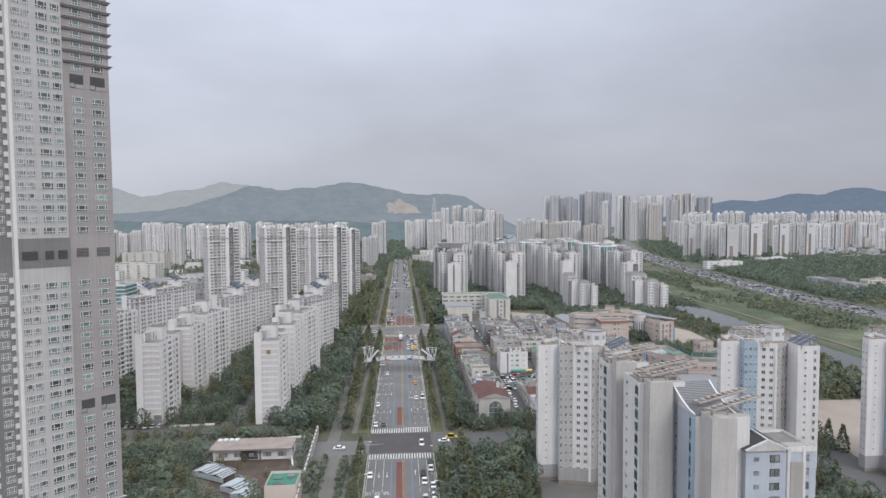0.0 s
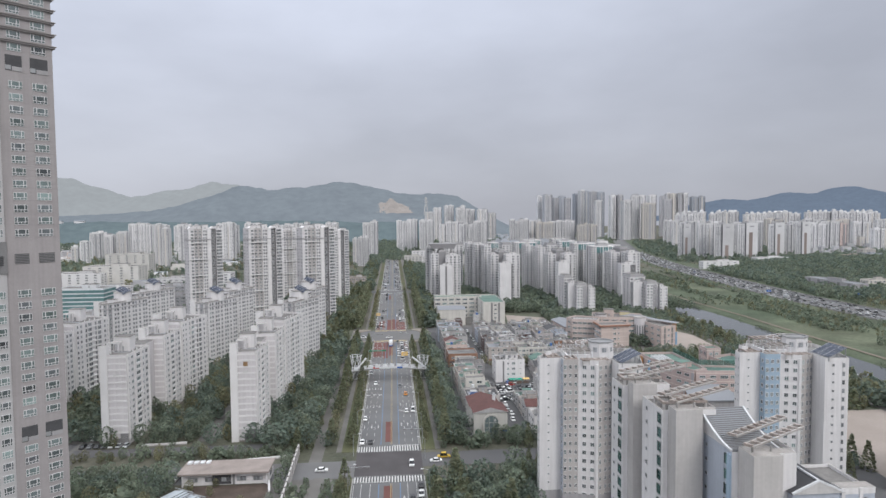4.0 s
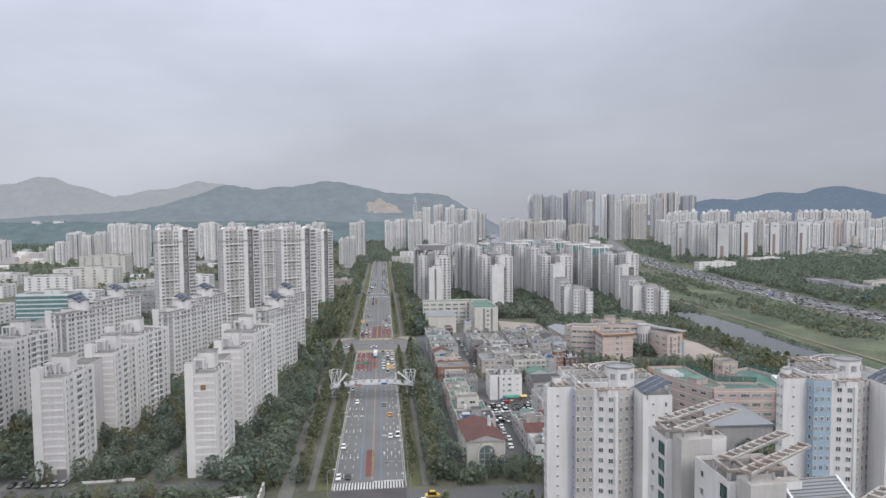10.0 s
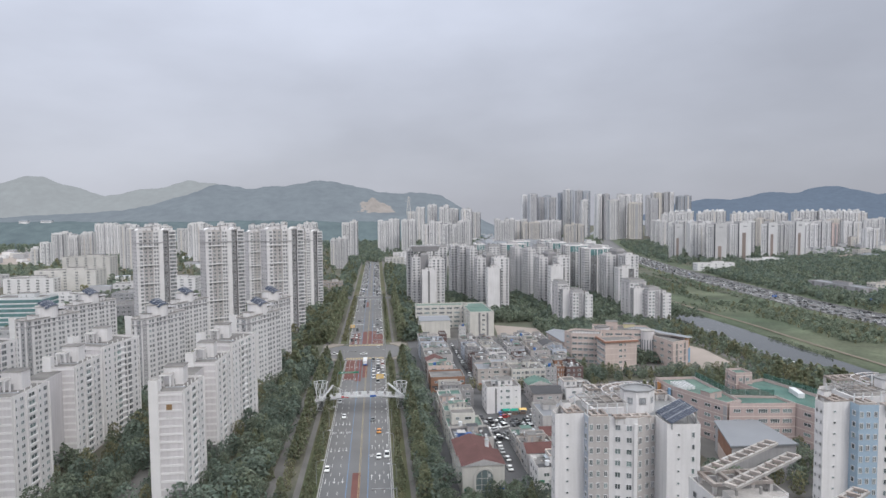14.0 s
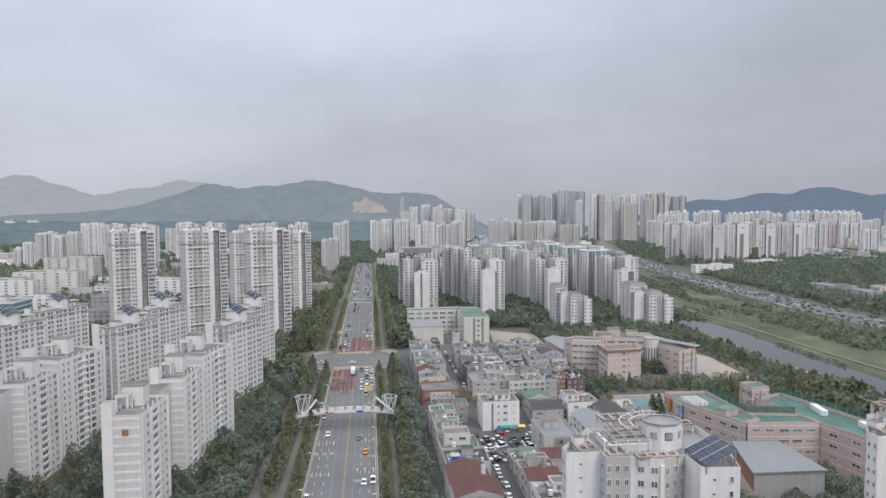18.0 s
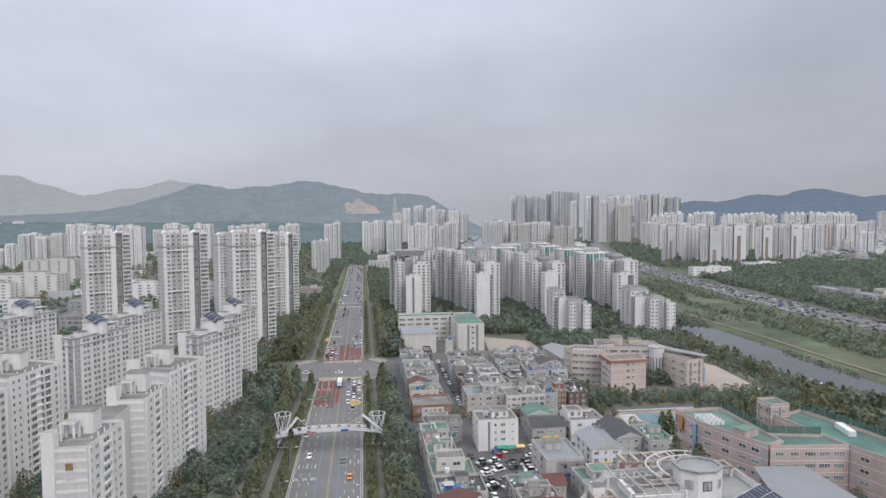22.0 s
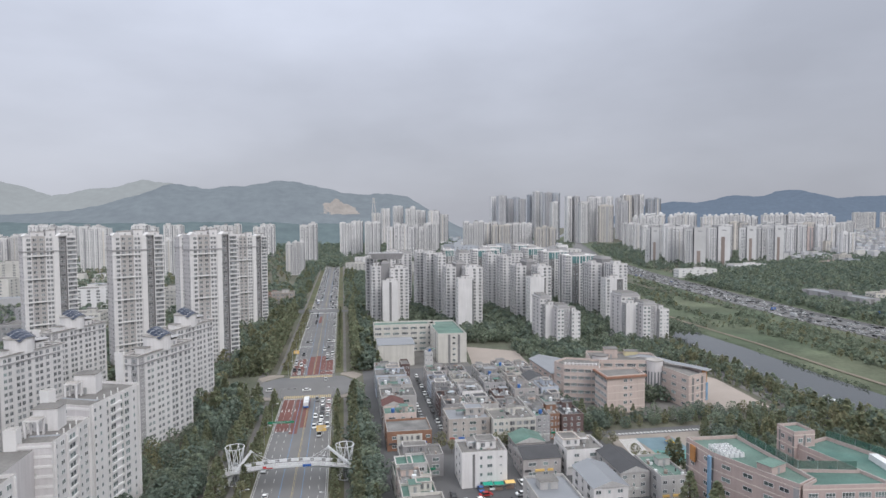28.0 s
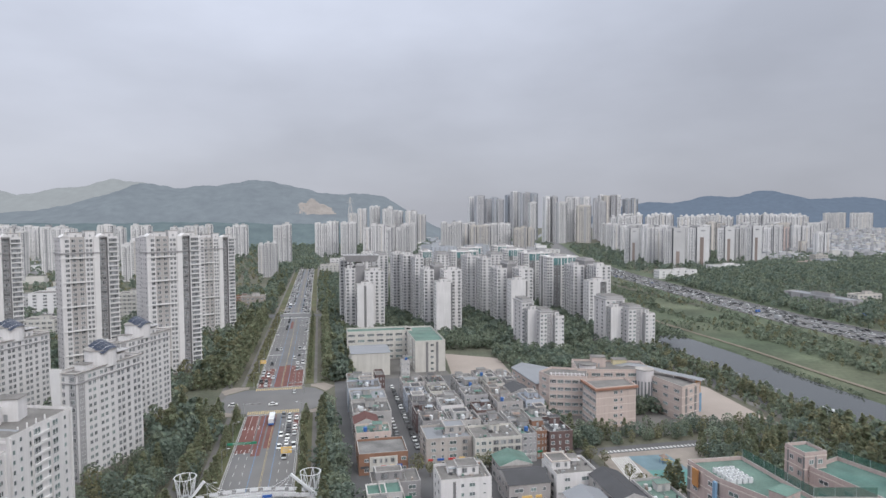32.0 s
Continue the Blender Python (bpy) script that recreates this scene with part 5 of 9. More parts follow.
def stepped_block(ox, oy, flip=False, blue=False, single=220):
    """White point block, stepped in plan; (ox, oy) is its south-west corner."""
    ft = [(0, 3.5), (6.2, 3.5), (6.2, 0.6), (10.4, 0), (15.6, -2.2), (20, -0.4), (20, -6.4), (26.4, -7.4), (29.6, 4), (29.6, 15), (20, 19), (8, 17), (0, 6.5)]
    pts = [(ox + x * 1.13, oy + y + 6) for x, y in ft]
    acc = "sky_blue_paint" if blue else "blue_grey_paint"
    th = building("apartment_block", "white stepped apartment block with a weathered pergola roof", "apartment block", pts, 17, 2.76,
                  ("--s---", "t", "T.w.w", "-w.w|", "T-w.T", "", "--s--t-", "T.T.T.T", "w-w-w", "-w-w-", "-w-w-w-", "-w-w-", "-s--s-"), wall="white_paint", base_h=1.5, single=single,
                  group="stepped blocks east of the boulevard", parapet=1.2, roof="roof_pale", walls=("white_paint", acc, acc if blue else "light_grey_taupe", "white_paint", "light_grey_taupe", "white_paint", "white_paint", "white_paint", "white_paint", "white_paint", "white_paint", "white_paint", "white_paint"))
    h = HH[th.name]
    cx, cy = sum(p[0] for p in pts) / len(pts), sum(p[1] for p in pts) / len(pts)
    lx, ly = ox - cx, oy - cy
    base = Geo()
    base.prism(grow([(x - cx, y - cy) for x, y in pts], 0.15), 1.4, 6.0, "mid_grey_paint", cap=False)
    base.obj("grey_base_course", th)
    # weathered frames round the roof edge
    beam_frame(th, lx + 3.0, ly + 9.8, lx + 6.6, ly + 15.0, h, 2, 2, 1.0)
    beam_frame(th, lx + 8.0, ly + 6.8, lx + 11.4, ly + 10.6, h, 2, 1, 1.1)
    beam_frame(th, lx + 12.2, ly + 21.0, lx + 21.5, ly + 25.0, h, 4, 1, 3.0)
    beam_frame(th, lx + 22.6, ly + 20.0, lx + 32.0, ly + 22.6, h, 4, 1, 1.6)
    beam_frame(th, lx + 13.0, ly + 5.0, lx + 21.0, ly + 6.8, h, 4, 1, 1.0)
    # low walls and a raised deck
    dk = Geo()
    dk.box(lx + 9.6, ly + 11.4, h, lx + 17.6, ly + 12.0, h + 1.5, "white_paint")
    dk.box(lx + 9.6, ly + 12.0, h, lx + 10.2, ly + 19.0, h + 1.5, "white_paint")
    dk.box(lx + 11.6, ly + 12.6, h, lx + 19.0, ly + 16.6, h + 2.4, "house_white", "roof_concrete")
    dk.box(lx + 13.0, ly + 13.4, h + 2.4, lx + 17.6, ly + 13.8, h + 3.3, "weathered_concrete")
    dk.box(lx + 13.0, ly + 15.4, h + 2.4, lx + 17.6, ly + 15.8, h + 3.3, "weathered_concrete")
    dk.box(lx + 3.0, ly + 13.4, h, lx + 5.0, ly + 15.6, h + 2.6, "white_paint", "roof_concrete")
    dk.each("roof_upstand", th)
    # white tube lattice
    wf = Geo()
    for k in range(5):
        x = lx + 7.6 + k * 2.4
        wf.beam((x, ly + 9.0, h + 3.3), (x, ly + 18.4, h + 3.3), 0.2, "coping")
        for y in (ly + 9.0, ly + 18.4):
            wf.beam((x, y, h), (x, y, h + 3.3), 0.26, "white_metal")
    for y in (9.0, 12.2, 15.4, 18.4):
        wf.beam((lx + 7.6, ly + y, h + 3.1), (lx + 17.2, ly + y, h + 3.1), 0.22, "coping")
    wf.obj("tube_frame", th, "white tubular steel frame")
    # lift house with cut corners
    lh = Geo()
    oc = [(lx + 21.6 + 4.1 * math.cos(radians(22.5 + 45 * k)), ly + 13.4 + 3.4 * math.sin(radians(22.5 + 45 * k))) for k in range(8)]
    lh.prism(oc, h, h + 5.4, "white_paint", "roof_pale")
    lhw = lh.obj("lift_house", th)
    cp = Geo()
    cp.ring(grow(oc, 0.25), grow(oc, -0.4), h + 5.4, h + 5.7, "roof_pale")
    cp.obj("coping", lhw)
    for k in (4, 5, 6):
        (xa, ya), (xb, yb) = oc[k], oc[(k + 1) % 8]
        q = Geo()
        facade(q, (xa, ya), (xb, yb), h + 1.4, 1, 3.2, "-v-")
        q.obj("window", lhw)
    # curved canopy: white ribs with brown slats between
    for r in (0, 1):
        rb = Geo()
        last = None
        for k in range(15):
            a = radians(200 - 10 * k)
            rad = 5.6 + 2.0 * r
            pnt = (lx + 21.2 + rad * math.cos(a), ly + 14.6 + rad * math.sin(a) * 1.05, h + 4.4 + 0.15 * math.sin(k * 0.55 + 0.6 * r))
            if last:
                rb.beam(last, pnt, 0.2, "pale_mauve_paint")
            if r and k % 2:
                inn = (lx + 21.2 + (rad - 2.0) * math.cos(a), ly + 14.6 + (rad - 2.0) * math.sin(a) * 1.05, h + 4.4 + 0.15 * math.sin(k * 0.55 + 0.6 * r - 0.6))
                rb.beam(inn, pnt, 0.2, "weathered_concrete")
            if k in (2, 7, 12) and r == 0:
                rb.beam((pnt[0], pnt[1], h), pnt, 0.3, "white_metal")
            last = pnt
        rb.obj("canopy_rib", th, "curved white canopy rib")
    # solar array, low edge to the west
    for i in range(3):
        for j in range(3):
            pn = Geo()
            pn.prism(rect(-1.12, -1.42, 1.12, 1.42), -0.06, 0, "grey_steel", "solar_cell")
            pn.box(-1.12, 1.36, 0, 1.12, 1.44, 0.03, "white_metal")
            for u in (-0.56, 0.0, 0.56):
                pn.box(u - 0.03, -1.42, 0, u + 0.03, 1.42, 0.015, "grey_steel")
            pn.obj("solar_panel", th, at=Matrix.Translation((lx + 24.4 + j * 2.06, ly + 0.4 + i * 2.92, h + 1.9 + j * 0.96)) @ Matrix.Rotation(radians(-25), 4, "Y"))
    fr = Geo()
    for xx_, zz_ in ((23.6, 1.5), (29.2, 4.1)):
        for yy_ in (-0.6, 3.2, 7.2):
            fr.box(lx + xx_ - 0.12, ly + yy_ - 0.12, h, lx + xx_ + 0.12, ly + yy_ + 0.12, h + zz_, "grey_steel")
    fr.each("panel_post", th)
    return th


stepped_block(48.6, 207.0)
stepped_block(116.2, 207.0, blue=True, single=140)
stepped_block(171.0, 205.0, blue=True, single=60)


def fin_block(x, y, w, d, z, fin, roof, blue, label):
    """One unit of the stepped row: white west wall with a stair window, plain grey south fin, curved or pitched roof."""
    nst = int(z / 2.86)
    pts = rect(x, y, x + w, y + d)
    th = building("apartment_block", label, "apartment block", pts, nst, z / nst, ("", "w-w-w-w", "-w-w-", ("-s-.g." if d < 8 else "--s-----.g.") if fin > 0.1 else "-s-T-s-"), wall="white_paint", parapet=0.6,
                  walls=("blue_grey_paint" if fin < 0.1 else "white_paint", "blue_grey_paint" if blue else "white_paint", "white_paint", "blue_grey_paint" if blue else "white_paint"), single=60, group="stepped row with grey fins")
    h = HH[th.name]
    lx, ly = -w / 2, -d / 2
    g = Geo()
    if fin < 0.1:
        facade(g, (lx, ly), (lx + w, ly), 0, nst, z / nst, "-s-w---.t-")
        g.box(lx + w * 0.62, ly - 0.5, 4, lx + w * 0.80, ly, h - 2, "taupe_paint")
        g.box(lx + w * 0.58, ly - 0.35, 0, lx + w * 0.62, ly, h + 1.2, "white_paint")
        g.box(lx + w * 0.80, ly - 0.35, 0, lx + w * 0.84, ly, h + 1.2, "white_paint")
        g.obj("gable_relief", th)
        g = Geo()
    if fin > 0.1:
        g.box(lx + 1.2, ly - fin, 0, lx + 6.6, ly, h + 1.6, "fin_concrete", "coping")
        g.box(lx + 6.6, ly - fin * 0.5, 0, lx + w - 1.2, ly, h + 1.0, "white_paint", "coping")
        for s in range(0, nst, 1):
            g.box(lx + 6.9, ly - fin * 0.5 - 0.12, s * z / nst + 1.0, lx + 7.6, ly - fin * 0.5, s * z / nst + 2.2, "window_frame")
        g.obj("south_fin", th, "plain pale concrete fin wall")
    bl = Geo()
    bl.box(lx - 0.3, ly + 0.2, 0, lx, ly + 1.3, h, "sky_blue_paint")
    if fin > 4.0:
        bl.obj("blue_strip", th, "sky-blue painted strip")
    if roof == "curved":
        cg = Geo()
        n = 12
        for i in range(n):
            a0, a1 = i / n, (i + 1) / n
            z0, z1 = h + 0.7 + 4.2 * a0 ** 1.7, h + 0.7 + 4.2 * a1 ** 1.7
            cg.quad((lx, ly + d * a0, z0), (lx + w * 0.75, ly + d * a0, z0 + 0.2), (lx + w * 0.75, ly + d * a1, z1 + 0.2), (lx, ly + d * a1, z1), "metal_roof")
            for f_ in (0.25, 0.75):
                am = a0 + (a1 - a0) * f_
                cg.beam((lx, ly + d * am, z0 + (z1 - z0) * f_ + 0.06), (lx + w * 0.75, ly + d * am, z0 + (z1 - z0) * f_ + 0.26), 0.14, "dark_grey_paint")
            cg.prism([(lx + 0.06, ly + d * a0 + 0.01), (lx + w * 0.75, ly + d * a0 + 0.01), (lx + w * 0.75, ly + d * a1), (lx + 0.06, ly + d * a1)], h + 0.01, (z0 + z1) / 2 - 0.25, "white_paint")
        for xx in (lx + w * 0.75, lx - 0.1):
            for i in range(n):
                a0, a1 = i / n, (i + 1) / n
                cg.beam((xx, ly + d * a0, h + 0.9 + 4.2 * a0 ** 1.7), (xx, ly + d * a1, h + 0.9 + 4.2 * a1 ** 1.7), 0.35, "white_metal")
        cg.obj("curved_roof", th, "grey curved metal roof with raised seams")
    elif roof == "pitched":
        ridge_roof(th, lx, ly, lx + w * 0.6, ly + d, h + 0.5, 2.2, "dark_tile_roof", "y")
        gw = Geo()
        gw.prism([(lx + w * 0.58, ly - 0.1), (lx + w, ly - 0.1), (lx + w, ly + 2.4), (lx + w * 0.58, ly + 2.4)], h + 0.02, h + 1.2, "white_paint", "coping")
        gw.beam((lx - 0.3, ly - 0.3, h + 0.7), (lx + w * 0.3, ly - 0.3, h + 2.9), 0.35, "white_metal")
        gw.beam((lx + w * 0.3, ly - 0.3, h + 2.9), (lx + w * 0.6, ly - 0.3, h + 0.7), 0.35, "white_metal")
        gw.beam((lx + w * 0.3, ly, h + 2.9), (lx + w * 0.3, ly + d, h + 2.9), 0.3, "white_metal")
        gw.each("gable_trim", th)
    else:
        beam_frame(th, lx + 1.2, ly + 2.0, lx + w - 1.4, ly + 6.0, h, 3, 1, 1.2)
    if roof != "pitched":
        pr = Geo()
        for k in (0, 1):
            # open ladder beams that run out to the north-east
            ax, ay = lx + 1.6, ly - fin * 0.75 + k * 5.4
            dx_, dy_ = 0.866, 0.5
            for off in (0.0, 1.7):
                pr.beam((ax - dy_ * off, ay + dx_ * off, h + 2.8), (ax - dy_ * off + dx_ * 18.5, ay + dx_ * off + dy_ * 18.5, h + 2.8), 0.36, "coping")
            for q in range(9):
                u = 0.3 + q * 2.2
                pr.beam((ax + dx_ * u, ay + dy_ * u, h + 2.95), (ax + dx_ * u - dy_ * 1.7, ay + dy_ * u + dx_ * 1.7, h + 2.86), 0.5, "weathered_concrete")
        for xx in (lx + 2, lx + 5.5):
            pr.box(xx, ly - fin * 0.6, h + 1.0, xx + 0.3, ly - fin * 0.6 + 0.3, h + 2.6, "concrete")
        pr.each("roof_beam", th)
    return th


fin_block(53.4, 156.4, 11, 7, 56.6, 3.2, "flat", False, "white apartment unit with green stair glazing and a grey fin")
fin_block(55.6, 140.6, 11.5, 10, 55.8, 3.6, "flat", False, "white apartment unit with blue strip and a plain taupe fin")
fin_block(63.4, 128.4, 12, 12.0, 51.6, 5.0, "curved", True, "white apartment unit with curved grey metal roof and taupe fin")
fin_block(72.6, 124.4, 15.6, 12, 45.2, 0.01, "pitched", True, "pale blue apartment unit with a dark pitched roof")


# ---- apartment group between the boulevard and the river ----
EST = "white and grey estate near the river"


def wing(x0, y0, x1, y1, h, pats, walls=None, label="white apartment wing with grey recesses", top=None, single=0):
    nst = max(3, int(round(h / 2.8)))
    th = building("apartment_block", label, "apartment block", rect(x0, y0, x1, y1), nst, h / nst, pats, wall="white_paint", walls=walls, group=EST, parapet=1.0, single=single)
    hh = HH[th.name]
    w, d = x1 - x0, y1 - y0
    if top == "glass":
        g = Geo()
        g.box(-w * 0.34, -d / 2 - 0.25, hh - 7.4, w * 0.42, d / 2 + 0.2, hh - 0.4, "teal_glass")
        for k in range(5):
            xk = -w * 0.34 + w * 0.76 * k / 4
            g.box(xk - 0.18, -d / 2 - 0.45, hh - 7.4, xk + 0.18, -d / 2 - 0.2, hh - 0.2, "light_band")
        g.box(-w * 0.38, -d / 2 - 0.6, hh - 0.4, w * 0.46, d / 2 + 0.4, hh + 0.2, "light_band")
        g.box(-w * 0.2, -d * 0.2, hh, w * 0.2, d * 0.25, hh + 3.0, "grey_paint", "roof_concrete")
        g.each("glazed_crown", th)
    elif top == "grey":
        g = Geo()
        g.box(-w / 2 - 0.4, -d / 2 - 0.4, hh + 0.9, w / 2 + 0.4, d / 2 + 0.4, hh + 1.6, "grey_paint")
        g.box(-w / 2 + 1, -d / 2 + 1, hh + 1.6, w / 2 - 1, d / 2 - 1, hh + 3.4, "grey_paint", "roof_concrete")
        g.each("grey_roof_slab", th)
    else:
        roof_box(th, 0, 0, w * 0.45, d * 0.4, 3.0)
    return th


WHT, GRY, TPE, MGR = "white_paint", "grey_paint", "taupe_paint", "mid_grey_paint"
P_E, P_N = "-w|Gt|w.Gt-", "w-w-w"
# three runs that step towards the south, each closed by a plain tall end; a glazed crown on the rear towers
W_TALL, W_END, W_CORE = "white apartment wing with close rows of windows", "lower plain white apartment wing", "grey apartment core with a flat grey roof"
P_W = "T|D|TT|G|T.T"
ROWS_EST = "T.T.T"
runs = (
    # x0, x1, front, depth, height, south pattern, kind
    (43.4, 51.6, 700, 27, 52.8, "T.T", "tall"), (40.2, 46.2, 728, 26, 58.0, "T.T", "tall"), (51.8, 59.0, 700.5, 24, 54.5, "", "core"), (51.7, 64.7, 680, 9.6, 41.2, "--=--", "end"), (59.2, 74.8, 690, 20, 51.5, "s.T.T.T", "tall"),
    (112.9, 126.0, 660, 11.6, 44.0, "------=", "end"), (121.4, 136.3, 672, 17.6, 52.4, "s-.T.T", "tall"), (107.8, 116.5, 690, 22, 51.4, "T.T", "tall"), (116.7, 125.3, 690, 22, 53.6, "", "core"), (105.8, 113.6, 725, 26, 59.4, "T.T", "tall"), (98.6, 109.9, 752, 27, 60.2, "T.T.T", "tall"), (92.7, 102.8, 780, 28, 60.0, "T.T.T", "tall"),
    (173.0, 186.5, 654, 11.6, 44.8, "------=", "end"), (183.1, 195.5, 666, 18, 52.6, "s-.T.T", "tall"), (171.3, 180.4, 690, 22, 51.2, "T.T", "tall"), (180.6, 188.3, 690, 22, 54.5, "", "core"), (170.5, 179.3, 735, 26, 56.6, "T.T", "tall"), (164.0, 173.0, 770, 26, 57.0, "T.T", "tall"),
    (244.4, 261.9, 664, 11.6, 41.3, "T---D-", "end"), (256.0, 269.7, 676, 20, 52.8, "s-.T.T", "tall"), (245.6, 256.0, 700, 22, 51.6, "T.T", "tall"), (256.2, 265.9, 700, 22, 55.2, "", "core"),
)
for x0, x1, y0, d_, h_, sp, kd in runs:
    if kd == "tall":
        # west wall takes the mauve, a darker tone than the other three
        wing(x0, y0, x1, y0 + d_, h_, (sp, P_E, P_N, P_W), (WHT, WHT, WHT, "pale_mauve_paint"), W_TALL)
    elif kd == "core":
        wing(x0, y0, x1, y0 + d_, h_, ("", "", P_N, ""), ("slate_paint",) * 4, W_CORE, "grey")
    else:
        wing(x0, y0, x1, y0 + d_, h_, (sp, P_E, "", "-t-t-"), (WHT, WHT, WHT, WHT), W_END)
for x0, x1, y0, d_, h_ in ((170.7, 202.6, 875, 20, 56), (229.8, 253.0, 860, 20, 58), (232.9, 261.4, 800, 20, 57.4), (238.7, 271.2, 748, 22, 56.4), (196, 222, 930, 18, 57), (246, 272, 960, 20, 57), (140, 154, 905, 20, 55)):
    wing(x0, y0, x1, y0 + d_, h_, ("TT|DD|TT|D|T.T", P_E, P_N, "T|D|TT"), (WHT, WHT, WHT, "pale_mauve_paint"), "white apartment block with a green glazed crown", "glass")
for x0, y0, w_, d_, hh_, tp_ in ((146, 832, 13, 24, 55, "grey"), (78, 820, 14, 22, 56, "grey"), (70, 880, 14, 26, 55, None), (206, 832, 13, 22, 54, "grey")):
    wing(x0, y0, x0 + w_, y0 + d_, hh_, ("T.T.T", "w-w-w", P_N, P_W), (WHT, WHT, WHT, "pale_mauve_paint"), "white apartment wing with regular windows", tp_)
# broad folded grey canopy over the western run
cnp = thing("roof_canopy", "broad folded grey canopy above an apartment roof", "canopy", (57, 716, 0), EST)
g = Geo()
g.prism(rect(-12, -9, 13, 8), 58.6, 64.0, "mid_grey_paint", top_pts=rect(-15, -11, 15, 10))
g.obj("canopy_slab", cnp)
for k in range(9):
    q = Geo()
    q.box(-13 + 3.0 * k, -10, 64.0, -12.5 + 3.0 * k, 9, 64.8, "grey_paint")
    q.obj("canopy_beam", cnp)
for x, y in ((-9, -8), (3, -8), (10, 8), (-9, 8)):
    q = Geo()
    q.box(x - 0.5, y - 0.5, 50, x + 0.5, y + 0.5, 60.0, "grey_paint")
    q.obj("column", cnp)
for blk in (((165.5, 174.5, 605, 20, 33.6, "grey"), (167.5, 177.0, 598, 7, 29.5, "end"), (174.0, 183.4, 590, 16, 28.0, "grey"), (183.6, 190.1, 586, 17, 26.0, "tall")),
            ((230.7, 246.0, 605, 20, 33.5, "grey"), (231.5, 241.0, 598, 7, 29.0, "end"), (241.4, 252.3, 590, 16, 28.4, "grey"), (252.5, 260.0, 586, 17, 25.6, "tall"))):
    for x0, x1, y0, d_, h_, kd in blk:
        if kd == "grey":
            wing(x0, y0, x1, y0 + d_, h_, ("T.TG-", P_E, "", "-T-T-"), (WHT, WHT, WHT, "pale_mauve_paint"), "lower apartment wing with a grey side", "grey", 30)
        else:
            wing(x0, y0, x1, y0 + d_, h_, ("T-s.T" if kd == "tall" else "------t", P_E, "", "-t-t-"), (WHT, WHT, WHT, GRY), "lower white apartment wing", None, 30)


# ---- schools ----
SCHOOL = "school building"


def school(name, label, pts, nst, sh, pats, wall, roof, band=None, single=60, parapet=1.0, base=0.0):
    th = building(name, label, "school", pts, nst, sh, pats, wall=wall, roof=roof, single=single, parapet=parapet, base_h=base, base_mat="concrete")
    if band:
        cx, cy = sum(p[0] for p in pts) / len(pts), sum(p[1] for p in pts) / len(pts)
        g = Geo()
        for s in range(1, nst + 1):
            g.prism(grow([(x - cx, y - cy) for x, y in pts], 0.08), base + s * sh - 0.55, base + s * sh - 0.2, band)
        g.each("string_course", th)
    return th


# pale school with green roofs
school("school_wing", "cream school wing with wide windows under a green roof", rect(40, 596, 84, 610), 5, 3.75, ("b.b.b.b.b.b.b", "-v-", "b-b-b-b-b", "-v-v-"), "cream_paint", "green_roof")
school("school_wing", "cream school wing with stair windows and a green roof", rect(80, 556, 99, 608), 5, 3.75, ("---=T=--", "v-v-v-v-v", "", "v.=v.v=v"), "cream_paint", "green_roof")
gy = school("school_gymnasium", "plain cream gymnasium with a pale metal roof", rect(40.5, 554, 64, 579), 1, 13.6, ("", "-W-W-", "", ""), "cream_paint", "metal_roof", parapet=0.1)
ridge_roof(gy, -11.75, -12.5, 11.75, 12.5, 13.8, 1.2, "metal_roof", "x")
# peach school: gymnasium, class blocks, rounded link with white ribbon roof
gp = school("school_gymnasium", "peach gymnasium with a shallow curved metal roof", [(132.8, 483), (152, 481), (158, 505), (140, 528.5), (131, 519)], 2, 4.6, ("-v-v-", "", "", "-v-", "W-W-W-W-W"), "peach_stucco", "metal_roof", parapet=0.1, single=40)
g = Geo()
gq = [(x - 142.76, y - 503.3) for x, y in ((132.8, 483), (152, 481), (158, 505), (140, 528.5), (131, 519))]
g.prism(grow(gq, 0.8), 9.3, 9.7, "metal_roof", top_pts=grow(gq, 0.6))
g.prism(grow(gq, 0.5), 9.7, 10.5, "metal_roof", top_pts=grow(gq, -4.0))
g.each("roof_sheet", gp)
school("school_wing", "peach school wing with bands of wide windows", [(131.6, 461.4), (148.3, 455.6), (155, 470), (139, 478), (129.6, 470.4)], 5, 3.7, ("bbbbb", "-W-W-", "", "", "-W-"), "peach_stucco", "roof_concrete", "peach_band")
P1 = bpy.data.objects["school_wing.002"]
rp = Geo()
for k in range(9):
    t_ = (k + 0.5) / 9
    bx, by = 131.6 + 16.7 * t_ - 140.7 + 1.0, 461.4 - 5.8 * t_ - 467.08 + 2.8
    rp.obox(bx, by, 19.4, 0.4, 4.6, 0.4, -19.2, "pale_mauve_paint")
rp.obox(-0.8, -7.4, 19.0, 16.4, 0.4, 0.4, -19.2, "pale_mauve_paint")
rp.obox(0.5, -3.6, 19.0, 16.4, 0.4, 0.4, -19.2, "pale_mauve_paint")
rp.obox(-0.2, -5.5, 18.6, 16.0, 4.2, 0.1, -19.2, "brown_slat")
rp.each("roof_pergola", P1)
pw = school("school_wing", "peach school wing with a brown cornice", [(144.9, 437.6), (165.4, 439.2), (166.6, 453), (145.4, 453.4)], 5, 3.6, ("-----Tt----", "v-v-v", "", "bbbb"), "peach_stucco", "roof_concrete", "peach_band")
g = Geo()
cq = [(144.9 - 155.58, 437.6 - 445.8), (165.4 - 155.58, 439.2 - 445.8), (166.6 - 155.58, 453 - 445.8), (145.4 - 155.58, 453.4 - 445.8)]
g.ring(grow(cq, 0.9), grow(cq, -0.2), 17.6, 18.6, "brown_band")
g.obj("brown_cornice", pw)
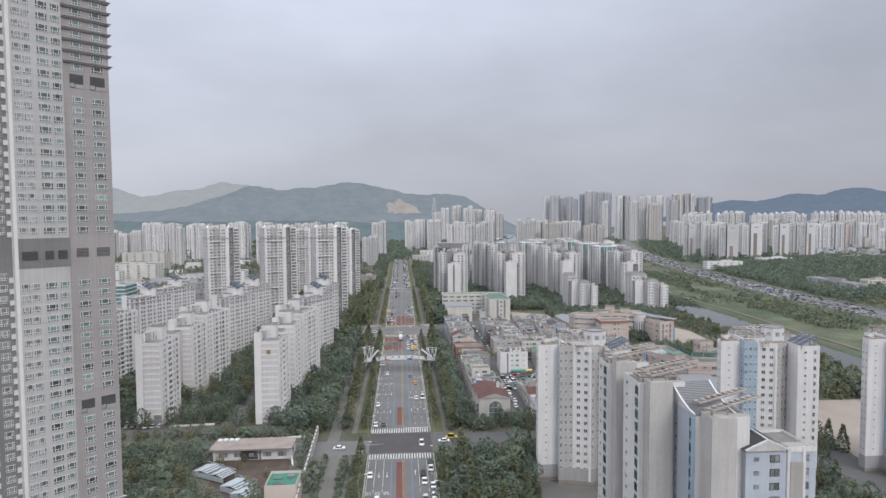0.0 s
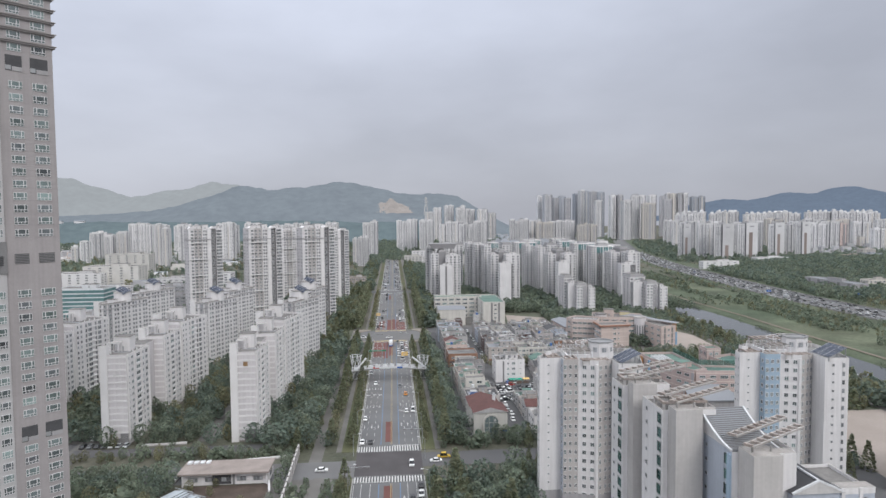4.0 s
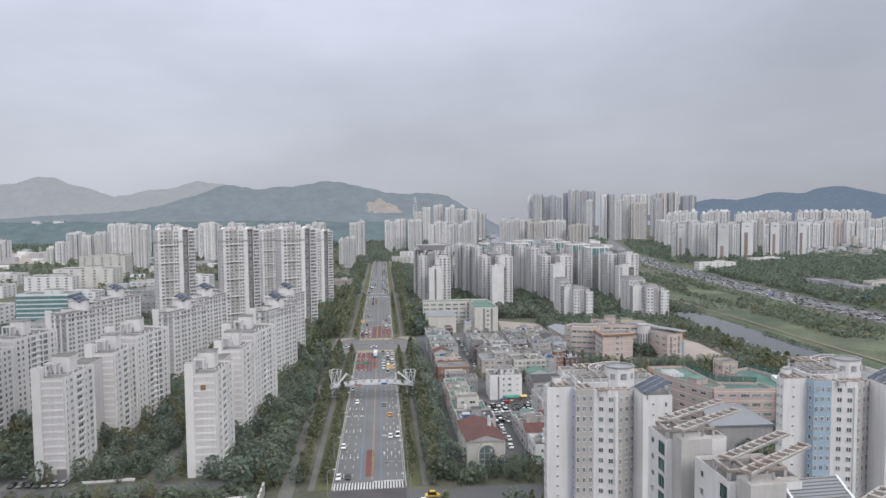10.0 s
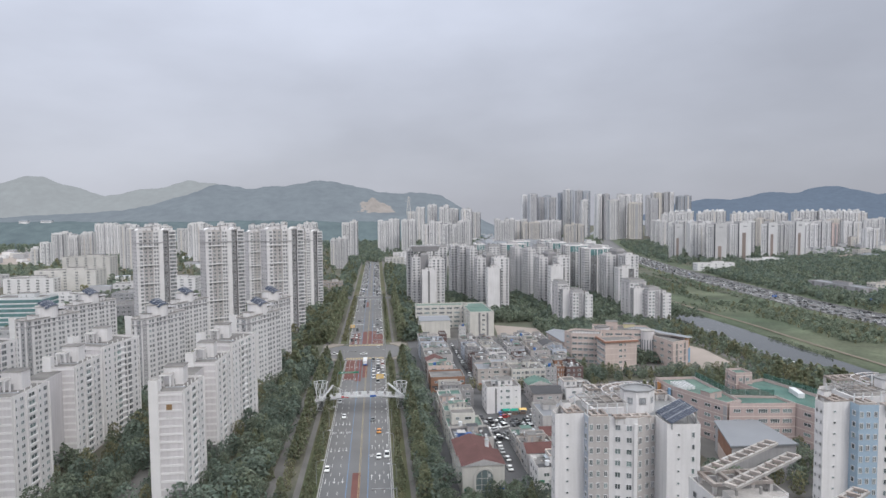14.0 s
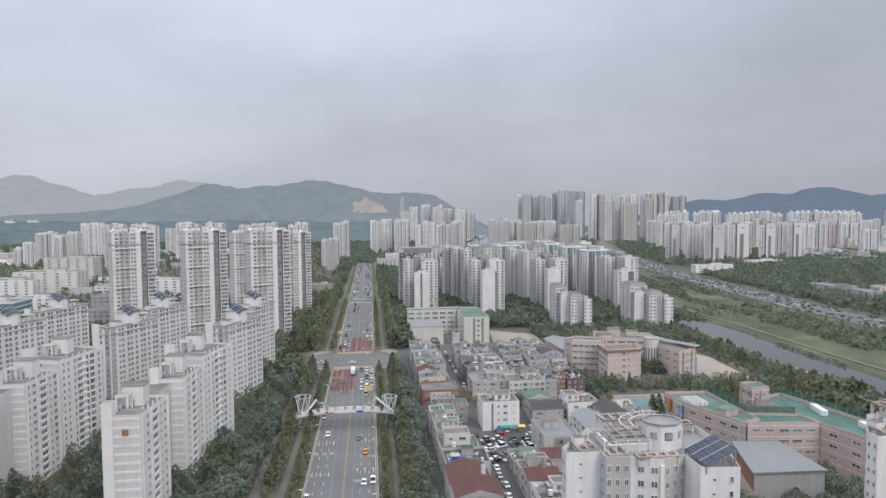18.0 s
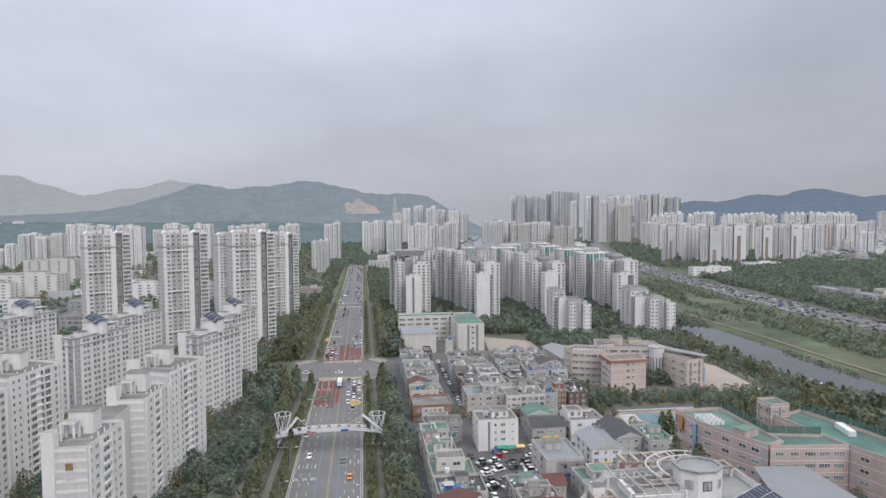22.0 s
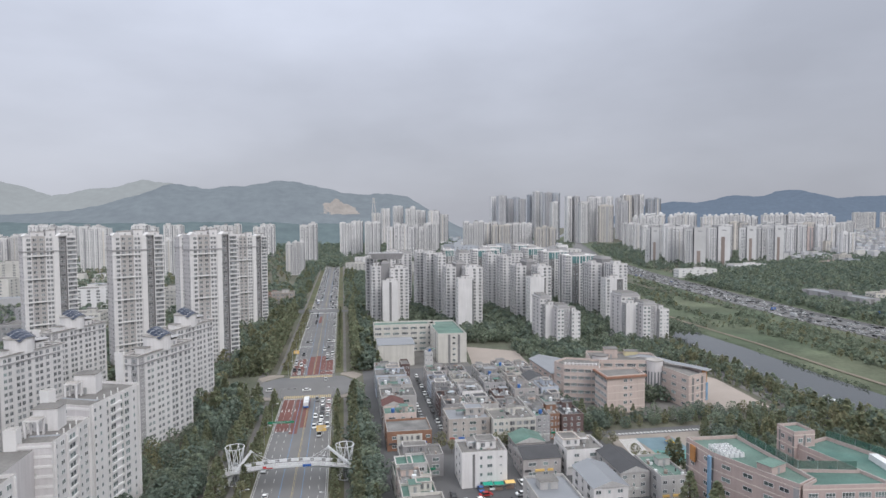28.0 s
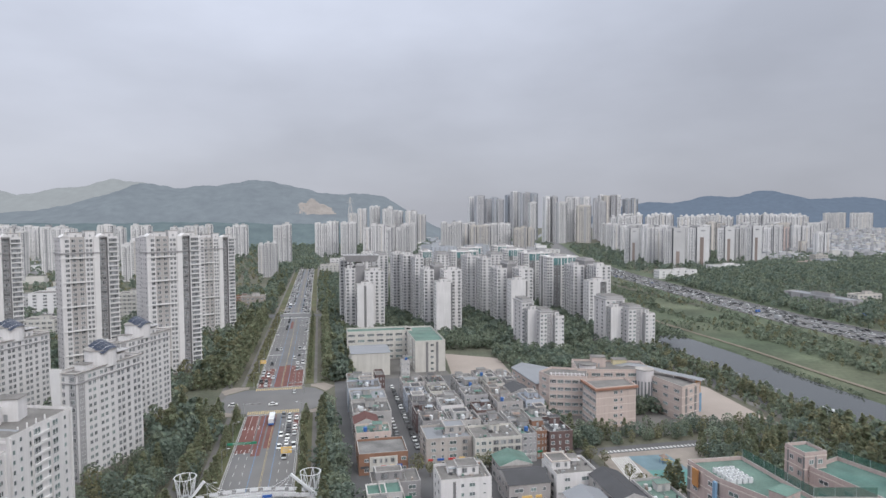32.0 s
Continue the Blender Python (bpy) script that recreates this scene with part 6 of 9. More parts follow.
school("school_wing", "peach school wing behind a rounded glass stair", [(150, 470), (186, 462), (190, 480), (156, 492)], 5, 3.7, ("bbbbbb", "-W-", "W-W-W", ""), "peach_stucco", "roof_concrete", "peach_band", 40)
P3 = bpy.data.objects["school_wing.004"]
roof_box(P3, -6.0, 2.0, 7.0, 6.0, 5.0, "peach_stucco", -14)
roof_box(P3, 7.0, 4.0, 7.0, 5.0, 2.6, "sign_yellow_pale", -14, door=False)
q = Geo()
q.tube(-13.0, -1.0, 18.6, 20.6, 4.2, 4.2, "pale_mauve_paint", 20)
q.tube(-13.0, -1.0, 20.6, 21.0, 4.6, 4.6, "roof_concrete", 20)
q.each("round_roof_house", P3)
sw = school("school_wing", "peach school wing with orange and blue end panels", [(185.2, 461), (188.2, 438), (201, 443.4), (195, 474), (186, 478)], 4, 4.0, ("W.W.W", "-=T=-", "W-W-W", "", "v-v"), "peach_stucco", "roof_concrete", "peach_band", 40)
g = Geo()
g.obox(9.2, -15.1, 11.6, 3.6, 0.5, 6.4, 26.6, "orange_panel")
g.obox(10.3, -14.9, 2.5, 1.8, 0.9, 9.0, 26.6, "panel_blue")
g.each("end_panel", sw)
dt = thing("glass_stair_drum", "white ribbed cylindrical stair tower of a school", "school", (183, 463, 0))
g = Geo()
g.tube(0, 0, 0, 19.5, 4.4, 4.4, "pale_mauve_paint", 24)
g.tube(0, 0, 19.5, 19.8, 4.6, 4.6, "coping", 24)
g.obj("drum", dt)
for k in range(16):
    a = math.tau * k / 16
    q = Geo()
    q.obox(4.42 * math.cos(a), 4.42 * math.sin(a), 1.0, 0.12, 0.8, 13.0, math.degrees(a), "window_glass_joined")
    q.obj("glass_strip", dt)
# long wavy white canopies above the peach school
for pts_c, zc in ((((172, 478), (180, 475), (187, 470), (193, 462), (198, 452), (201, 441)), 18.6),):
    cn = Geo()
    for (xa, ya), (xb, yb) in zip(pts_c, pts_c[1:]):
        d = Vector((xb - xa, yb - ya)).normalized()
        nn = Vector((-d.y, d.x)) * 1.7
        za, zb = zc + 0.8 * math.sin(xa * 0.25), zc + 0.8 * math.sin(xb * 0.25)
        k = len(cn.v)
        cn.v += [(xa - nn.x, ya - nn.y, za), (xb - nn.x, yb - nn.y, zb), (xb + nn.x, yb + nn.y, zb + 0.5), (xa + nn.x, ya + nn.y, za + 0.5)]
        cn.v += [(x, y, z - 0.35) for x, y, z in cn.v[k:k + 4]]
        for q in ((0, 1, 2, 3), (7, 6, 5, 4), (0, 4, 5, 1), (2, 6, 7, 3), (1, 5, 6, 2), (3, 7, 4, 0)):
            cn.f.append(tuple(k + j for j in q))
            cn.m.append(cn.mi("metal_roof" if q == (0, 1, 2, 3) else "pale_mauve_paint"))
        cn.beam(((xa + xb) / 2, (ya + yb) / 2, 14.0), ((xa + xb) / 2, (ya + yb) / 2, (za + zb) / 2), 0.3, "pale_mauve_paint")
    tagged(cn.obj("ribbon_canopy"), "long white ribbon canopy on posts above a school", "canopy")
# pink school with green roof decks, close to the play area
pk = school("school_wing", "pale pink school wing with a green roof deck", [(139, 357), (140, 342), (146, 326), (150.5, 315.5), (158, 319), (158, 356)], 4, 4.2, ("=T-T=", "-v-v-", "v.v.#", "-v-", "", "-v-v-"), "pink_stucco", "green_roof", "peach_band", parapet=1.2)
for i in range(4):
    for j in range(5):
        ac = Geo()
        ac.box(-0.7, -0.5, 0, 0.7, 0.5, 1.5, "white_metal")
        ac.tube(0, 0, 1.5, 1.62, 0.42, 0.42, "grey_steel", 10)
        ac.obj("air_conditioner", pk, at=Matrix.Translation((-5.5 + i * 1.9, 4.0 + j * 2.1, HH[pk.name])))
q = Geo()
q.box(-10.2, 14.6, 11.4, -9.9, 17.7, 16.9, "orange_panel")
q.box(-10.3, 5.6, 0.5, -9.6, 7.0, 16.9, "panel_blue")
q.each("facade_panel", pk)
roof_box(pk, 2.0, -8.0, 7, 5, 2.6, "pink_stucco", 20, top="green_roof")
school("school_wing", "pale pink school wing with window rows and a green roof", [(151.2, 315.0), (178.2, 311.8), (176.8, 322), (158.3, 326), (158.3, 318.6)], 4, 4.2, ("-W-W-b.b.b-", "", "W-W-W", "", ""), "pink_stucco", "teal_roof", "peach_band")
pk3 = school("school_wing", "pale pink school wing with a long green roof", [(174, 345), (178.5, 312), (186, 285), (202, 290), (194, 330), (189, 350)], 4, 4.1, ("-v-v-v-v", "-v-v-v-", "", "", "", "-v-v-"), "pink_stucco", "teal_roof", "peach_band", parapet=1.3)
pst = school("school_stair_tower", "tall pale pink stair tower with dark window columns", rect(172.5, 345.3, 180.5, 354), 5, 4.2, ("-T=T-", "-T-", "", "-=T-T="), "pink_stucco", "green_roof", "peach_band", parapet=1.0, single=20)
for k, (bx, by) in enumerate(((2, 8), (5, -14))):
    q = Geo()
    q.obox(bx, by, HH[pk3.name], 2.6, 10, 2.0, -14, "white_metal")
    q.obj("roof_plant", pk3, "white roof plant housing")
gh = school("school_gymnasium", "grey hall with a pale low metal roof", [(134.3, 285), (158.5, 284), (159.5, 309.5), (143, 311)], 1, 11.5, ("", "", "", ""), "mid_grey_paint", "metal_roof", parapet=0.1, single=0)
rg = Geo()
rg.prism(grow([(134.3 - 148.825, 285 - 297.375), (158.5 - 148.825, 284 - 297.375), (159.5 - 148.825, 309.5 - 297.375), (143 - 148.825, 311 - 297.375)], 0.6), 11.6, 12.2, "metal_roof")
rg.obj("roof_sheet", gh)
ob_ = Geo()
ob_.obox(-10.9, -1.8, 5.5, 0.4, 22, 5.4, -18.5, "orange_brick")
ob_.obox(-10.9, -1.8, 0, 0.4, 22, 5.4, -18.5, "peach_stucco")
ob_.obj("brick_wall_panel", gh)


# ---- small houses and shops ----
HOUSES = "small houses east of the boulevard"


def house(x0, y0, x1, y1, h, wall="house_wall", roof="house_roof", kind="flat", label="small flat-roofed house with parapet and roof clutter", seed=1, pats=None, extra=True, single=12, group=HOUSES):
    r = random.Random(seed)
    nst = max(1, int(round(h / 3.0)))
    pats = pats or (r.choice(("-w-v-", "w-t-w-", "-v-w-t-")), r.choice(("-w-w-", "-t-w-")), "-w-w-", r.choice(("-w-t-w-", "-v-w-")))
    th = building("house", label, "house", rect(x0, y0, x1, y1), nst, h / nst, pats, wall=wall, roof=roof, parapet=0.25 if kind != "flat" else 0.9, single=single, group=group)
    w, d = x1 - x0, y1 - y0
    if kind != "flat":
        ridge_roof(th, -w / 2, -d / 2, w / 2, d / 2, h + 0.3, 2.2, roof, kind)
    elif extra:
        hh = HH[th.name]
        if r.random() < 0.55:
            # upper storey set back on the roof, with its own small windows and coping
            uw, ud = w * r.uniform(0.4, 0.62), d * r.uniform(0.4, 0.6)
            ux_, uy_ = r.uniform(-0.5, 0.5) * (w - uw - 0.8), r.uniform(0.1, 0.5) * (d - ud - 0.8)
            q = Geo()
            q.box(ux_ - uw / 2, uy_ - ud / 2, 0, ux_ + uw / 2, uy_ + ud / 2, 2.7, wall, roof)
            q.ring(grow(rect(ux_ - uw / 2, uy_ - ud / 2, ux_ + uw / 2, uy_ + ud / 2), 0.15), grow(rect(ux_ - uw / 2, uy_ - ud / 2, ux_ + uw / 2, uy_ + ud / 2), -0.25), 2.7, 3.1, "house_wall")
            facade(q, (ux_ - uw / 2, uy_ - ud / 2), (ux_ + uw / 2, uy_ - ud / 2), 0, 1, 2.7, "-w-t-")
            q.obj("upper_storey", th, at=Matrix.Translation((0, 0, hh)))
        roof_box(th, r.uniform(-0.2, 0.2) * w, r.uniform(0.05, 0.25) * d, r.uniform(3.0, 4.6), r.uniform(3.0, 4.2), r.uniform(2.2, 2.9), wall, name="stair_house", top=roof)
        if r.random() < 0.6:
            q = Geo()
            q.tube(0, 0, 0.5, 2.1, 0.8, 0.8, "tarp_blue" if r.random() < 0.12 else "white_metal", 12)
            for a, b in ((-0.5, -0.5), (0.5, -0.5), (0.5, 0.5), (-0.5, 0.5)):
                q.box(a - 0.08, b - 0.08, 0, a + 0.08, b + 0.08, 0.5, "grey_steel")
            q.obj("water_tank", th, at=Matrix.Translation((r.uniform(-0.3, 0.3) * w, -0.25 * d, hh)))
        for k in range(r.randint(1, 3)):
            q = Geo()
            q.box(-0.45, -0.3, 0, 0.45, 0.3, 0.8, "white_metal")
            q.obj("air_conditioner", th, at=Matrix.Translation((r.uniform(-0.4, 0.4) * w, r.uniform(-0.4, 0.4) * d, hh)))
        if r.random() < 0.5:
            q = Geo()
            q.box(-0.42 * w, -0.42 * d, 0.02, r.uniform(-0.05, 0.2) * w, r.uniform(-0.1, 0.3) * d, 0.10, r.choice(("green_roof", "roof_concrete", "metal_roof", "dark_tile_roof")))
            q.obj("roof_covering", th, at=Matrix.Translation((0, 0, hh)))
        # small stuff left on the roof: sheds, pipes, pots, stacked boards
        ct = Geo()
        for k in range(r.randint(7, 13)):
            bx, by = r.uniform(-0.44, 0.40) * w, r.uniform(-0.44, 0.40) * d
            bw, bd, bh = r.uniform(0.3, 1.5), r.uniform(0.3, 1.3), r.uniform(0.2, 1.1)
            ct.box(bx, by, 0, bx + bw, by + bd, bh, r.choice(("white_metal", "house_white", "brown_slat", "weathered_concrete", "grey_steel", "green_roof", "near_black", "weathered_concrete")))
        for k in range(r.randint(1, 3)):
            px_ = r.uniform(-0.4, 0.4) * w
            ct.beam((px_, -0.42 * d, 0.12), (px_, 0.3 * d, 0.12), 0.12, "grey_steel")
        tagged(ct.obj("roof_clutter", th, at=Matrix.Translation((0, 0, hh))), kind="stuff")
        if r.random() < 0.6:
            q = Geo()
            sx_, sy_ = r.uniform(-0.42, 0.05) * w, r.uniform(-0.42, 0.0) * d
            sw_, sd_ = r.uniform(2.4, 4.5), r.uniform(2.0, 3.6)
            q.prism(rect(sx_, sy_, sx_ + sw_, sy_ + sd_), 1.9, 2.0, r.choice(("metal_roof", "shelter_roof", "green_roof", "brown_slat", "house_white")))
            for ex, ey in ((0.1, 0.1), (sw_ - 0.1, 0.1), (sw_ - 0.1, sd_ - 0.1), (0.1, sd_ - 0.1)):
                q.box(sx_ + ex - 0.06, sy_ + ey - 0.06, 0, sx_ + ex + 0.06, sy_ + ey + 0.06, 1.9, "grey_steel")
            q.obj("roof_shelter", th, at=Matrix.Translation((0, 0, hh)))
    # shop signs and an awning over the ground floor
    if r.random() < 0.75 and h > 6:
        q = Geo()
        u = -w / 2 + 0.6
        while u < w / 2 - 2.0:
            l_ = r.uniform(1.6, 3.6)
            q.box(u, -d / 2 - 0.3, 2.7, min(u + l_, w / 2 - 0.2), -d / 2 - 0.02, 3.5, r.choice(("sign_blue", "sign_red", "line_white", "sign_yellow", "near_black", "line_white", "sign_green")))
            u += l_ + r.uniform(0.4, 1.8)
        q.obj("sign_board", th, "row of plain shop sign boards")
    return th


# west row, beside the boulevard's tree belt
house(35.5, 281, 50, 294, 11, "cream_paint", "red_roof", "y", "cream hall with a tall arched glass front and red roof", 11, ("", "-w-", "-w-", "-t-t-"))
house(35.5, 294.2, 49, 310, 9.5, "cream_paint", "red_roof", "y", "long cream hall wing under a dull red roof", 12, ("", "-w-w-", "", "-t-t-t-"))
arch = thing("arched_entrance", "tall dark glass arch in a stone surround", "entrance", (43.0, 280.6, 0))
g = Geo()
for k in range(12):
    a0, a1 = math.pi * k / 12, math.pi * (k + 1) / 12
    q = Geo()
    q.prism([(3.6 * math.cos(a1), -0.4), (3.6 * math.cos(a0), -0.4), (3.6 * math.cos(a0), 0.3), (3.6 * math.cos(a1), 0.3)], 0, 0.01, "cream_paint")
    g.beam((3.3 * math.cos(a0), 0, 7.0 + 3.3 * math.sin(a0)), (3.3 * math.cos(a1), 0, 7.0 + 3.3 * math.sin(a1)), 0.7, "cream_paint")
for s in (-1, 1):
    g.box(s * 3.3 - 0.35, -0.35, 0, s * 3.3 + 0.35, 0.35, 7.0, "cream_paint")
g.obj("surround", arch)
q = Geo()
q.poly([(-3.0, -0.05, 0.1), (3.0, -0.05, 0.1)] + [(3.0 * math.cos(math.pi * k / 14), -0.05, 7.0 + 3.0 * math.sin(math.pi * k / 14)) for k in range(15)], "window_glass")
q.obj("glass", arch, "dark arched glazing")
q = Geo()
for x in (-1, 1):
    q.box(x - 0.06, -0.15, 0.1, x + 0.06, -0.05, 9.6, "cream_paint")
for z in (2.5, 4.7, 7.0):
    q.box(-3, -0.15, z - 0.06, 3, -0.05, z + 0.06, "cream_paint")
q.each("glazing_bar", arch)
q = Geo()
q.box(-3.2, -0.6, 2.0, -1.2, -0.2, 3.2, "line_white")
q.box(1.2, -0.6, 7.6, 2.0, -0.2, 8.6, "line_white")
q.each("sign_board", arch)
fl = thing("flue", "shiny round steel flue on a red roof", "chimney", (46.6, 296.5, 8.0))
g = Geo()
g.tube(0, 0, 0, 6.4, 0.75, 0.75, "white_metal", 14)
g.tube(0, 0, 6.4, 7.0, 0.95, 0.3, "grey_steel", 14)
g.obj("pipe", fl)
house(36, 311, 52, 325, 9.0, "house_wall", "dark_tile_roof", "flat", "white shop house with a dark roof yard and blue sheet", 13)
q = Geo()
for k in range(6):
    q.prism([(38 + k, 314.0), (39 + k, 314.0), (39 + k, 317.6), (38 + k, 317.6)], 9.4, 9.7 + 0.15 * (k % 2), "tarp_blue")
tagged(q.obj("tarpaulin"), "crumpled blue sheet on a flat roof", "tarpaulin")
house(36, 326, 51, 341, 8.0, "cream_paint", "green_roof", "flat", "cream house with a green painted roof terrace", 14)
house(38, 332, 48, 340, 12.0, "cream_paint", "roof_concrete", "flat", "cream upper storey set back on a green terrace", 15, extra=False)
house(36, 342, 47, 352, 10, "cream_paint", "green_roof", "flat", "cream three-storey house with a green roof", 16)
house(36, 353, 44, 366, 9.5, "peach_stucco", "house_roof", "flat", "peach house with a cluttered roof", 17)
house(38.6, 380.4, 55.0, 391, 7.6, "slate_paint", "roof_concrete", "flat", "long dark grey house with a pale roof edge", 18, ("--v-v-v-", "-w-", "", "-w-"))
house(35.6, 367, 48.6, 380, 6.2, "cream_paint", "green_roof", "flat", "cream house with a pale green roof terrace", 182)
house(40.5, 370, 47.5, 379.6, 9.0, "house_white", "green_roof", "flat", "small upper storey on a green terrace", 183, extra=False)
house(36, 408, 54.5, 424, 7.4, "orange_brick", "house_roof", "flat", "orange brick and cream house with two window rows", 19, ("-w-wwt-w", "-w-", "", "-t-"), extra=False)
q = Geo()
q.box(40.0, 407.75, 0.6, 50.5, 407.96, 6.9, "cream_paint")
facade(q, (40.0, 407.75), (50.5, 407.75), 0.4, 2, 3.2, "-w-t-t-w-")
tagged(q.obj("facade_panel"), "cream render panel on a brick house front", "facade panel")
house(36, 425, 50, 436, 9.6, "peach_stucco", "green_roof", "flat", "peach house with a green roof edge", 20)
house(36, 437, 46, 447, 9.8, "dark_brick", "red_roof", "y", "dark house with a brown sloping roof", 21)
house(36, 449, 53, 466, 10.2, "house_white", "house_roof", "flat", "white flat-roofed shop house", 22)
house(36, 468, 53, 484, 10.6, "house_white", "metal_roof", "flat", "white flat-roofed shop house with pale roof sheets", 23)
house(35.5, 486, 52, 502, 11, "blue_grey_paint", "house_roof", "flat", "pale blue and white shop house", 24)
house(36, 504, 50, 520, 10, "house_white", "house_roof", "flat", "white shop house with roof sheds", 25)
house(51, 507, 56, 520, 11.5, "dark_brick", "roof_concrete", "flat", "narrow dark brick house", 26, extra=False)
# featured houses east of the lane
house(59.6, 368.5, 76.3, 382, 12.2, "white_paint", "roof_concrete", "flat", "white four-storey office with a stair slot", 31, ("---=-t.w-s-", "-w-w-", "-w-w-w-", "-t-t-"))
house(62, 410, 80, 426, 10.5, "house_wall", "metal_roof", "flat", "grey three-storey house with uneven windows", 32, ("-w-t-v-w-", "-w-w-", "-w-", "-t-v-"))
house(80.4, 406, 99, 421, 10.8, "cream_paint", "roof_concrete", "flat", "cream three-storey block with a grid of deep windows", 33, ("tTtTTTT", "-T-T-", "", "-T-"))
house(99.6, 408, 106, 424, 10.6, "mid_grey_paint", "house_roof", "flat", "narrow grey brick house", 34)
house(106.4, 410, 111, 424, 10.5, "orange_brick", "house_roof", "flat", "narrow brown brick house", 35)
house(111.4, 408, 121, 426, 10.5, "dark_brick", "dark_tile_roof", "flat", "dark maroon brick house", 36)
house(83.5, 372.5, 98, 386, 7.2, "taupe_paint", "dark_tile_roof", "x", "pinkish gabled house with dark roof", 37)
house(85, 388, 97, 399, 7.4, "taupe_paint", "green_roof", "y", "house with a worn greenish pitched roof", 38)
house(100.4, 373, 115.6, 387.5, 8.8, "white_paint", "roof_concrete", "flat", "white villa with roof terrace and dark tank", 39)
house(112, 352, 122.6, 373, 8.6, "house_white", "dark_tile_roof", "y", "white house with a shallow dark pitched roof", 40)
house(123, 345, 133, 364, 9.0, "house_white", "green_roof", "flat", "white house with a green roof terrace", 41)
h1 = house(78, 334.5, 92, 354.5, 8.4, "house_white", "metal_roof", "flat", "broad white house with dark cladding on its front", 42, ("", "-w-", "-w-w-", "-w-w-"), extra=False)
q = Geo()
q.box(-3.0, -10.16, 0.2, 6.9, -10.02, 8.2, "slate_paint")
facade(q, (-3.0, -10.16), (6.9, -10.16), 0.6, 2, 3.8, "-v--W-")
q.obj("dark_cladding", h1, "dark grey cladding panel")
roof_box(h1, -1.0, 3.0, 6.0, 5.0, 2.6, "house_white", name="stair_house")
house(98.4, 343, 110.4, 362, 8.2, "white_paint", "metal_roof", "y", "white gabled house with a pale pitched roof", 431)
house(86, 316, 100, 331, 6.5, "house_white", "green_roof", "flat", "low white house with green roof and canopy", 44)
house(100.5, 318, 110, 330, 8.0, "house_white", "red_roof", "x", "white house with a small dull red roof", 45)
house(104, 300, 120, 316, 9.0, "peach_stucco", "metal_roof", "flat", "peach villa with pale roof sheets", 46)
house(122, 300, 130, 318, 8.0, "house_white", "metal_roof", "y", "white house with pale pitched roof", 47)
house(76.5, 289, 93, 305, 7.5, "house_white", "red_roof", "x", "white house with a dull red roof", 48)
house(62.2, 298.4, 73.4, 308.6, 7.4, "house_white", "red_roof", "x", "white house under a dark red hipped roof", 481)
house(62.4, 319, 73.6, 332, 4.8, "house_white", "green_roof", "flat", "low house with a worn green roof terrace", 482)
house(73.9, 321, 81, 330.5, 5.4, "house_wall", "red_roof", "x", "small house with a dull red roof", 483)
house(62.4, 309.4, 75, 317.8, 6.4, "house_wall", "house_roof", "flat", "grey house with a cluttered flat roof", 484)
house(62.6, 284.5, 74.5, 296.6, 7.0, "white_paint", "house_roof", "flat", "white house with roof sheds", 485)
# rows of lanes behind
rr = random.Random(5)
yy = 430.0
lab = ("white flat-roofed house with roof sheds", "grey flat-roofed house with worn parapets", "pale house with a dark roof terrace", "beige flat-roofed house with water tank")
row = 0
while yy < 505:
    xx = 64.0
    depth = rr.uniform(12, 14.5)
    while xx < (119 if yy < 500 else 116):
        w = rr.uniform(8.5, 12.5)
        if 84 < xx < 88:
            xx += 4.5
        kind = "y" if rr.random() < 0.06 else "flat"
        wl_ = rr.choice(("house_wall", "house_white", "white_paint", "house_white", "blue_grey_paint", "cream_paint", "mid_grey_paint", "taupe_paint", "slate_paint", "dark_brick" if rr.random() < 0.6 else "house_wall"))
        rf_ = rr.choice(("house_roof", "house_roof", "roof_concrete", "dark_tile_roof", "green_roof", "dark_tile_roof", "metal_roof")) if kind == "flat" else "dark_tile_roof"
        if yy + depth < 522:
            house(xx, yy + rr.uniform(-0.6, 0.6), min(xx + w, 124), yy + depth, rr.uniform(8, 11.5), wl_, rf_, kind, rr.choice(lab), 100 + row, single=8)
        row += 1
        xx += w + rr.uniform(0.7, 1.6)
    yy += depth + (4.5 if row % 2 else 1.2)
house(70, 546, 75, 552, 9.5, "house_white", "roof_concrete", "flat", "small white stair tower beside a school", 71)


# green safety netting along the school roof edges
for (xa, ya), (xb, yb), z in (((158.4, 356), (158.4, 326), 16.8), ((158.4, 326), (176, 322.4), 16.8), ((202.4, 290), (194.3, 330), 16.4), ((194.3, 330), (189, 350), 16.4)):
    fn = thing("roof_netting", "dark green safety netting on posts along a roof edge", "netting", (xa, ya, z), "roof netting")
    L_ = math.hypot(xb - xa, yb - ya)
    an = math.degrees(math.atan2(yb - ya, xb - xa))
    k_ = max(2, int(L_ / 5))
    for i in range(k_):
        q = Geo()
        q.box(L_ * i / k_ + 0.06, -0.03, 0.4, L_ * (i + 1) / k_ - 0.06, 0.03, 3.6, "green_net")
        q.obj("net_panel", fn, at=Matrix.Rotation(radians(an), 4, "Z"))
        q = Geo()
        q.box(L_ * i / k_ - 0.06, -0.06, 0.0, L_ * i / k_ + 0.06, 0.06, 3.7, "grey_steel")
        q.obj("post", fn, at=Matrix.Rotation(radians(an), 4, "Z"))

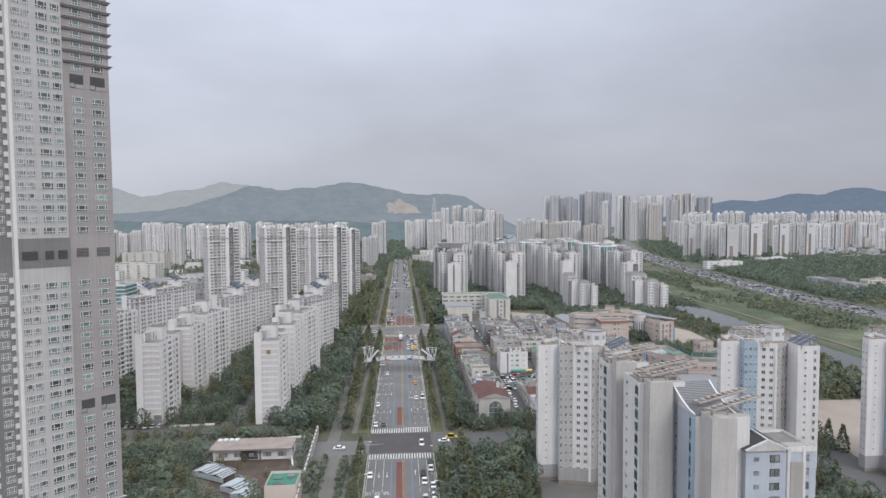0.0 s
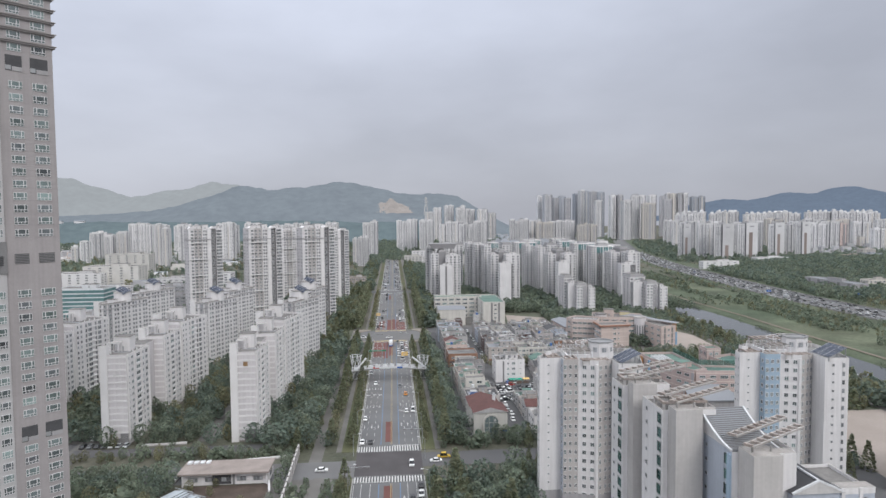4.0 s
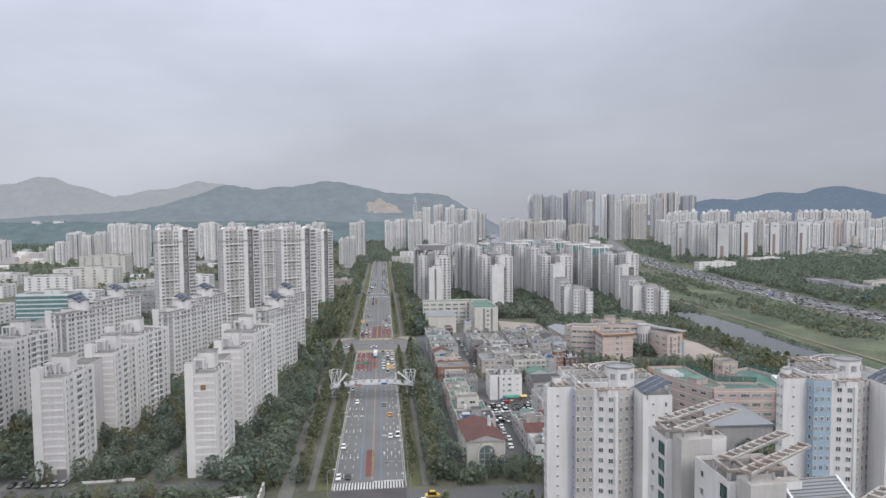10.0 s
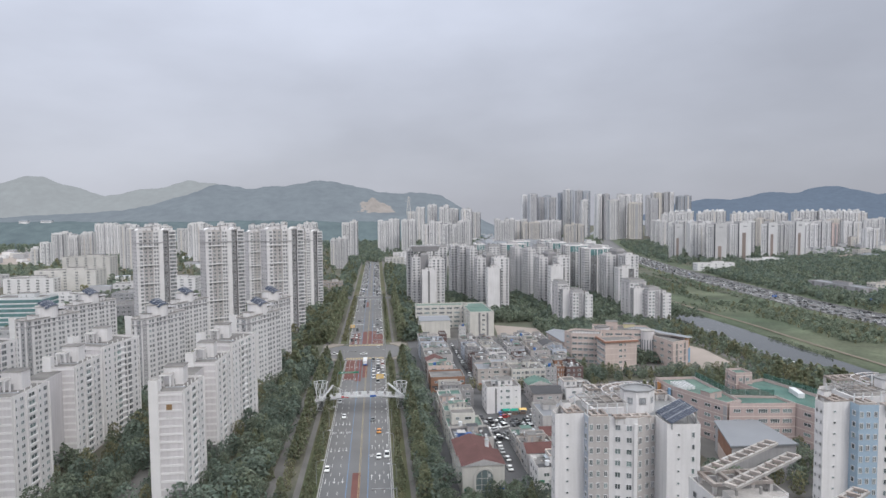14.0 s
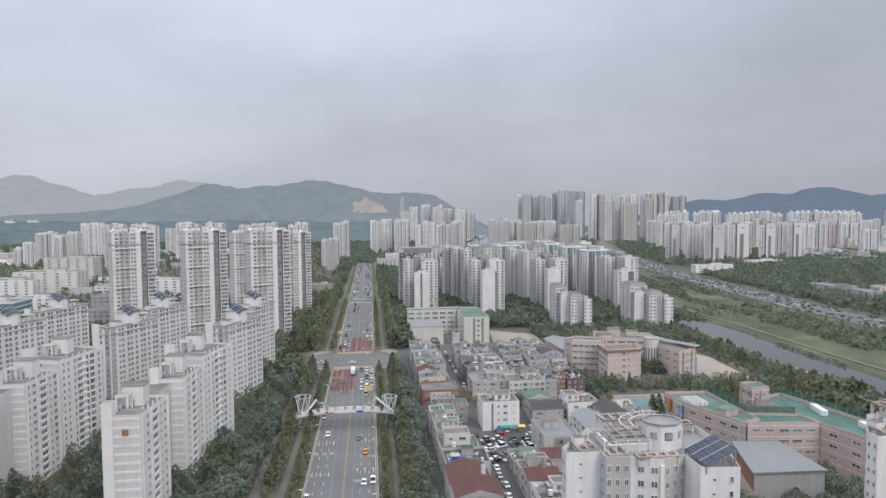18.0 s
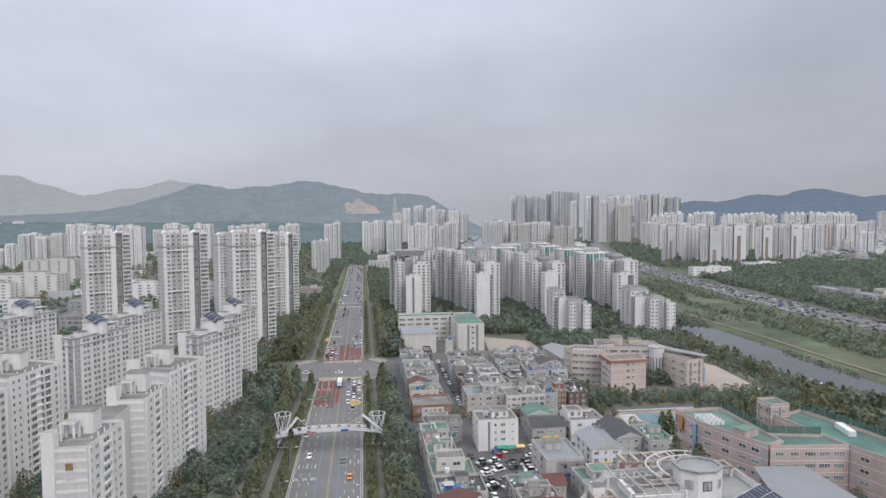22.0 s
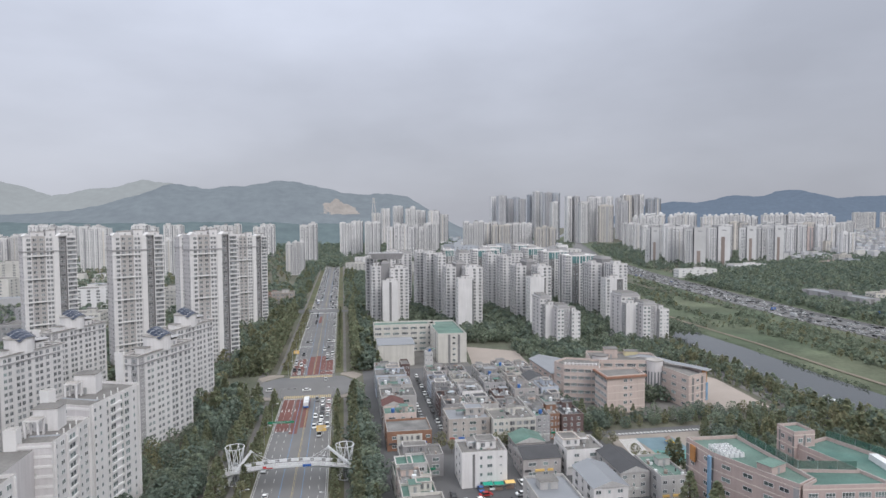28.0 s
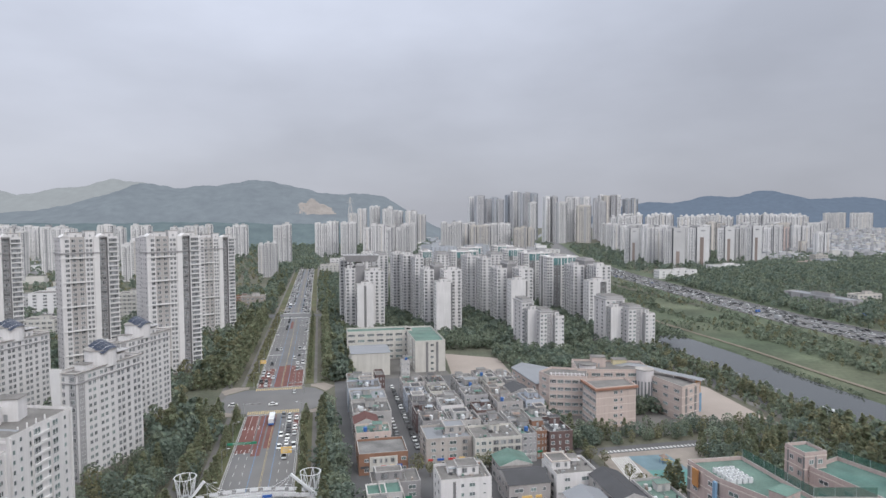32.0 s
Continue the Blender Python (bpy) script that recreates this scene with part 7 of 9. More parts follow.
# market stalls in the street by the office
for x, y, m in ((68.5, 366.2, "tarp_green"), (72.4, 366.0, "tarp_green"), (76.6, 366.5, "sign_yellow")):
    st = thing("market_stall", "small street stall under a bright canopy", "stall", (x, y, 0), "street stalls")
    q = Geo()
    q.prism(rect(-1.8, -1.5, 1.8, 1.5), 2.3, 2.9, m, top_pts=rect(-1.6, -0.1, 1.6, 0.1))
    q.obj("canopy", st)
    for sx in (-1.7, 1.7):
        for sy in (-1.4, 1.4):
            q = Geo()
            q.box(sx - 0.05, sy - 0.05, 0, sx + 0.05, sy + 0.05, 2.3, "grey_steel")
            q.obj("post", st)
    q = Geo()
    q.box(-1.5, -0.8, 0, 1.5, 0.6, 0.9, "brown_slat")
    q.obj("counter", st)


# ---- far apartments ----
mat("far_white", (0.61, 0.60, 0.605), 0.8, 0.05, 0.05, 1.0, rand=0.16, streak=0.05)
# far_grey and far_blue are lightened: distance haze put into the wall colour
mat("far_grey", (0.34, 0.34, 0.355), 0.8, 0.05, 0.05, 1.0, rand=0.16)
mat("far_warm", (0.53, 0.498, 0.465), 0.8, 0.05, 0.05, 1.0, rand=0.16)
mat("far_blue", (0.37, 0.39, 0.43), 0.7, 0.05, 0.05, 1.0, rand=0.16)
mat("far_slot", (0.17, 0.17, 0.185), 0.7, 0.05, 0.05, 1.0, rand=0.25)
mat("far_brown", (0.30, 0.245, 0.225), 0.8, 0.05, 0.05, 1.0, rand=0.15)
mat("far_pink", (0.56, 0.455, 0.425), 0.8, 0.05, 0.05, 1.0, rand=0.10)
mat("far_glass", (0.17, 0.18, 0.20), 0.3, 0.1, 0.1, 1.0, island=0.3, spec=0.5)


def far_block(x, y, w, d, h, wall="far_white", side="far_grey", ang=0.0, steps=2, label="white apartment slab far off across the city", group="far apartments", crown=True, slot=True, peak=False):
    """A distant slab: stepped roofline, window columns cut by shade-toned strips, a roof house for each stair."""
    FOOT.append(turned(x, y, w, d, ang))
    th = thing("apartment_slab", label, "apartment block", (x, y, 0), group, ang)
    g = Geo()
    n = steps
    seg = w / n
    r = random.Random(int(x * 7 + y * 3))
    tops = []
    for i in range(n):
        hx = h - r.choice((0, 0, 2.8, 5.6)) * (1 if n > 1 else 0)
        off = r.uniform(-1.5, 1.5) if n > 1 else 0
        x0, x1 = -w / 2 + i * seg, -w / 2 + (i + 1) * seg
        g.box(x0, -d / 2 + off, 0, x1, d / 2 + off, hx, wall, "roof_concrete")
        tops.append((x0, x1, off, hx))
        if slot:
            g.box(x0 - 0.02, -d / 2 + off - 1.6, 0, x0 + seg * 0.10, -d / 2 + off - 0.02, hx - 3, wall)
    g.obj("wall", th)
    wgeo = Geo()
    for x0, x1, off, hx in tops:
        ns = int(hx / 2.85)
        sw_ = x1 - x0
        for c0, c1 in r.choice((((0.12, 0.21), (0.26, 0.38), (0.70, 0.78), (0.84, 0.93)), ((0.14, 0.24), (0.28, 0.38), (0.68, 0.78), (0.84, 0.92)), ((0.13, 0.20), (0.30, 0.40), (0.66, 0.72), (0.80, 0.92)), ((0.14, 0.24), (0.27, 0.36), (0.72, 0.90)))):
            for s in range(1, ns):
                z = s * 2.85
                wgeo.quad((x0 + sw_ * c0, -d / 2 + off - 0.06, z), (x0 + sw_ * c1, -d / 2 + off - 0.06, z), (x0 + sw_ * c1, -d / 2 + off - 0.06, z + 1.4), (x0 + sw_ * c0, -d / 2 + off - 0.06, z + 1.4), "far_glass")
        for s in range(1, ns):
            z = s * 2.85
            ya = -d / 2 + off + d * 0.4
            for sx, xe in ((-1, x0), (1, x1)):
                if (sx < 0 and x0 > -w / 2 + 0.1) or (sx > 0 and x1 < w / 2 - 0.1):
                    continue
                p = [(xe + sx * 0.06, ya, z), (xe + sx * 0.06, ya + d * 0.22, z), (xe + sx * 0.06, ya + d * 0.22, z + 1.4), (xe + sx * 0.06, ya, z + 1.4)]
                wgeo.quad(*(p if sx > 0 else p[::-1]), "far_glass")
    tagged(wgeo.obj("glazing", th), kind="stuff")
    for i, (x0, x1, off, hx) in enumerate(tops):
        if slot:
            # upright shading of the slab front, put into a grey column
            q = Geo()
            q.box(x0 + (x1 - x0) * 0.44, -d / 2 + off - 0.9, 0, x0 + (x1 - x0) * r.uniform(0.50, 0.66), -d / 2 + off + 0.2, hx - r.uniform(0, 8), side if r.random() < 0.75 else "far_warm")
            q.obj("stair_column", th, "grey column toned for the slab front's shading")
            # box stands proud; the shade of a recess is put into its colour
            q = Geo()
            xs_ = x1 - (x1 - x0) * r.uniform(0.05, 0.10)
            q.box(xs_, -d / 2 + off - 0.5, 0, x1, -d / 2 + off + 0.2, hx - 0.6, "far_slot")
            q.obj("stair_slot", th, "dark strip with a stair slot's shade in its colour")
        if crown:
            q = Geo()
            xa = x0 + (x1 - x0) * r.uniform(0.14, 0.40)
            xb, hz = xa + (x1 - x0) * r.uniform(0.30, 0.46), hx + r.uniform(1.8, 4.6)
            q.prism(rect(xa, -d * 0.34 + off, xb, d * 0.3 + off), hx, hz, r.choice((wall, wall, side)), "roof_concrete")
            if peak:
                q.prism(rect(xa, -d * 0.3 + off, xb, d * 0.3 + off), hz, hz + 4.2, wall, top_pts=rect(xa + (xb - xa) * 0.25, -d * 0.2 + off, xb - (xb - xa) * 0.25, d * 0.2 + off))
            q.box(x0, -d / 2 + off - 0.2, hx, x1, -d / 2 + off + 0.3, hx + 1.2, wall)
            q.obj("roof_house", th)
    return th


mat("far_pale_grey", (0.40, 0.395, 0.41), 0.8, 0.05, 0.05, 1.0, rand=0.18)
FW, FG, FR, FB, FP = "far_white", "far_grey", "far_warm", "far_blue", "far_pale_grey"
# straight ahead, east of the boulevard's end
for x, y, w, h, n in ((40, 1690, 56, 84, 4), (88, 1618, 36, 82, 2), (146, 1528, 62, 78, 4), (246, 1748, 40, 79, 2), (205, 1640, 40, 76, 3)):
    far_block(x, y, w, 14, h, FW, FG, 0, n)
# estate on the slope below the hill's end
for x, y, w, h in ((150, 2080, 26, 118), (190, 2100, 30, 126), (226, 2070, 30, 124), (262, 2110, 30, 118), (300, 2080, 34, 112), (120, 2050, 26, 104), (335, 2100, 26, 106)):
    far_block(x, y, w, 16, h, FW, FG, 8, 2, "pale apartment slab on a rising slope far off", "slope apartments")
# between the hill and the expressway
for x, y, w, h, n in ((336, 1650, 50, 82, 4), (388, 1690, 34, 80, 2), (403, 1640, 44, 79, 3), (480, 1730, 60, 76, 4), (447, 1700, 34, 76, 2), (536, 1700, 54, 67, 3), (420, 1900, 60, 74, 3), (520, 1860, 60, 72, 4)):
    far_block(x, y, w, 14, h, FW if n != 3 else FR, FG, 0, n)
# cluster of very tall towers
for x, y, w, h, m in ((603, 2528, 24, 170, 1), (621, 2478, 32, 172, 0), (668, 2528, 22, 160, 0), (721, 2628, 28, 170, 2), (703, 2478, 22, 158, 0), (798, 2678, 21, 183, 2), (807, 2628, 21, 194, 1), (844, 2678, 19, 192, 2), (809, 2478, 24, 184, 0), (854, 2528, 29, 184, 2), (745, 2228, 24, 142, 1),
                      (834, 2328, 21, 165, 1), (861, 2328, 21, 165, 0), (850, 2228, 34, 142, 1), (963, 2428, 24, 169, 0), (968, 2378, 26, 165, 1), (912, 2300, 30, 160, 1), (948, 2258, 50, 131, 3), (1120, 2528, 19, 164, 0), (1165, 2578, 17, 178, 1), (1163, 2528, 26, 175, 3), (1194, 2528, 19, 178, 0), (1214, 2528, 19, 178, 1), (1040, 2450, 30, 168, 1), (1085, 2400, 30, 150, 0)):
    far_block(x, y, w, 24, h, (FP, FW, FB, FR)[m], FG, random.Random(int(x)).choice((0, 12, -10)), 1, "very tall slender grey apartment tower far off", "tall tower cluster")
far_block(1270, 2528, 56, 26, 168, FB, FG, 0, 2, "single tall blue-grey slab tower far off", "tall tower cluster")
# long wall of slabs past the wood
for x, y, w, h, n in ((860, 1900, 30, 72, 2), (828, 1800, 34, 72, 2), (800, 1700, 34, 73, 2), (772, 1600, 34, 74, 2), (748, 1508, 34, 75, 2), (728, 1415, 36, 75, 2), (690, 1310, 30, 76, 2), (648, 1262, 30, 74, 2), (752, 1310, 34, 74, 2), (806, 1345, 30, 75, 2), (880, 1330, 34, 74, 2)):
    far_block(x, y, w, 16, h, FW, FG, -14, n, "white apartment slab with dark shade-toned slots beyond a wood", "slab wall beyond the wood")


def gable_block(x, y, w, d, h, low, ang, fin="far_white"):
    """A slab seen end on: a strip of windows, a joint's shade as a dark strip, a blank gable with a brown slot, a
    shaded return.
    """
    FOOT.append(turned(x, y, w, d, ang))
    th = thing("apartment_slab", "white apartment slab with a blank gable and brown slot", "apartment block", (x, y, 0), "slab wall beyond the wood", ang)
    g = Geo()
    g.box(-w / 2, -d / 2, 0, w / 2, d / 2, h - 2.8, FW, "roof_concrete")
    g.obj("wall", th)
    q = Geo()
    q.box(-w * 0.08, -d / 2 - 2.2, 0, w / 2, -d / 2 + 0.2, h, fin, "roof_concrete")
    q.obj("gable", th, "blank white gable wall")
    q = Geo()
    q.box(w * 0.06, -d / 2 - 2.5, 0, w * 0.24, -d / 2 - 2.0, h * low, "far_brown")
    q.obj("slot", th, "brown stair slot")
    # joint has no depth, its shade is the dark colour
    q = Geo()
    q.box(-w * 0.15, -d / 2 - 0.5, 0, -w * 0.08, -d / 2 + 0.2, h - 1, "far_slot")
    q.obj("joint", th, "dark strip with a joint's shade in its colour")
    q = Geo()
    for s in range(1, int(h / 2.85) - 1):
        z = s * 2.85
        for c0, c1 in ((-0.46, -0.40), (-0.36, -0.27), (-0.23, -0.18)):
            q.quad((w * c0, -d / 2 - 0.06, z), (w * c1, -d / 2 - 0.06, z), (w * c1, -d / 2 - 0.06, z + 1.5), (w * c0, -d / 2 - 0.06, z + 1.5), "far_glass")
    tagged(q.obj("glazing", th), kind="stuff")
    q = Geo()
    q.box(-w * 0.30, -d * 0.3, h - 2.8, w * 0.05, d * 0.3, h + 2.4, FP, "roof_concrete")
    q.obj("roof_house", th)
    q = Geo()
    q.box(w * 0.10, -d / 2 - 2.6, h - 8.5, w * 0.30, -d / 2 - 2.1, h - 6.0, "far_grey")
    q.obj("sign_bar", th, "small grey sign near the roof")
    return th


for x, y, w, h, low in ((662, 1214, 34, 74, 0.42), (722, 1232, 36, 75, 0.74), (806, 1268, 28, 74, 0.68), (850, 1246, 26, 76, 0.70), (622, 1300, 26, 73, 0.60)):
    gable_block(x, y, w, 15, h, low, -26)
far_block(1108, 1470, 16, 16, 66, "far_pink", FG, -14, 1, "pink-walled apartment slab beyond a wood", "slab wall beyond the wood")
far_block(1152, 1462, 14, 14, 33, FR, FG, -14, 1, "low cream apartment block beyond a wood", "slab wall beyond the wood")
far_block(1600, 1918, 62, 18, 72, FW, FG, -14, 3, "white apartment slab standing over a low town", "slab wall beyond the wood")
for x, y, w, h in ((930, 1420, 40, 72), (990, 1400, 40, 70), (1050, 1440, 44, 72), (1128, 1517, 56, 76), (1214, 1542, 44, 68), (1130, 1380, 30, 56), (1290, 1750, 44, 72), (1345, 1800, 44, 74), (1190, 1700, 44, 76), (1000, 1580, 44, 78)):
    far_block(x, y, w, 16, h, FR if int(x) % 4 == 0 else FW, FG, -10, 2, "pale apartment slab beyond a wood", "slab wall beyond the wood")
# second rank with peaked pairs of roof houses
for x, y in ((1000, 2020), (1090, 2000), (1196, 2162), (1288, 2136), (1389, 2107), (1480, 2081), (1560, 2060), (1640, 2050), (1480, 2300), (1720, 2180), (1060, 2190)):
    far_block(x, y, 80, 18, 92 + (x % 7), FW, FG, -8, 4, "row of white apartment towers with peaked roof houses", "second rank of slabs", peak=True)
for x, y in ((3205, 3540), (3385, 3520), (3660, 3500)):
    far_block(x, y, 156, 18, 106, FW, FG, 0, 7, "row of white apartment slabs near the horizon", "horizon slabs")
# west side, behind the tall towers
for x, y, w, h, n in ((-672, 1406, 15, 34, 1), (-650, 1401, 18, 46, 1), (-663, 1479, 24, 61, 1), (-671, 1565, 22, 54, 1), (-638, 1558, 27, 62, 2), (-633, 1652, 56, 79, 4), (-438, 1254, 25, 80, 2), (-418, 1352, 46, 83, 3), (-476, 1724, 38, 70, 2), (-334, 1334, 24, 83, 1), (-541, 1706, 56, 77, 3), (-257, 1194, 25, 61, 2), (-319, 1489, 36, 80, 2)):
    far_block(x, y, w, 16, h, FW, FG, 0, n, "white apartment slab far off to the west", "western apartments")
for x, y, w, h, n in ((-169, 1717, 50, 77, 3), (-291, 1746, 62, 75, 4), (-225, 1600, 40, 80, 3), (-110, 1560, 0, 0, 0), (-59, 1214, 30, 57, 3), (-48, 1424, 34, 82, 2), (-620, 1720, 60, 78, 4), (-720, 1650, 40, 60, 2), (-395, 1560, 50, 78, 3), (-820, 1500, 24, 48, 1), (-1010, 1560, 40, 62, 2)):
    if w:
        far_block(x, y, w, 18, h, FW, FG, 0, n, "white apartment slab far off to the west", "western apartments")

# ---- low commercial blocks to the west ----
mat("far_cream", (0.50, 0.485, 0.465), 0.8, 0.08, 0.08, 1.0, rand=0.12)


def low_block(x, y, w, d, h, wall, label, roof="roof_concrete", pats=None, glass=False):
    nst = max(1, int(round(h / 3.6)))
    pats = pats or ("-W-W-W-W-W-", "-W-W-W-", "-W-W-", "-W-W-W-")
    th = building("office_block", label, "office block", rect(x - w / 2, y - d / 2, x + w / 2, y + d / 2), nst, h / nst, pats if not glass else ("", "", "", ""), wall=wall, roof=roof, group="low commercial blocks", parapet=1.0)
    if glass:
        for s in range(nst):
            g = Geo()
            g.box(-w / 2 - 0.2, -d / 2 - 0.2, s * h / nst + 0.3, w / 2 + 0.2, d / 2 + 0.2, (s + 1) * h / nst - 0.9, "teal_glass")
            g.obj("glass_band", th)
    roof_box(th, w * 0.1, 0, w * 0.3, d * 0.3, 3.4, wall)
    return th


low_block(-287, 630, 42, 26, 30, "white_metal", "teal glass office block with pale floor bands", glass=True)
for x, y, w, d, h, m in ((-430, 1083, 68, 30, 35, "far_cream"), (-433, 930, 60, 30, 18, "far_white"), (-398, 952, 76, 34, 26, "far_cream"), (-330, 780, 40, 24, 14, "far_white"), (-250, 760, 30, 22, 17, "far_grey"), (-198, 731, 24, 20, 15, "far_cream"), (-158, 832, 22, 22, 23, "far_cream"),
                         (-46, 850, 24, 16, 14, "house_wall"), (-60, 880, 16, 14, 10, "orange_brick"), (-240, 880, 50, 26, 20, "far_white"), (-300, 900, 40, 22, 12, "far_white"), (-480, 860, 60, 30, 14, "far_white"), (-540, 1000, 60, 30, 16, "far_white"), (-360, 660, 40, 26, 16, "far_white"), (-215, 660, 26, 22, 18, "mid_grey_paint"), (-240, 545, 30, 24, 18, "far_grey")):
    low_block(x, y, w, d, h, m, "low pale commercial block with window bands")
for x, y, w, d, h, m in ((40, 1205, 34, 22, 18, "far_cream"), (74, 1230, 26, 20, 14, "far_white"), (104, 1215, 28, 18, 20, "far_cream"), (60, 1290, 40, 22, 22, "far_white"), (150, 1240, 36, 20, 16, "far_cream"), (190, 1210, 30, 20, 20, "orange_brick"), (110, 1310, 40, 22, 24, "far_white"), (210, 1330, 40, 20, 20, "far_blue"), (270, 1420, 50, 24, 34, "far_blue"), (250, 1250, 40, 20, 18, "far_cream"), (320, 1340, 44, 22, 40, "far_blue"), (320, 1250, 40, 22, 20, "far_white")):
    low_block(x, y, w, d, h, m, "low pale school or office block")
# sheds and offices on the far side of the expressway
low_block(552, 752, 18, 88, 10.0, "mid_grey_paint", "grey striped shed beside the expressway", "metal_roof", ("-=-", "-", "-", "-=--=--=--=--=-"))
for x, y, w, d, h, m in ((618, 700, 26, 20, 14, "taupe_paint"), (632, 720, 30, 20, 18, "far_white"), (600, 745, 30, 14, 11, "far_warm"), (700, 1120, 60, 20, 12, "far_white"), (860, 1120, 34, 20, 14, "peach_stucco"), (905, 1130, 34, 20, 16, "far_blue"), (930, 1170, 26, 16, 22, "far_warm"), (800, 1105, 40, 18, 9, "peach_stucco"), (562, 1048, 64, 16, 12, "far_white"), (490, 1500, 50, 20, 10, "far_white"), (560, 1600, 60, 24, 14, "far_white")):
    low_block(x, y, w, d, h, m, "low building beyond the expressway")

# far low-rise town
tr = random.Random(9)
tg = Geo()
for i in range(3000):
    dist = 1120 + 2500 * tr.random() ** 1.3
    x, y = dist * tr.uniform(0.78, 1.25), 180 + dist
    w, d = tr.uniform(8, 19), tr.uniform(7, 16)
    if 1540 < x < 1660 and 1850 < y < 1960:
        continue
    tg.obox(x, y, 0, w, d, tr.uniform(4, 11) + (9 if tr.random() < 0.06 else 0), tr.uniform(-20, 20), tr.choice(("far_pale_grey", "far_cream", "far_grey", "far_pale_grey", "far_grey", "far_blue")), tr.choice(("house_roof", "metal_roof", "house_roof", "far_blue", "far_grey", "far_slot")))
for i in range(260):
    x, y = tr.uniform(-1400, -300), tr.uniform(900, 2100)
    if -700 < x < -520 and 1100 < y < 1500:
        continue
    tg.obox(x, y, 0, tr.uniform(12, 30), tr.uniform(10, 24), tr.uniform(5, 12), tr.uniform(-20, 20), tr.choice(("far_white", "far_cream", "far_grey")), tr.choice(("roof_concrete", "metal_roof", "far_blue")))
for i in range(160):
    x, y = tr.uniform(280, 640), tr.uniform(1450, 2500)
    if abs(x - hwy(y)) < 60:
        continue
    tg.obox(x, y, 0, tr.uniform(12, 30), tr.uniform(10, 24), tr.uniform(6, 26), tr.uniform(-20, 20), tr.choice(("far_white", "far_blue", "far_grey")), "roof_concrete")
tagged(tg.obj("distant_town"), "countless small pale roofs of a distant low town", "town", "", "stuff")

# pylon on the hill
py = thing("pylon", "lattice power pylon on a wooded ridge", "pylon", (135, 2500, 96))
mat("pylon_steel", (0.55, 0.52, 0.50), 0.6, 0.05)
for lvl in range(7):
    q = Geo()
    z0, z1 = lvl * 10.0, (lvl + 1) * 10.0
    w0, w1 = 9 - lvl * 1.15, 9 - (lvl + 1) * 1.15
    for sx in (-1, 1):
        for sy in (-1, 1):
            q.beam((sx * w0, sy * w0, z0), (sx * w1, sy * w1, z1), 0.9, "pylon_steel")
        q.beam((-w0, sx * w0, z0), (w1, sx * w1, z1), 0.5, "pylon_steel")
        q.beam((w0, sx * w0, z0), (-w1, sx * w1, z1), 0.5, "pylon_steel")
    q.obj("lattice", py)
for z, w in ((52, 12), (60, 9), (67, 6)):
    q = Geo()
    q.beam((-w, 0, z), (w, 0, z), 0.9, "pylon_steel")
    q.obj("arm", py)


# ---- plants ----
def crown_template(kind, seed, n):
    """Leaf clumps (small bent quads) spread through a crown of unit height; returns vertices and quads."""
    r = np.random.RandomState(seed)
    pts = []
    while len(pts) < n:
        z = r.uniform(0.0, 1.0)
        a = r.uniform(0, math.tau)
        if kind == "cone":
            rad = 0.20 * (1 - z) ** 0.8 + 0.015
        elif kind == "round":
            rad = 0.48 * math.sqrt(max(0.02, 1 - (2 * z - 1) ** 2)) * (0.84 + 0.26 * math.sin(a * 3 + seed + 4 * z) + 0.10 * math.sin(a * 7 + seed * 2))
        elif kind == "flat":
            rad = 0.62 * math.sqrt(max(0.02, 1 - abs(2 * z - 0.9) ** 1.6)) * (0.80 + 0.30 * math.sin(a * 4 + seed + 3 * z))
        else:
            rad = 0.6 * math.sqrt(max(0.02, 1 - z * z))
        q = rad * r.uniform(0.55, 1.0) ** 0.5
        pts.append((q * math.cos(a), q * math.sin(a), z, q))
    size = {"cone": 0.052, "round": 0.070, "flat": 0.076, "bush": 0.22}[kind] * math.sqrt({"cone": 260, "round": 250, "flat": 250, "bush": 40}[kind] / n)
    vs, fs = [], []
    for x, y, z, q in pts:
        # clumps face outwards and up, with a random lean
        out = np.array([x, y, (z - 0.45) * 0.9 + 0.25]) + r.normal(0, 0.42, 3)
        out /= np.linalg.norm(out) + 1e-6
        t = np.cross(out, r.normal(0, 1, 3))
        t /= np.linalg.norm(t) + 1e-6
        b = np.cross(out, t)
        s = size * r.uniform(0.7, 1.4)
        k = len(vs)
        c = np.array([x, y, z])
        for i in range(4):
            an = math.tau * i / 4 + r.uniform(-0.3, 0.3)
            rr_ = s * r.uniform(0.55, 1.0)
            vs.append(c + t * math.cos(an) * rr_ + b * math.sin(an) * rr_ - out * s * r.uniform(0.0, 0.25))
        fs.append((k, k + 1, k + 2, k + 3))
    return np.array(vs), np.array(fs)


def np_mesh(name, v, f, m):
    me = bpy.data.meshes.new(name)
    n, k = len(f), f.shape[1]
    me.vertices.add(len(v))
    me.vertices.foreach_set("co", np.asarray(v, dtype=np.float32).ravel())
    me.loops.add(n * k)
    me.loops.foreach_set("vertex_index", np.asarray(f, dtype=np.int32).ravel())
    me.polygons.add(n)
    me.polygons.foreach_set("loop_start", np.arange(0, n * k, k, dtype=np.int32))
    me.materials.append(MATS[m])
    me.update(calc_edges=True)
    return me


TPL = {}
for kind, cnt in (("cone", 300), ("round", 300), ("flat", 300), ("bush", 40)):
    for sd in range(3):
        TPL[kind, sd] = crown_template(kind, sd + 1, cnt)
        TPL[kind + "_mid", sd] = crown_template(kind, sd + 5, 84 if kind != "bush" else 20)
        TPL[kind + "_far", sd] = crown_template(kind, sd + 11, 32 if kind != "bush" else 12)


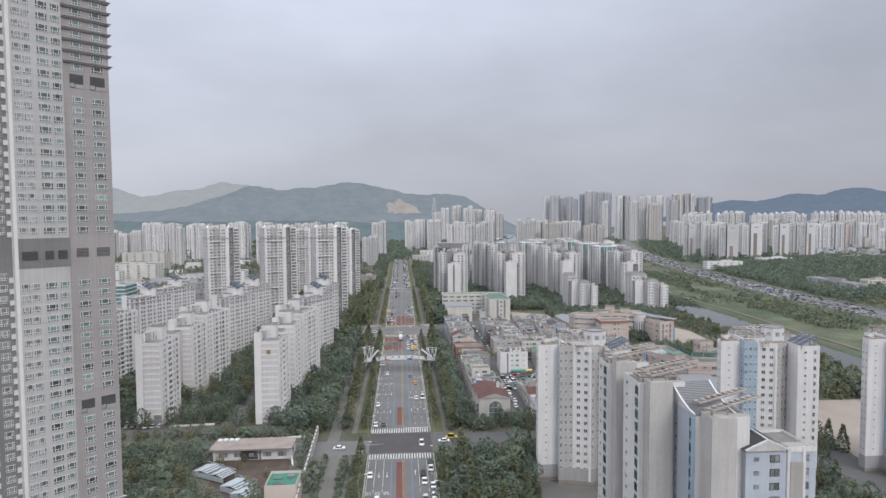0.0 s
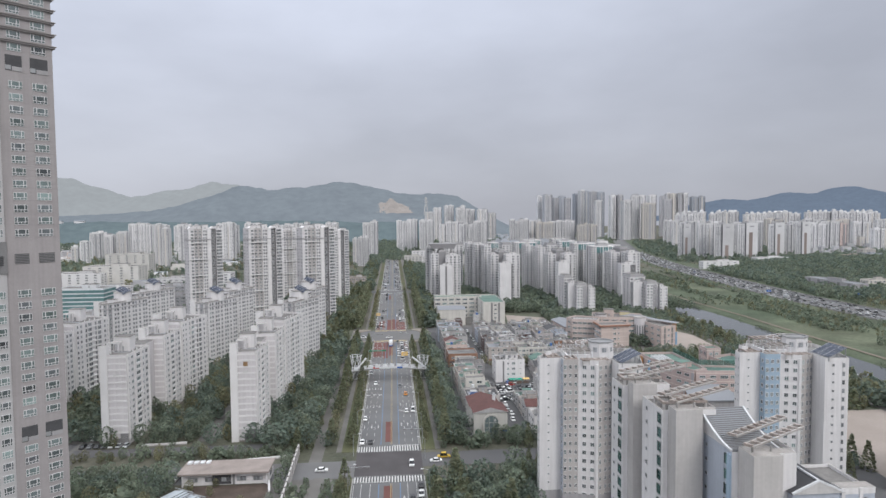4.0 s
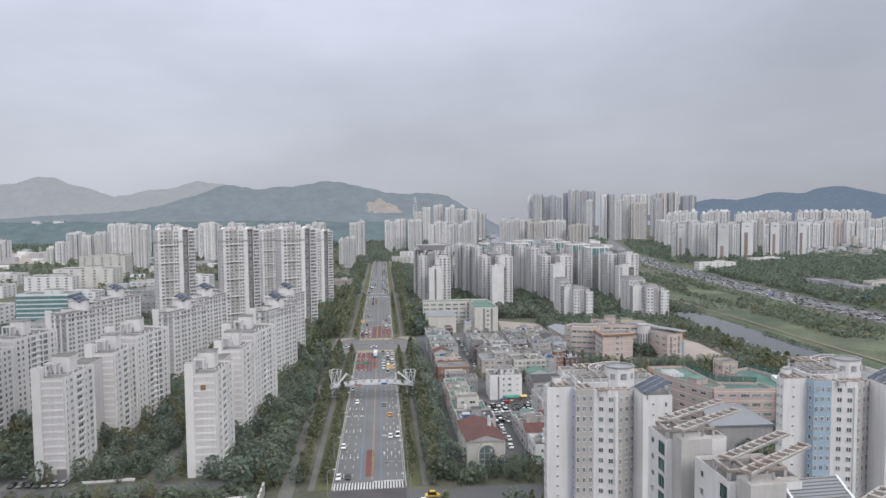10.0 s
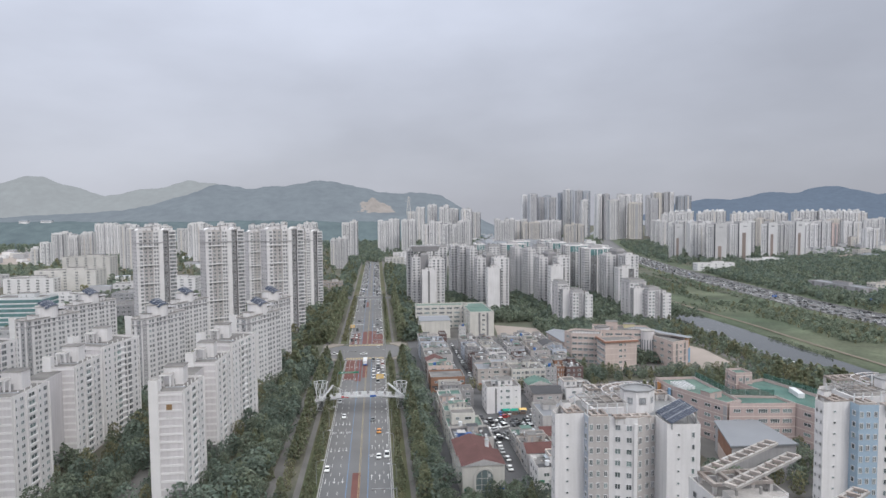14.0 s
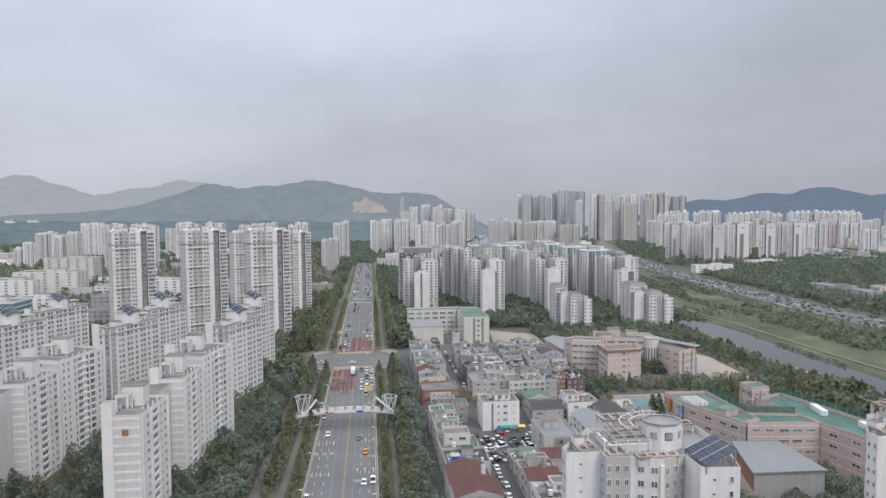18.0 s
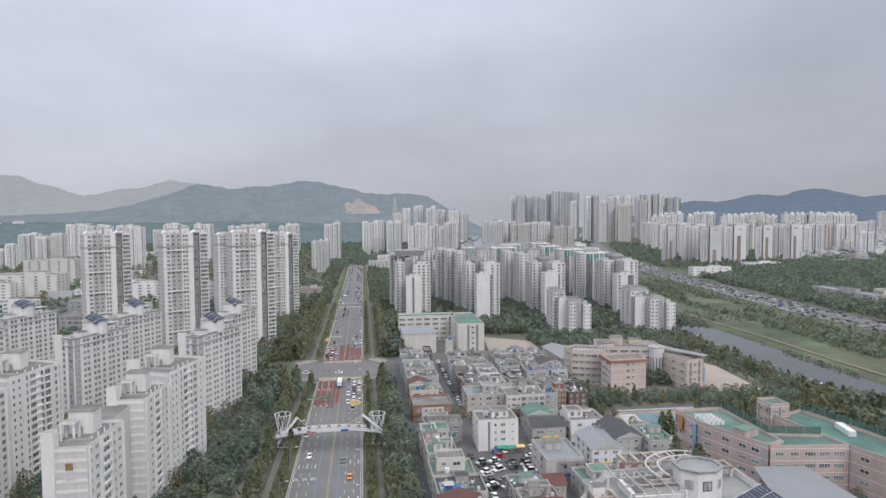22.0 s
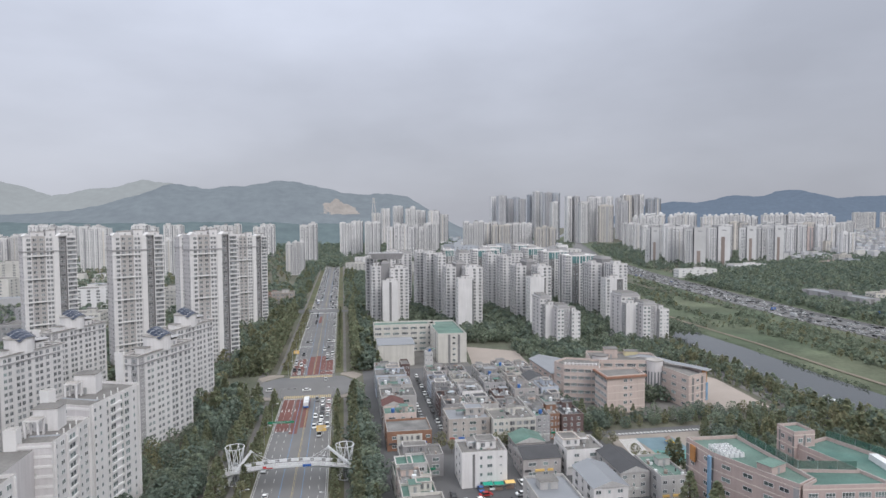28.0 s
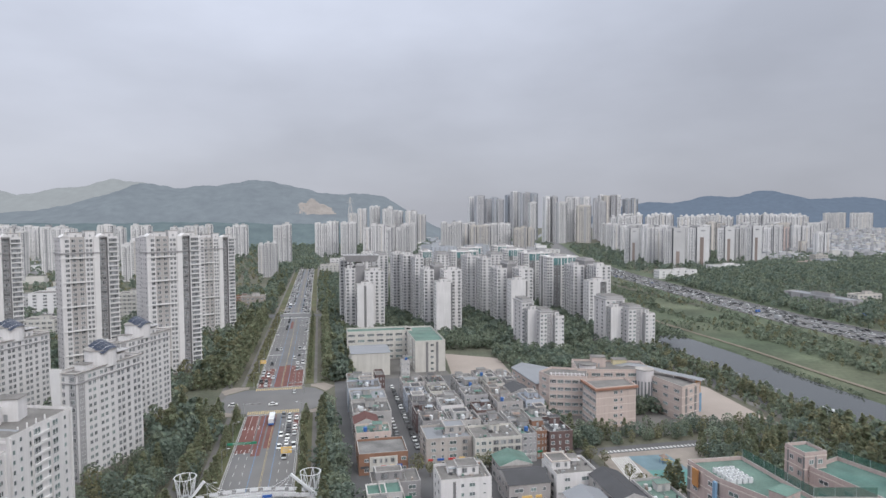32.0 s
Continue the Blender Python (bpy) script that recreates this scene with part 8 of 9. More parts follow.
def scatter(name, label, rows, kind, m):
    """One object of kind stuff: many plants of one sort; rows: x, y, z, height, spread."""
    if not rows:
        return None
    rs = np.random.RandomState(len(rows))
    vs, fs, base = [], [], 0
    rows = np.array(rows)
    pick = rs.randint(0, 3, len(rows))
    for sd in range(3):
        sel = rows[pick == sd]
        if not len(sel):
            continue
        tv, tf = TPL[kind, sd]
        a = rs.uniform(0, math.tau, len(sel))
        c, s = np.cos(a)[:, None], np.sin(a)[:, None]
        x = (tv[None, :, 0] * c - tv[None, :, 1] * s) * (sel[:, 3] * sel[:, 4])[:, None] + sel[:, 0:1]
        y = (tv[None, :, 0] * s + tv[None, :, 1] * c) * (sel[:, 3] * sel[:, 4])[:, None] + sel[:, 1:2]
        z = tv[None, :, 2] * sel[:, 3:4] + sel[:, 2:3]
        v = np.stack([x, y, z], -1).reshape(-1, 3)
        f = (tf[None] + (np.arange(len(sel)) * len(tv))[:, None, None]).reshape(-1, tf.shape[1]) + base
        base += len(v)
        vs.append(v)
        fs.append(f)
    ob = new(name, np_mesh(name, np.concatenate(vs), np.concatenate(fs), m))
    return tagged(ob, label, "trees", "", "stuff")


# footprints to keep clear
FOOT_BOX = [(min(p[0] for p in q) - 1.6, min(p[1] for p in q) - 1.6, max(p[0] for p in q) + 1.6, max(p[1] for p in q) + 1.6, grow(q, 1.5)) for q in FOOT]


def inside(x, y, q):
    hit = False
    for (xa, ya), (xb, yb) in zip(q, q[1:] + q[:1]):
        if (ya > y) != (yb > y) and x < (xb - xa) * (y - ya) / (yb - ya) + xa:
            hit = not hit
    return hit


def free(x, y):
    for x0, y0, x1, y1, q in FOOT_BOX:
        if x0 < x < x1 and y0 < y < y1 and inside(x, y, q):
            return False
    return True


CLEAR = [(-14.2, -300, 12.8, 1345), (-260, 252, -40, 268), (-40, 245, 62, 270), (-32, 488, 30, 544), (-72, 788, 92, 814), (-32.5, 258, -26.5, 560), (-130, 275, -73, 285), (-82, 290, -77, 400), (57, 283, 63, 545), (30, 280, 126, 545), (100, 543, 140, 603),
         (199, 431, 236, 510), (128, 370, 172, 416), (178, 225, 240, 300), (-152, 266, -124, 292), (-74, 246, -42, 262), (-22.8, -300, -19.2, 2000), (17.4, -300, 20.6, 2000), (152, 60, 176, 226), (-78, 206, -34.6, 246), (-28.6, 150, -23.4, 247), (-46, 196, -34, 206), (58, 366, 84, 376), (13, 234, 40, 256)]


def area(x0, y0, x1, y1, gap, seed, test=None, keep=1.0):
    r = random.Random(seed)
    out = []
    for i in range(int((x1 - x0) / gap) + 1):
        for j in range(int((y1 - y0) / gap) + 1):
            x, y = x0 + (i + r.uniform(0.1, 0.9)) * gap, y0 + (j + r.uniform(0.1, 0.9)) * gap
            if x > x1 or y > y1 or r.random() > keep:
                continue
            if any(a < x < c and b < y < d for a, b, c, d in CLEAR):
                continue
            if test and not test(x, y):
                continue
            if free(x, y):
                out.append((x, y))
    return out


# --- single trees nearest the flight: built once, then copied
def tree_proto(kind, sd, m, h, spread, label, category="tree"):
    th = thing("tree", label, category)
    g = Geo()
    r = random.Random(sd)
    bare = 0.16 if kind == "cone" else 0.30
    g.tube(0, 0, -0.3, h * 0.55, h * 0.022, h * 0.012, "bark", 7)
    for k in range(5):
        a, z = math.tau * k / 5 + sd, h * (bare + 0.06 * k)
        ln = h * (0.12 if kind == "cone" else 0.24)
        g.beam((0, 0, z), (ln * math.cos(a), ln * math.sin(a), z + ln * 0.6), h * 0.012, "bark")
    g.obj("trunk", th)
    tv, tf = TPL[kind, sd % 3]
    v = tv * np.array([h * spread, h * spread, h * (1 - bare)]) + np.array([0, 0, h * bare])
    cr_ = new("crown", np_mesh("crown", v, tf, m))
    cr_.parent = th
    return th


PROTO = {}
for i in range(3):
    PROTO["redwood", i] = tree_proto("cone", i, "leaf_redwood", 13 + i, 1.15, "slender conical dawn redwood turning yellow-green", "tree")
    PROTO["pine", i] = tree_proto("flat", i, "leaf_pine", 9 + i, 0.95, "dark spreading pine tree", "tree")
    PROTO["broad", i] = tree_proto("round", i, "leaf_green", 8 + i, 0.95, "round leafy green tree", "tree")
    PROTO["autumn", i] = tree_proto("round", i, "leaf_autumn", 7 + i, 0.75, "small tree with yellowing leaves", "tree")
used_proto = set()


def plant(kind, x, y, s=1.0, r=random):
    i = r.randint(0, 2)
    p = PROTO[kind, i]
    m = pose(x, y, 0, 0, 0, r.uniform(0, 360))
    if (kind, i) not in used_proto:
        used_proto.add((kind, i))
        p.matrix_basis = m
        p.scale = (s, s, s)
        return p
    c = copy_thing(p, m)
    c.scale = (s * r.uniform(0.97, 1.03), s, s * r.uniform(0.95, 1.05))
    return c


tr = random.Random(21)
for side, xs in ((-1, (-16.6, -25.0)), (1, (15.0, 23.0))):
    for x in xs:
        y = 176.0
        while y < 486:
            if not (243 < y < 274):
                if not (380 < y < 396 and abs(x) > 18) and not (x < -20 and y < 250):
                    plant("redwood" if tr.random() < 0.8 else "autumn", x + tr.uniform(-0.5, 0.5), y, tr.uniform(0.72, 1.0) * (0.72 if abs(x) < 18 else 1.05), tr)
            y += tr.uniform(6.0, 9.0) * (1.0 if abs(x) < 18 else 1.15)
belt = area(-47, 274, -28, 400, 7.2, 31) + area(24, 275, 33, 420, 6.6, 32)
for x, y in belt:
    plant(tr.choice(("pine", "broad", "broad", "pine")), x, y, tr.uniform(0.8, 1.2), tr)
for x, y in ((57.5, 404), (62, 402), (80.5, 401.5), (85, 402.5), (89, 401), (118, 402), (126, 402), (130, 398), (133, 384), (131, 372), (135, 368)):
    plant("autumn", x, y, tr.uniform(0.8, 1.1), tr)
for x, y in ((137, 364), (141, 366), (168, 362), (165, 372), (163, 352), (128, 336), (131, 326), (134, 330)):
    plant("redwood" if x < 150 else "pine", x, y, tr.uniform(0.9, 1.2), tr)

# --- the rest, joined by sort
pools = {"green": [], "pine": [], "redwood": [], "autumn": [], "bush": []}
far_pool = {"green": [], "pine": [], "autumn": []}


def fill(pts, mix, lo, hi, seed, far=False, zf=None):
    r = random.Random(seed)
    for x, y in pts:
        k = r.choice(mix)
        h = r.uniform(lo, hi) * (1.35 if k == "redwood" else 1.0)
        spread = {"green": 0.95, "pine": 0.95, "redwood": 1.2, "autumn": 0.8, "bush": 1.1}[k] * r.uniform(0.85, 1.15)
        z = (zf(x, y) if zf else 0.0) + (h * 0.14 if k in ("green", "pine", "autumn") else 0.2) - 0.4
        (far_pool if far else pools)[k].append((x, y, z, h * 0.86, spread))


MIX = ("green", "green", "pine", "pine", "autumn")
# tree belts further along the boulevard
fill(area(-47, 400, -24, 500, 5.2, 41), ("green", "pine", "pine", "redwood"), 7, 11, 1)
fill(area(22, 280, 35, 495, 4.6, 42), ("green", "pine", "pine", "green", "redwood"), 6, 10, 2)
fill(area(-46, 274, -24, 400, 5.4, 43), ("green", "pine", "green", "redwood"), 5.5, 9.5, 3)
fill(area(-48, 540, -31, 790, 5.4, 44), ("green", "redwood", "redwood", "autumn", "green"), 7, 12, 4)
fill(area(29, 540, 41, 790, 4.8, 45), ("green", "pine", "pine", "redwood"), 7, 12, 5)
for y in range(546, 785, 7):
    pools["redwood"].append((-29.0, y, 0, 15, 1.2))
    pools["redwood"].append((27.0, y + 3, 0, 15.5, 1.2))
    if y % 3:
        pools["autumn"].append((-17, y + 2, 0, 5.5, 1.0))
        pools["redwood"].append((15.4, y + 4, 0, 6.5, 1.1))
# estates on the west side
fill(area(-200, 284, -50, 405, 6.0, 46), MIX, 6, 10.5, 6)
fill(area(-220, 405, -48, 700, 7.5, 47, keep=0.9), MIX, 7, 12, 7)
fill(area(-150, 700, -48, 1000, 8.5, 48, keep=0.85), MIX, 7, 12, 8)
fill(area(-46, 815, -24, 1250, 7, 49), ("green", "redwood", "pine"), 8, 12, 9)
fill(area(21, 815, 40, 1200, 7, 50), ("green", "redwood", "pine"), 8, 12, 10)
# park at the south-west corner and round the near estate
fill(area(-150, 120, -46, 246, 5.2, 51), ("green", "green", "pine", "autumn", "bush"), 5, 9.5, 11)
fill(area(-250, 244, -79, 252.5, 3.6, 252), ("green", "green", "pine"), 6, 8.5, 212)
fill(area(-126, 262, -50, 276, 4.5, 52), ("green", "autumn", "bush"), 3.5, 6.5, 12)
fill(area(-74, 261, -38, 275, 4.5, 152), ("green", "bush"), 3, 5, 112)
for y in range(180, 246, 2):
    pools["bush"].append((-30.2 + 0.5 * math.sin(y), y, 0.0, 1.9 + 0.5 * math.sin(y * 1.7), 1.0))
    if y % 6 < 4:
        pools["bush"].append((-22.4 + 0.6 * math.sin(y * 0.9), y, 0.0, 2.4 + 0.8 * math.sin(y * 2.3), 1.0))
for x, y, h_ in ((-70, 240, 4.0), (-62, 236, 3.4), (-55, 219, 4.2), (-52, 214, 4.6), (-50, 228, 3.2), (-40, 226, 4.6), (-39, 236, 5.2), (-40, 244, 5.5), (-38.6, 252, 5.5), (-40, 258, 6), (-76, 222, 6), (-72, 214, 6.5), (-66, 208, 5.5), (-62, 243, 3.0)):
    pools["green" if h_ > 4.3 else "autumn"].append((x, y, 0.3, h_, 0.9))
fill(area(-36, 150, -15.5, 246, 5, 53, keep=0.3), ("bush", "green", "redwood"), 4, 8, 13)
fill(area(14, 120, 47, 252, 5.0, 54), ("redwood", "green", "green", "pine"), 7, 12, 14)
fill(area(21, 268, 58, 282, 4.4, 55), ("green", "bush", "green"), 4, 7.5, 15)
fill(area(48, 228, 135, 288, 6.0, 56), ("green", "pine", "redwood"), 6, 10, 16)
fill(area(98, 150, 156, 226, 6.0, 57), ("green", "pine", "redwood"), 6, 10, 17)
fill(area(145, 170, 262, 300, 6.0, 58, keep=0.9), ("green", "pine", "autumn", "redwood"), 6, 10, 18)
# by the schools and the river street
fill(area(122, 417, 262, 433, 4.8, 59), ("green", "redwood", "pine", "green", "autumn"), 4.5, 7.5, 19)
fill(area(172, 352, 262, 408, 5.6, 60), ("green", "redwood", "pine", "redwood", "autumn"), 7, 11, 20)
fill(area(203, 270, 262, 352, 6, 61), ("green", "redwood", "pine", "autumn"), 7, 11, 21)
fill(area(120, 430, 132, 470, 5, 62), ("green", "pine"), 5, 8, 22)
fill(area(122, 396, 140, 430, 5, 162), ("green", "pine", "redwood"), 6, 10, 122)
fill(area(160, 448, 186, 462, 5, 63), ("green", "pine"), 6, 9, 23)
fill(area(206, 524, 258, 585, 5.5, 64), ("green", "green", "pine", "autumn"), 4.5, 8, 24)
fill(area(36, 612, 160, 690, 6, 65), ("green", "pine", "green"), 7, 11, 25)
fill(area(76, 690, 300, 960, 7.0, 66), ("green", "pine", "green"), 7, 12, 26)
fill(area(134, 612, 300, 700, 6, 67), ("green", "pine", "green"), 7, 11, 27)
fill(area(40, 730, 110, 1180, 8.0, 68), ("green", "pine"), 8, 12, 28)
fill(area(139, 530, 236, 600, 5.5, 264), ("green", "green", "pine"), 6, 10, 224)
fill(area(236, 418, 259, 530, 4.6, 265), ("autumn", "bush", "redwood", "bush", "green"), 2.5, 5.0, 225)
# river banks
fill(area(330, 380, 720, 1500, 7, 169, lambda x, y: (river_far(y) + 12 < x < hwy(y) - 30 or hwy(y) + 32 < x < hwy(y) + 35 + (y - 1060) * 0.55) and noise.noise(Vector((x * 0.025, y * 0.016, 5))) > 0.12), ("bush", "bush", "autumn"), 1.4, 3.2, 129, zf=lambda x, y: -1.3 if x < hwy(y) else -0.2)
fill([(x, y) for x, y in area(248, 300, 320, 760, 4.2, 69, lambda x, y: river_near(y) - 18 < x < river_near(y) - 6)], ("bush", "bush", "bush", "autumn"), 1.6, 3.4, 29, zf=lambda x, y: -0.6)
fill([(x, y) for x, y in area(244, 300, 260, 620, 6, 70)], ("green", "redwood", "autumn"), 5, 8, 30)
fill(area(330, 380, 480, 1000, 6.5, 71, lambda x, y: (river_far(y) + 42 < x < river_far(y) + 72 and noise.noise(Vector((x * 0.03, y * 0.012, 0))) > -0.06) or (hwy(y) - 54 < x < hwy(y) - 36 and noise.noise(Vector((x * 0.04, y * 0.02, 4))) > -0.2)), ("green", "bush", "autumn", "bush"), 3, 6.5, 31, zf=lambda x, y: -1.4)
fill(area(312, 360, 345, 900, 2.2, 72, lambda x, y: river_far(y) - 1 < x < river_far(y) + 5 and noise.noise(Vector((x * 0.05, y * 0.03, 9))) > 0.0), ("bush",), 0.8, 1.6, 32, zf=lambda x, y: -2.4)
fill(area(404, 380, 640, 1400, 7, 73, lambda x, y: hwy(y) - 36 < x < hwy(y) - 25, 0.6), ("redwood", "bush", "autumn", "bush"), 2.5, 4.5, 33, zf=lambda x, y: -0.3)


def mound(x, y):
    """Height of the wooded rise beyond the expressway."""
    u, v = (x - 900) / 330, (y - 990) / 260
    d = u * u + v * v - 0.25 * u * v
    clear = min(1.0, max(0.0, (x - hwy(y) - 30) / 30))
    return max(0.0, 10 * (1 - d)) * clear if d < 1 else 0.0


mg = Geo()
for i in range(25):
    for j in range(23):
        x, y = 420 + i * 25, 740 + j * 25
        mg.v.append((x, y, mound(x, y) - 0.3))
for i in range(24):
    for j in range(22):
        k = i * 23 + j
        mg.f.append((k, k + 23, k + 24, k + 1))
        mg.m.append(mg.mi("earth_and_grass"))
structure(mg.obj("wooded_rise"), "low rise covered by a dense wood", "hill")
fill(area(468, 640, 1000, 1260, 9.0, 74, lambda x, y: x > hwy(y) + 32 and not (520 < x < 602 and 1020 < y < 1062) and (y < 1060 or x > hwy(y) + 35 + (y - 1060) * 0.55) and (mound(x, y) > 0.5 or y < 1100 or noise.noise(Vector((x * 0.02, y * 0.02, 3))) > 0.05)), ("green", "pine", "green", "pine"), 7.5, 11, 34, True, mound)
fill(area(1000, 900, 1500, 1400, 14, 75, keep=0.7), ("green", "pine"), 9, 14, 35, True)
fill(area(560, 1150, 1200, 2000, 16, 76, lambda x, y: x > hwy(y) + 34, 0.7), ("green", "pine"), 9, 14, 36, True)
fill(area(-700, 900, -60, 1900, 17, 77, keep=0.6), ("green", "pine", "autumn"), 8, 12, 37, True)
fill(area(-330, 560, -180, 900, 11, 78, keep=0.5), ("green", "pine"), 7, 11, 38, True)
fill(area(20, 1340, 700, 2200, 18, 79, lambda x, y: abs(x - hwy(y)) > 45, 0.6), ("green", "pine"), 9, 14, 39, True)
fill(area(-1500, 1850, 700, 2350, 24, 80, keep=0.9), ("green", "pine"), 14, 20, 40, True)
fill(area(-60, 1250, 20, 2100, 12, 81), ("green", "pine"), 10, 14, 41, True)
fill(area(430, 560, 560, 660, 8, 82, lambda x, y: x > hwy(y) + 30), ("green", "bush" if False else "green", "autumn"), 4, 7, 42, True)
for k, m, tp in (("green", "leaf_green", "round"), ("pine", "leaf_pine", "flat"), ("redwood", "leaf_redwood", "cone"), ("autumn", "leaf_autumn", "round"), ("bush", "leaf_green", "bush")):
    near_rows = [q for q in pools[k] if q[1] < 440 and -130 < q[0] < 215]
    mid_rows = [q for q in pools[k] if not (q[1] < 440 and -130 < q[0] < 215)]
    scatter("more_" + k + "_wood" if k != "bush" else "more_shrubs", {"green": "rounded green trees further off", "pine": "dark pines further off", "redwood": "conical redwoods further off", "autumn": "yellowing trees further off", "bush": "low shrubs along the river"}[k], mid_rows, tp + "_mid", m)
    scatter(k + "_wood" if k != "bush" else "shrubs", {"green": "dense rounded green trees between the blocks", "pine": "dark spreading pines between the blocks", "redwood": "rows of conical yellow-green redwoods", "autumn": "trees with yellowing leaves", "bush": "low green shrubs along banks and paths"}[k], near_rows, tp, m)
for k, m, tp in (("green", "leaf_green", "round_far"), ("pine", "leaf_pine", "flat_far"), ("autumn", "leaf_autumn", "round_far")):
    scatter("far_" + k + "_wood", "far-off wood of mixed green trees", far_pool[k], tp, m)


# ---- footbridge over the boulevard ----
def lattice_tower(x, y, h, label):
    th = thing("lattice_tower", label, "bridge tower", (x, y, 0))
    n = 7

    def rad(z):
        return 2.3 + 1.1 * (abs(z / h - 0.45) / 0.55) ** 1.4

    for k in range(n):
        a = math.tau * k / n
        for s in (-1, 1):
            g = Geo()
            bend = []
            for i in range(7):
                z = h * i / 6
                an = a + s * 0.9 * (z / h - 0.5)
                bend.append((rad(z) * math.cos(an), rad(z) * math.sin(an), z))
            g.path(bend, 0.2, "white_metal")
            g.obj("strut", th)
    for z in (0.3, h * 0.45, h - 0.1):
        g = Geo()
        g.path([(rad(z) * math.cos(math.tau * k / 20), rad(z) * math.sin(math.tau * k / 20), z) for k in range(21)], 0.22, "white_metal")
        g.obj("ring", th)
    g = Geo()
    g.tube(0, 0, 0, h * 0.55, 0.9, 0.9, "grey_steel", 12)
    g.obj("lift_shaft", th)
    return th


lattice_tower(-20.8, 386.8, 13.6, "white steel lattice tower at a footbridge's end")
lattice_tower(18.7, 385.4, 12.6, "white steel lattice tower at a footbridge's end")
fb = thing("footbridge", "white arched footbridge with low panels over the boulevard", "footbridge", (-0.9, 383, 0))


def deck_z(x):
    return 5.6 + 1.3 * (1 - (x / 24.0) ** 2)


g = Geo()
N = 24
for i in range(N + 1):
    xa = -25 + 50 * i / N
    ya, za = -3.4 * (xa / 25) ** 2 + 1.2, deck_z(xa)
    g.v += [(xa, ya - 2.1, za), (xa, ya + 2.1, za), (xa, ya + 1.5, za - 0.6), (xa, ya - 1.5, za - 0.6)]
for i in range(N):
    for q in range(4):
        r_ = (q + 1) % 4
        g.f.append((i * 4 + q, i * 4 + r_, i * 4 + 4 + r_, i * 4 + 4 + q)[::-1])
        g.m.append(g.mi("mid_grey_paint" if q == 0 else "white_metal"))
g.obj("deck", fb)
for side in (-1, 1):
    for i in range(0, N, 2):
        xa, xb = -25 + 50 * i / N, -25 + 50 * (i + 1.3) / N
        yo = -3.4 * ((xa + xb) / 50) ** 2 + 1.2 + side * 2.05
        q = Geo()
        q.box(xa, yo - 0.08, deck_z(xa) + 0.25, xb, yo + 0.08, deck_z(xa) + 1.25, "white_metal")
        q.obj("parapet_panel", fb)
    q = Geo()
    q.path([(-25 + 50 * i / N, -3.4 * ((-25 + 50 * i / N) / 25) ** 2 + 1.2 + side * 2.1, deck_z(-25 + 50 * i / N) + 1.35) for i in range(N + 1)], 0.12, "white_metal")
    q.obj("handrail", fb)
for s, xt in ((-1, -13.8), (1, 13.2)):
    q = Geo()
    q.beam((s * 24.0, -1.5, 0.0 if s < 0 else 4.0), (xt, 2.0, 12.4), 0.75, "white_metal")
    q.obj("leaning_mast", fb)
    for k, xd in enumerate((s * 10.5, s * 7.0, s * 3.5)):
        q = Geo()
        q.path([(xt + (xd - xt) * i / 6, 2.0 - 0.1 * i, 12.2 + (deck_z(xd) + 1.0 - 12.2) * (1 - (1 - i / 6) ** 1.6)) for i in range(7)], 0.09, "white_metal")
        q.obj("cable", fb)
for x0, x1, m in ((-9.6, -6.2, "sign_red"), (-6.0, 4.2, "white_metal"), (4.4, 7.4, "sign_blue")):
    q = Geo()
    q.box(x0, -1.15, deck_z(0) - 0.3, x1, -0.95, deck_z(0) + 0.55, m)
    q.obj("banner", fb)
# stair ramps at either end
for s in (-1, 1):
    q = Geo()
    for i in range(16):
        z = 5.4 * (1 - i / 16)
        q.box(s * 24.2 - 1.4, -3 - i * 0.7, z - 0.35, s * 24.2 + 1.4, -2.3 - i * 0.7, z, "concrete")
    q.obj("stair_flight", fb)


# ---- street lamps, signals, signs ----
def lamp_proto():
    th = thing("street_lamp", "slim grey street lamp with one curved arm", "street lamp", group="boulevard street lamps")
    g = Geo()
    g.tube(0, 0, 0, 8.6, 0.13, 0.08, "grey_steel", 8)
    g.obj("pole", th)
    g = Geo()
    g.path([(1.9 * math.sin(math.pi / 8 * i) + 0.075 * i, 0, 8.5 + 0.65 * math.sin(math.pi / 8 * i)) for i in range(5)], 0.11, "grey_steel")
    arm = g.obj("arm", th)
    g = Geo()
    g.box(2.0, -0.2, 9.0, 3.0, 0.2, 9.18, "white_metal")
    g.obj("lamp_head", arm)
    return th


lp = lamp_proto()
lp.matrix_basis = pose(-14.9, 206, 0)
for y in list(range(236, 480, 31)) + list(range(540, 780, 34)):
    copy_thing(lp, pose(-14.9, y, 0))
for y in list(range(190, 480, 31)) + list(range(540, 780, 34)):
    copy_thing(lp, pose(13.4, y + 9, 0, 0, 0, 180))
for y in range(330, 640, 30):
    copy_thing(lp, pose(min(river_near(y) - 24, 271), y, 0, 0, 0, 180))


def signal(x, y, s, reach):
    th = thing("traffic_signal", "traffic signal on a long mast arm", "traffic signal", (x, y, 0), "boulevard signals")
    g = Geo()
    g.tube(0, 0, 0, 6.6, 0.16, 0.13, "grey_steel", 8)
    g.obj("pole", th)
    g = Geo()
    g.beam((0, 0, 6.3), (s * reach, 0, 6.6), 0.16, "grey_steel")
    arm = g.obj("mast_arm", th)
    for f in (0.55, 0.95):
        g = Geo()
        g.box(s * reach * f - 0.7, -0.18, 6.1, s * reach * f + 0.7, 0.18, 6.55, "dark_grey_paint")
        g.obj("signal_head", arm)


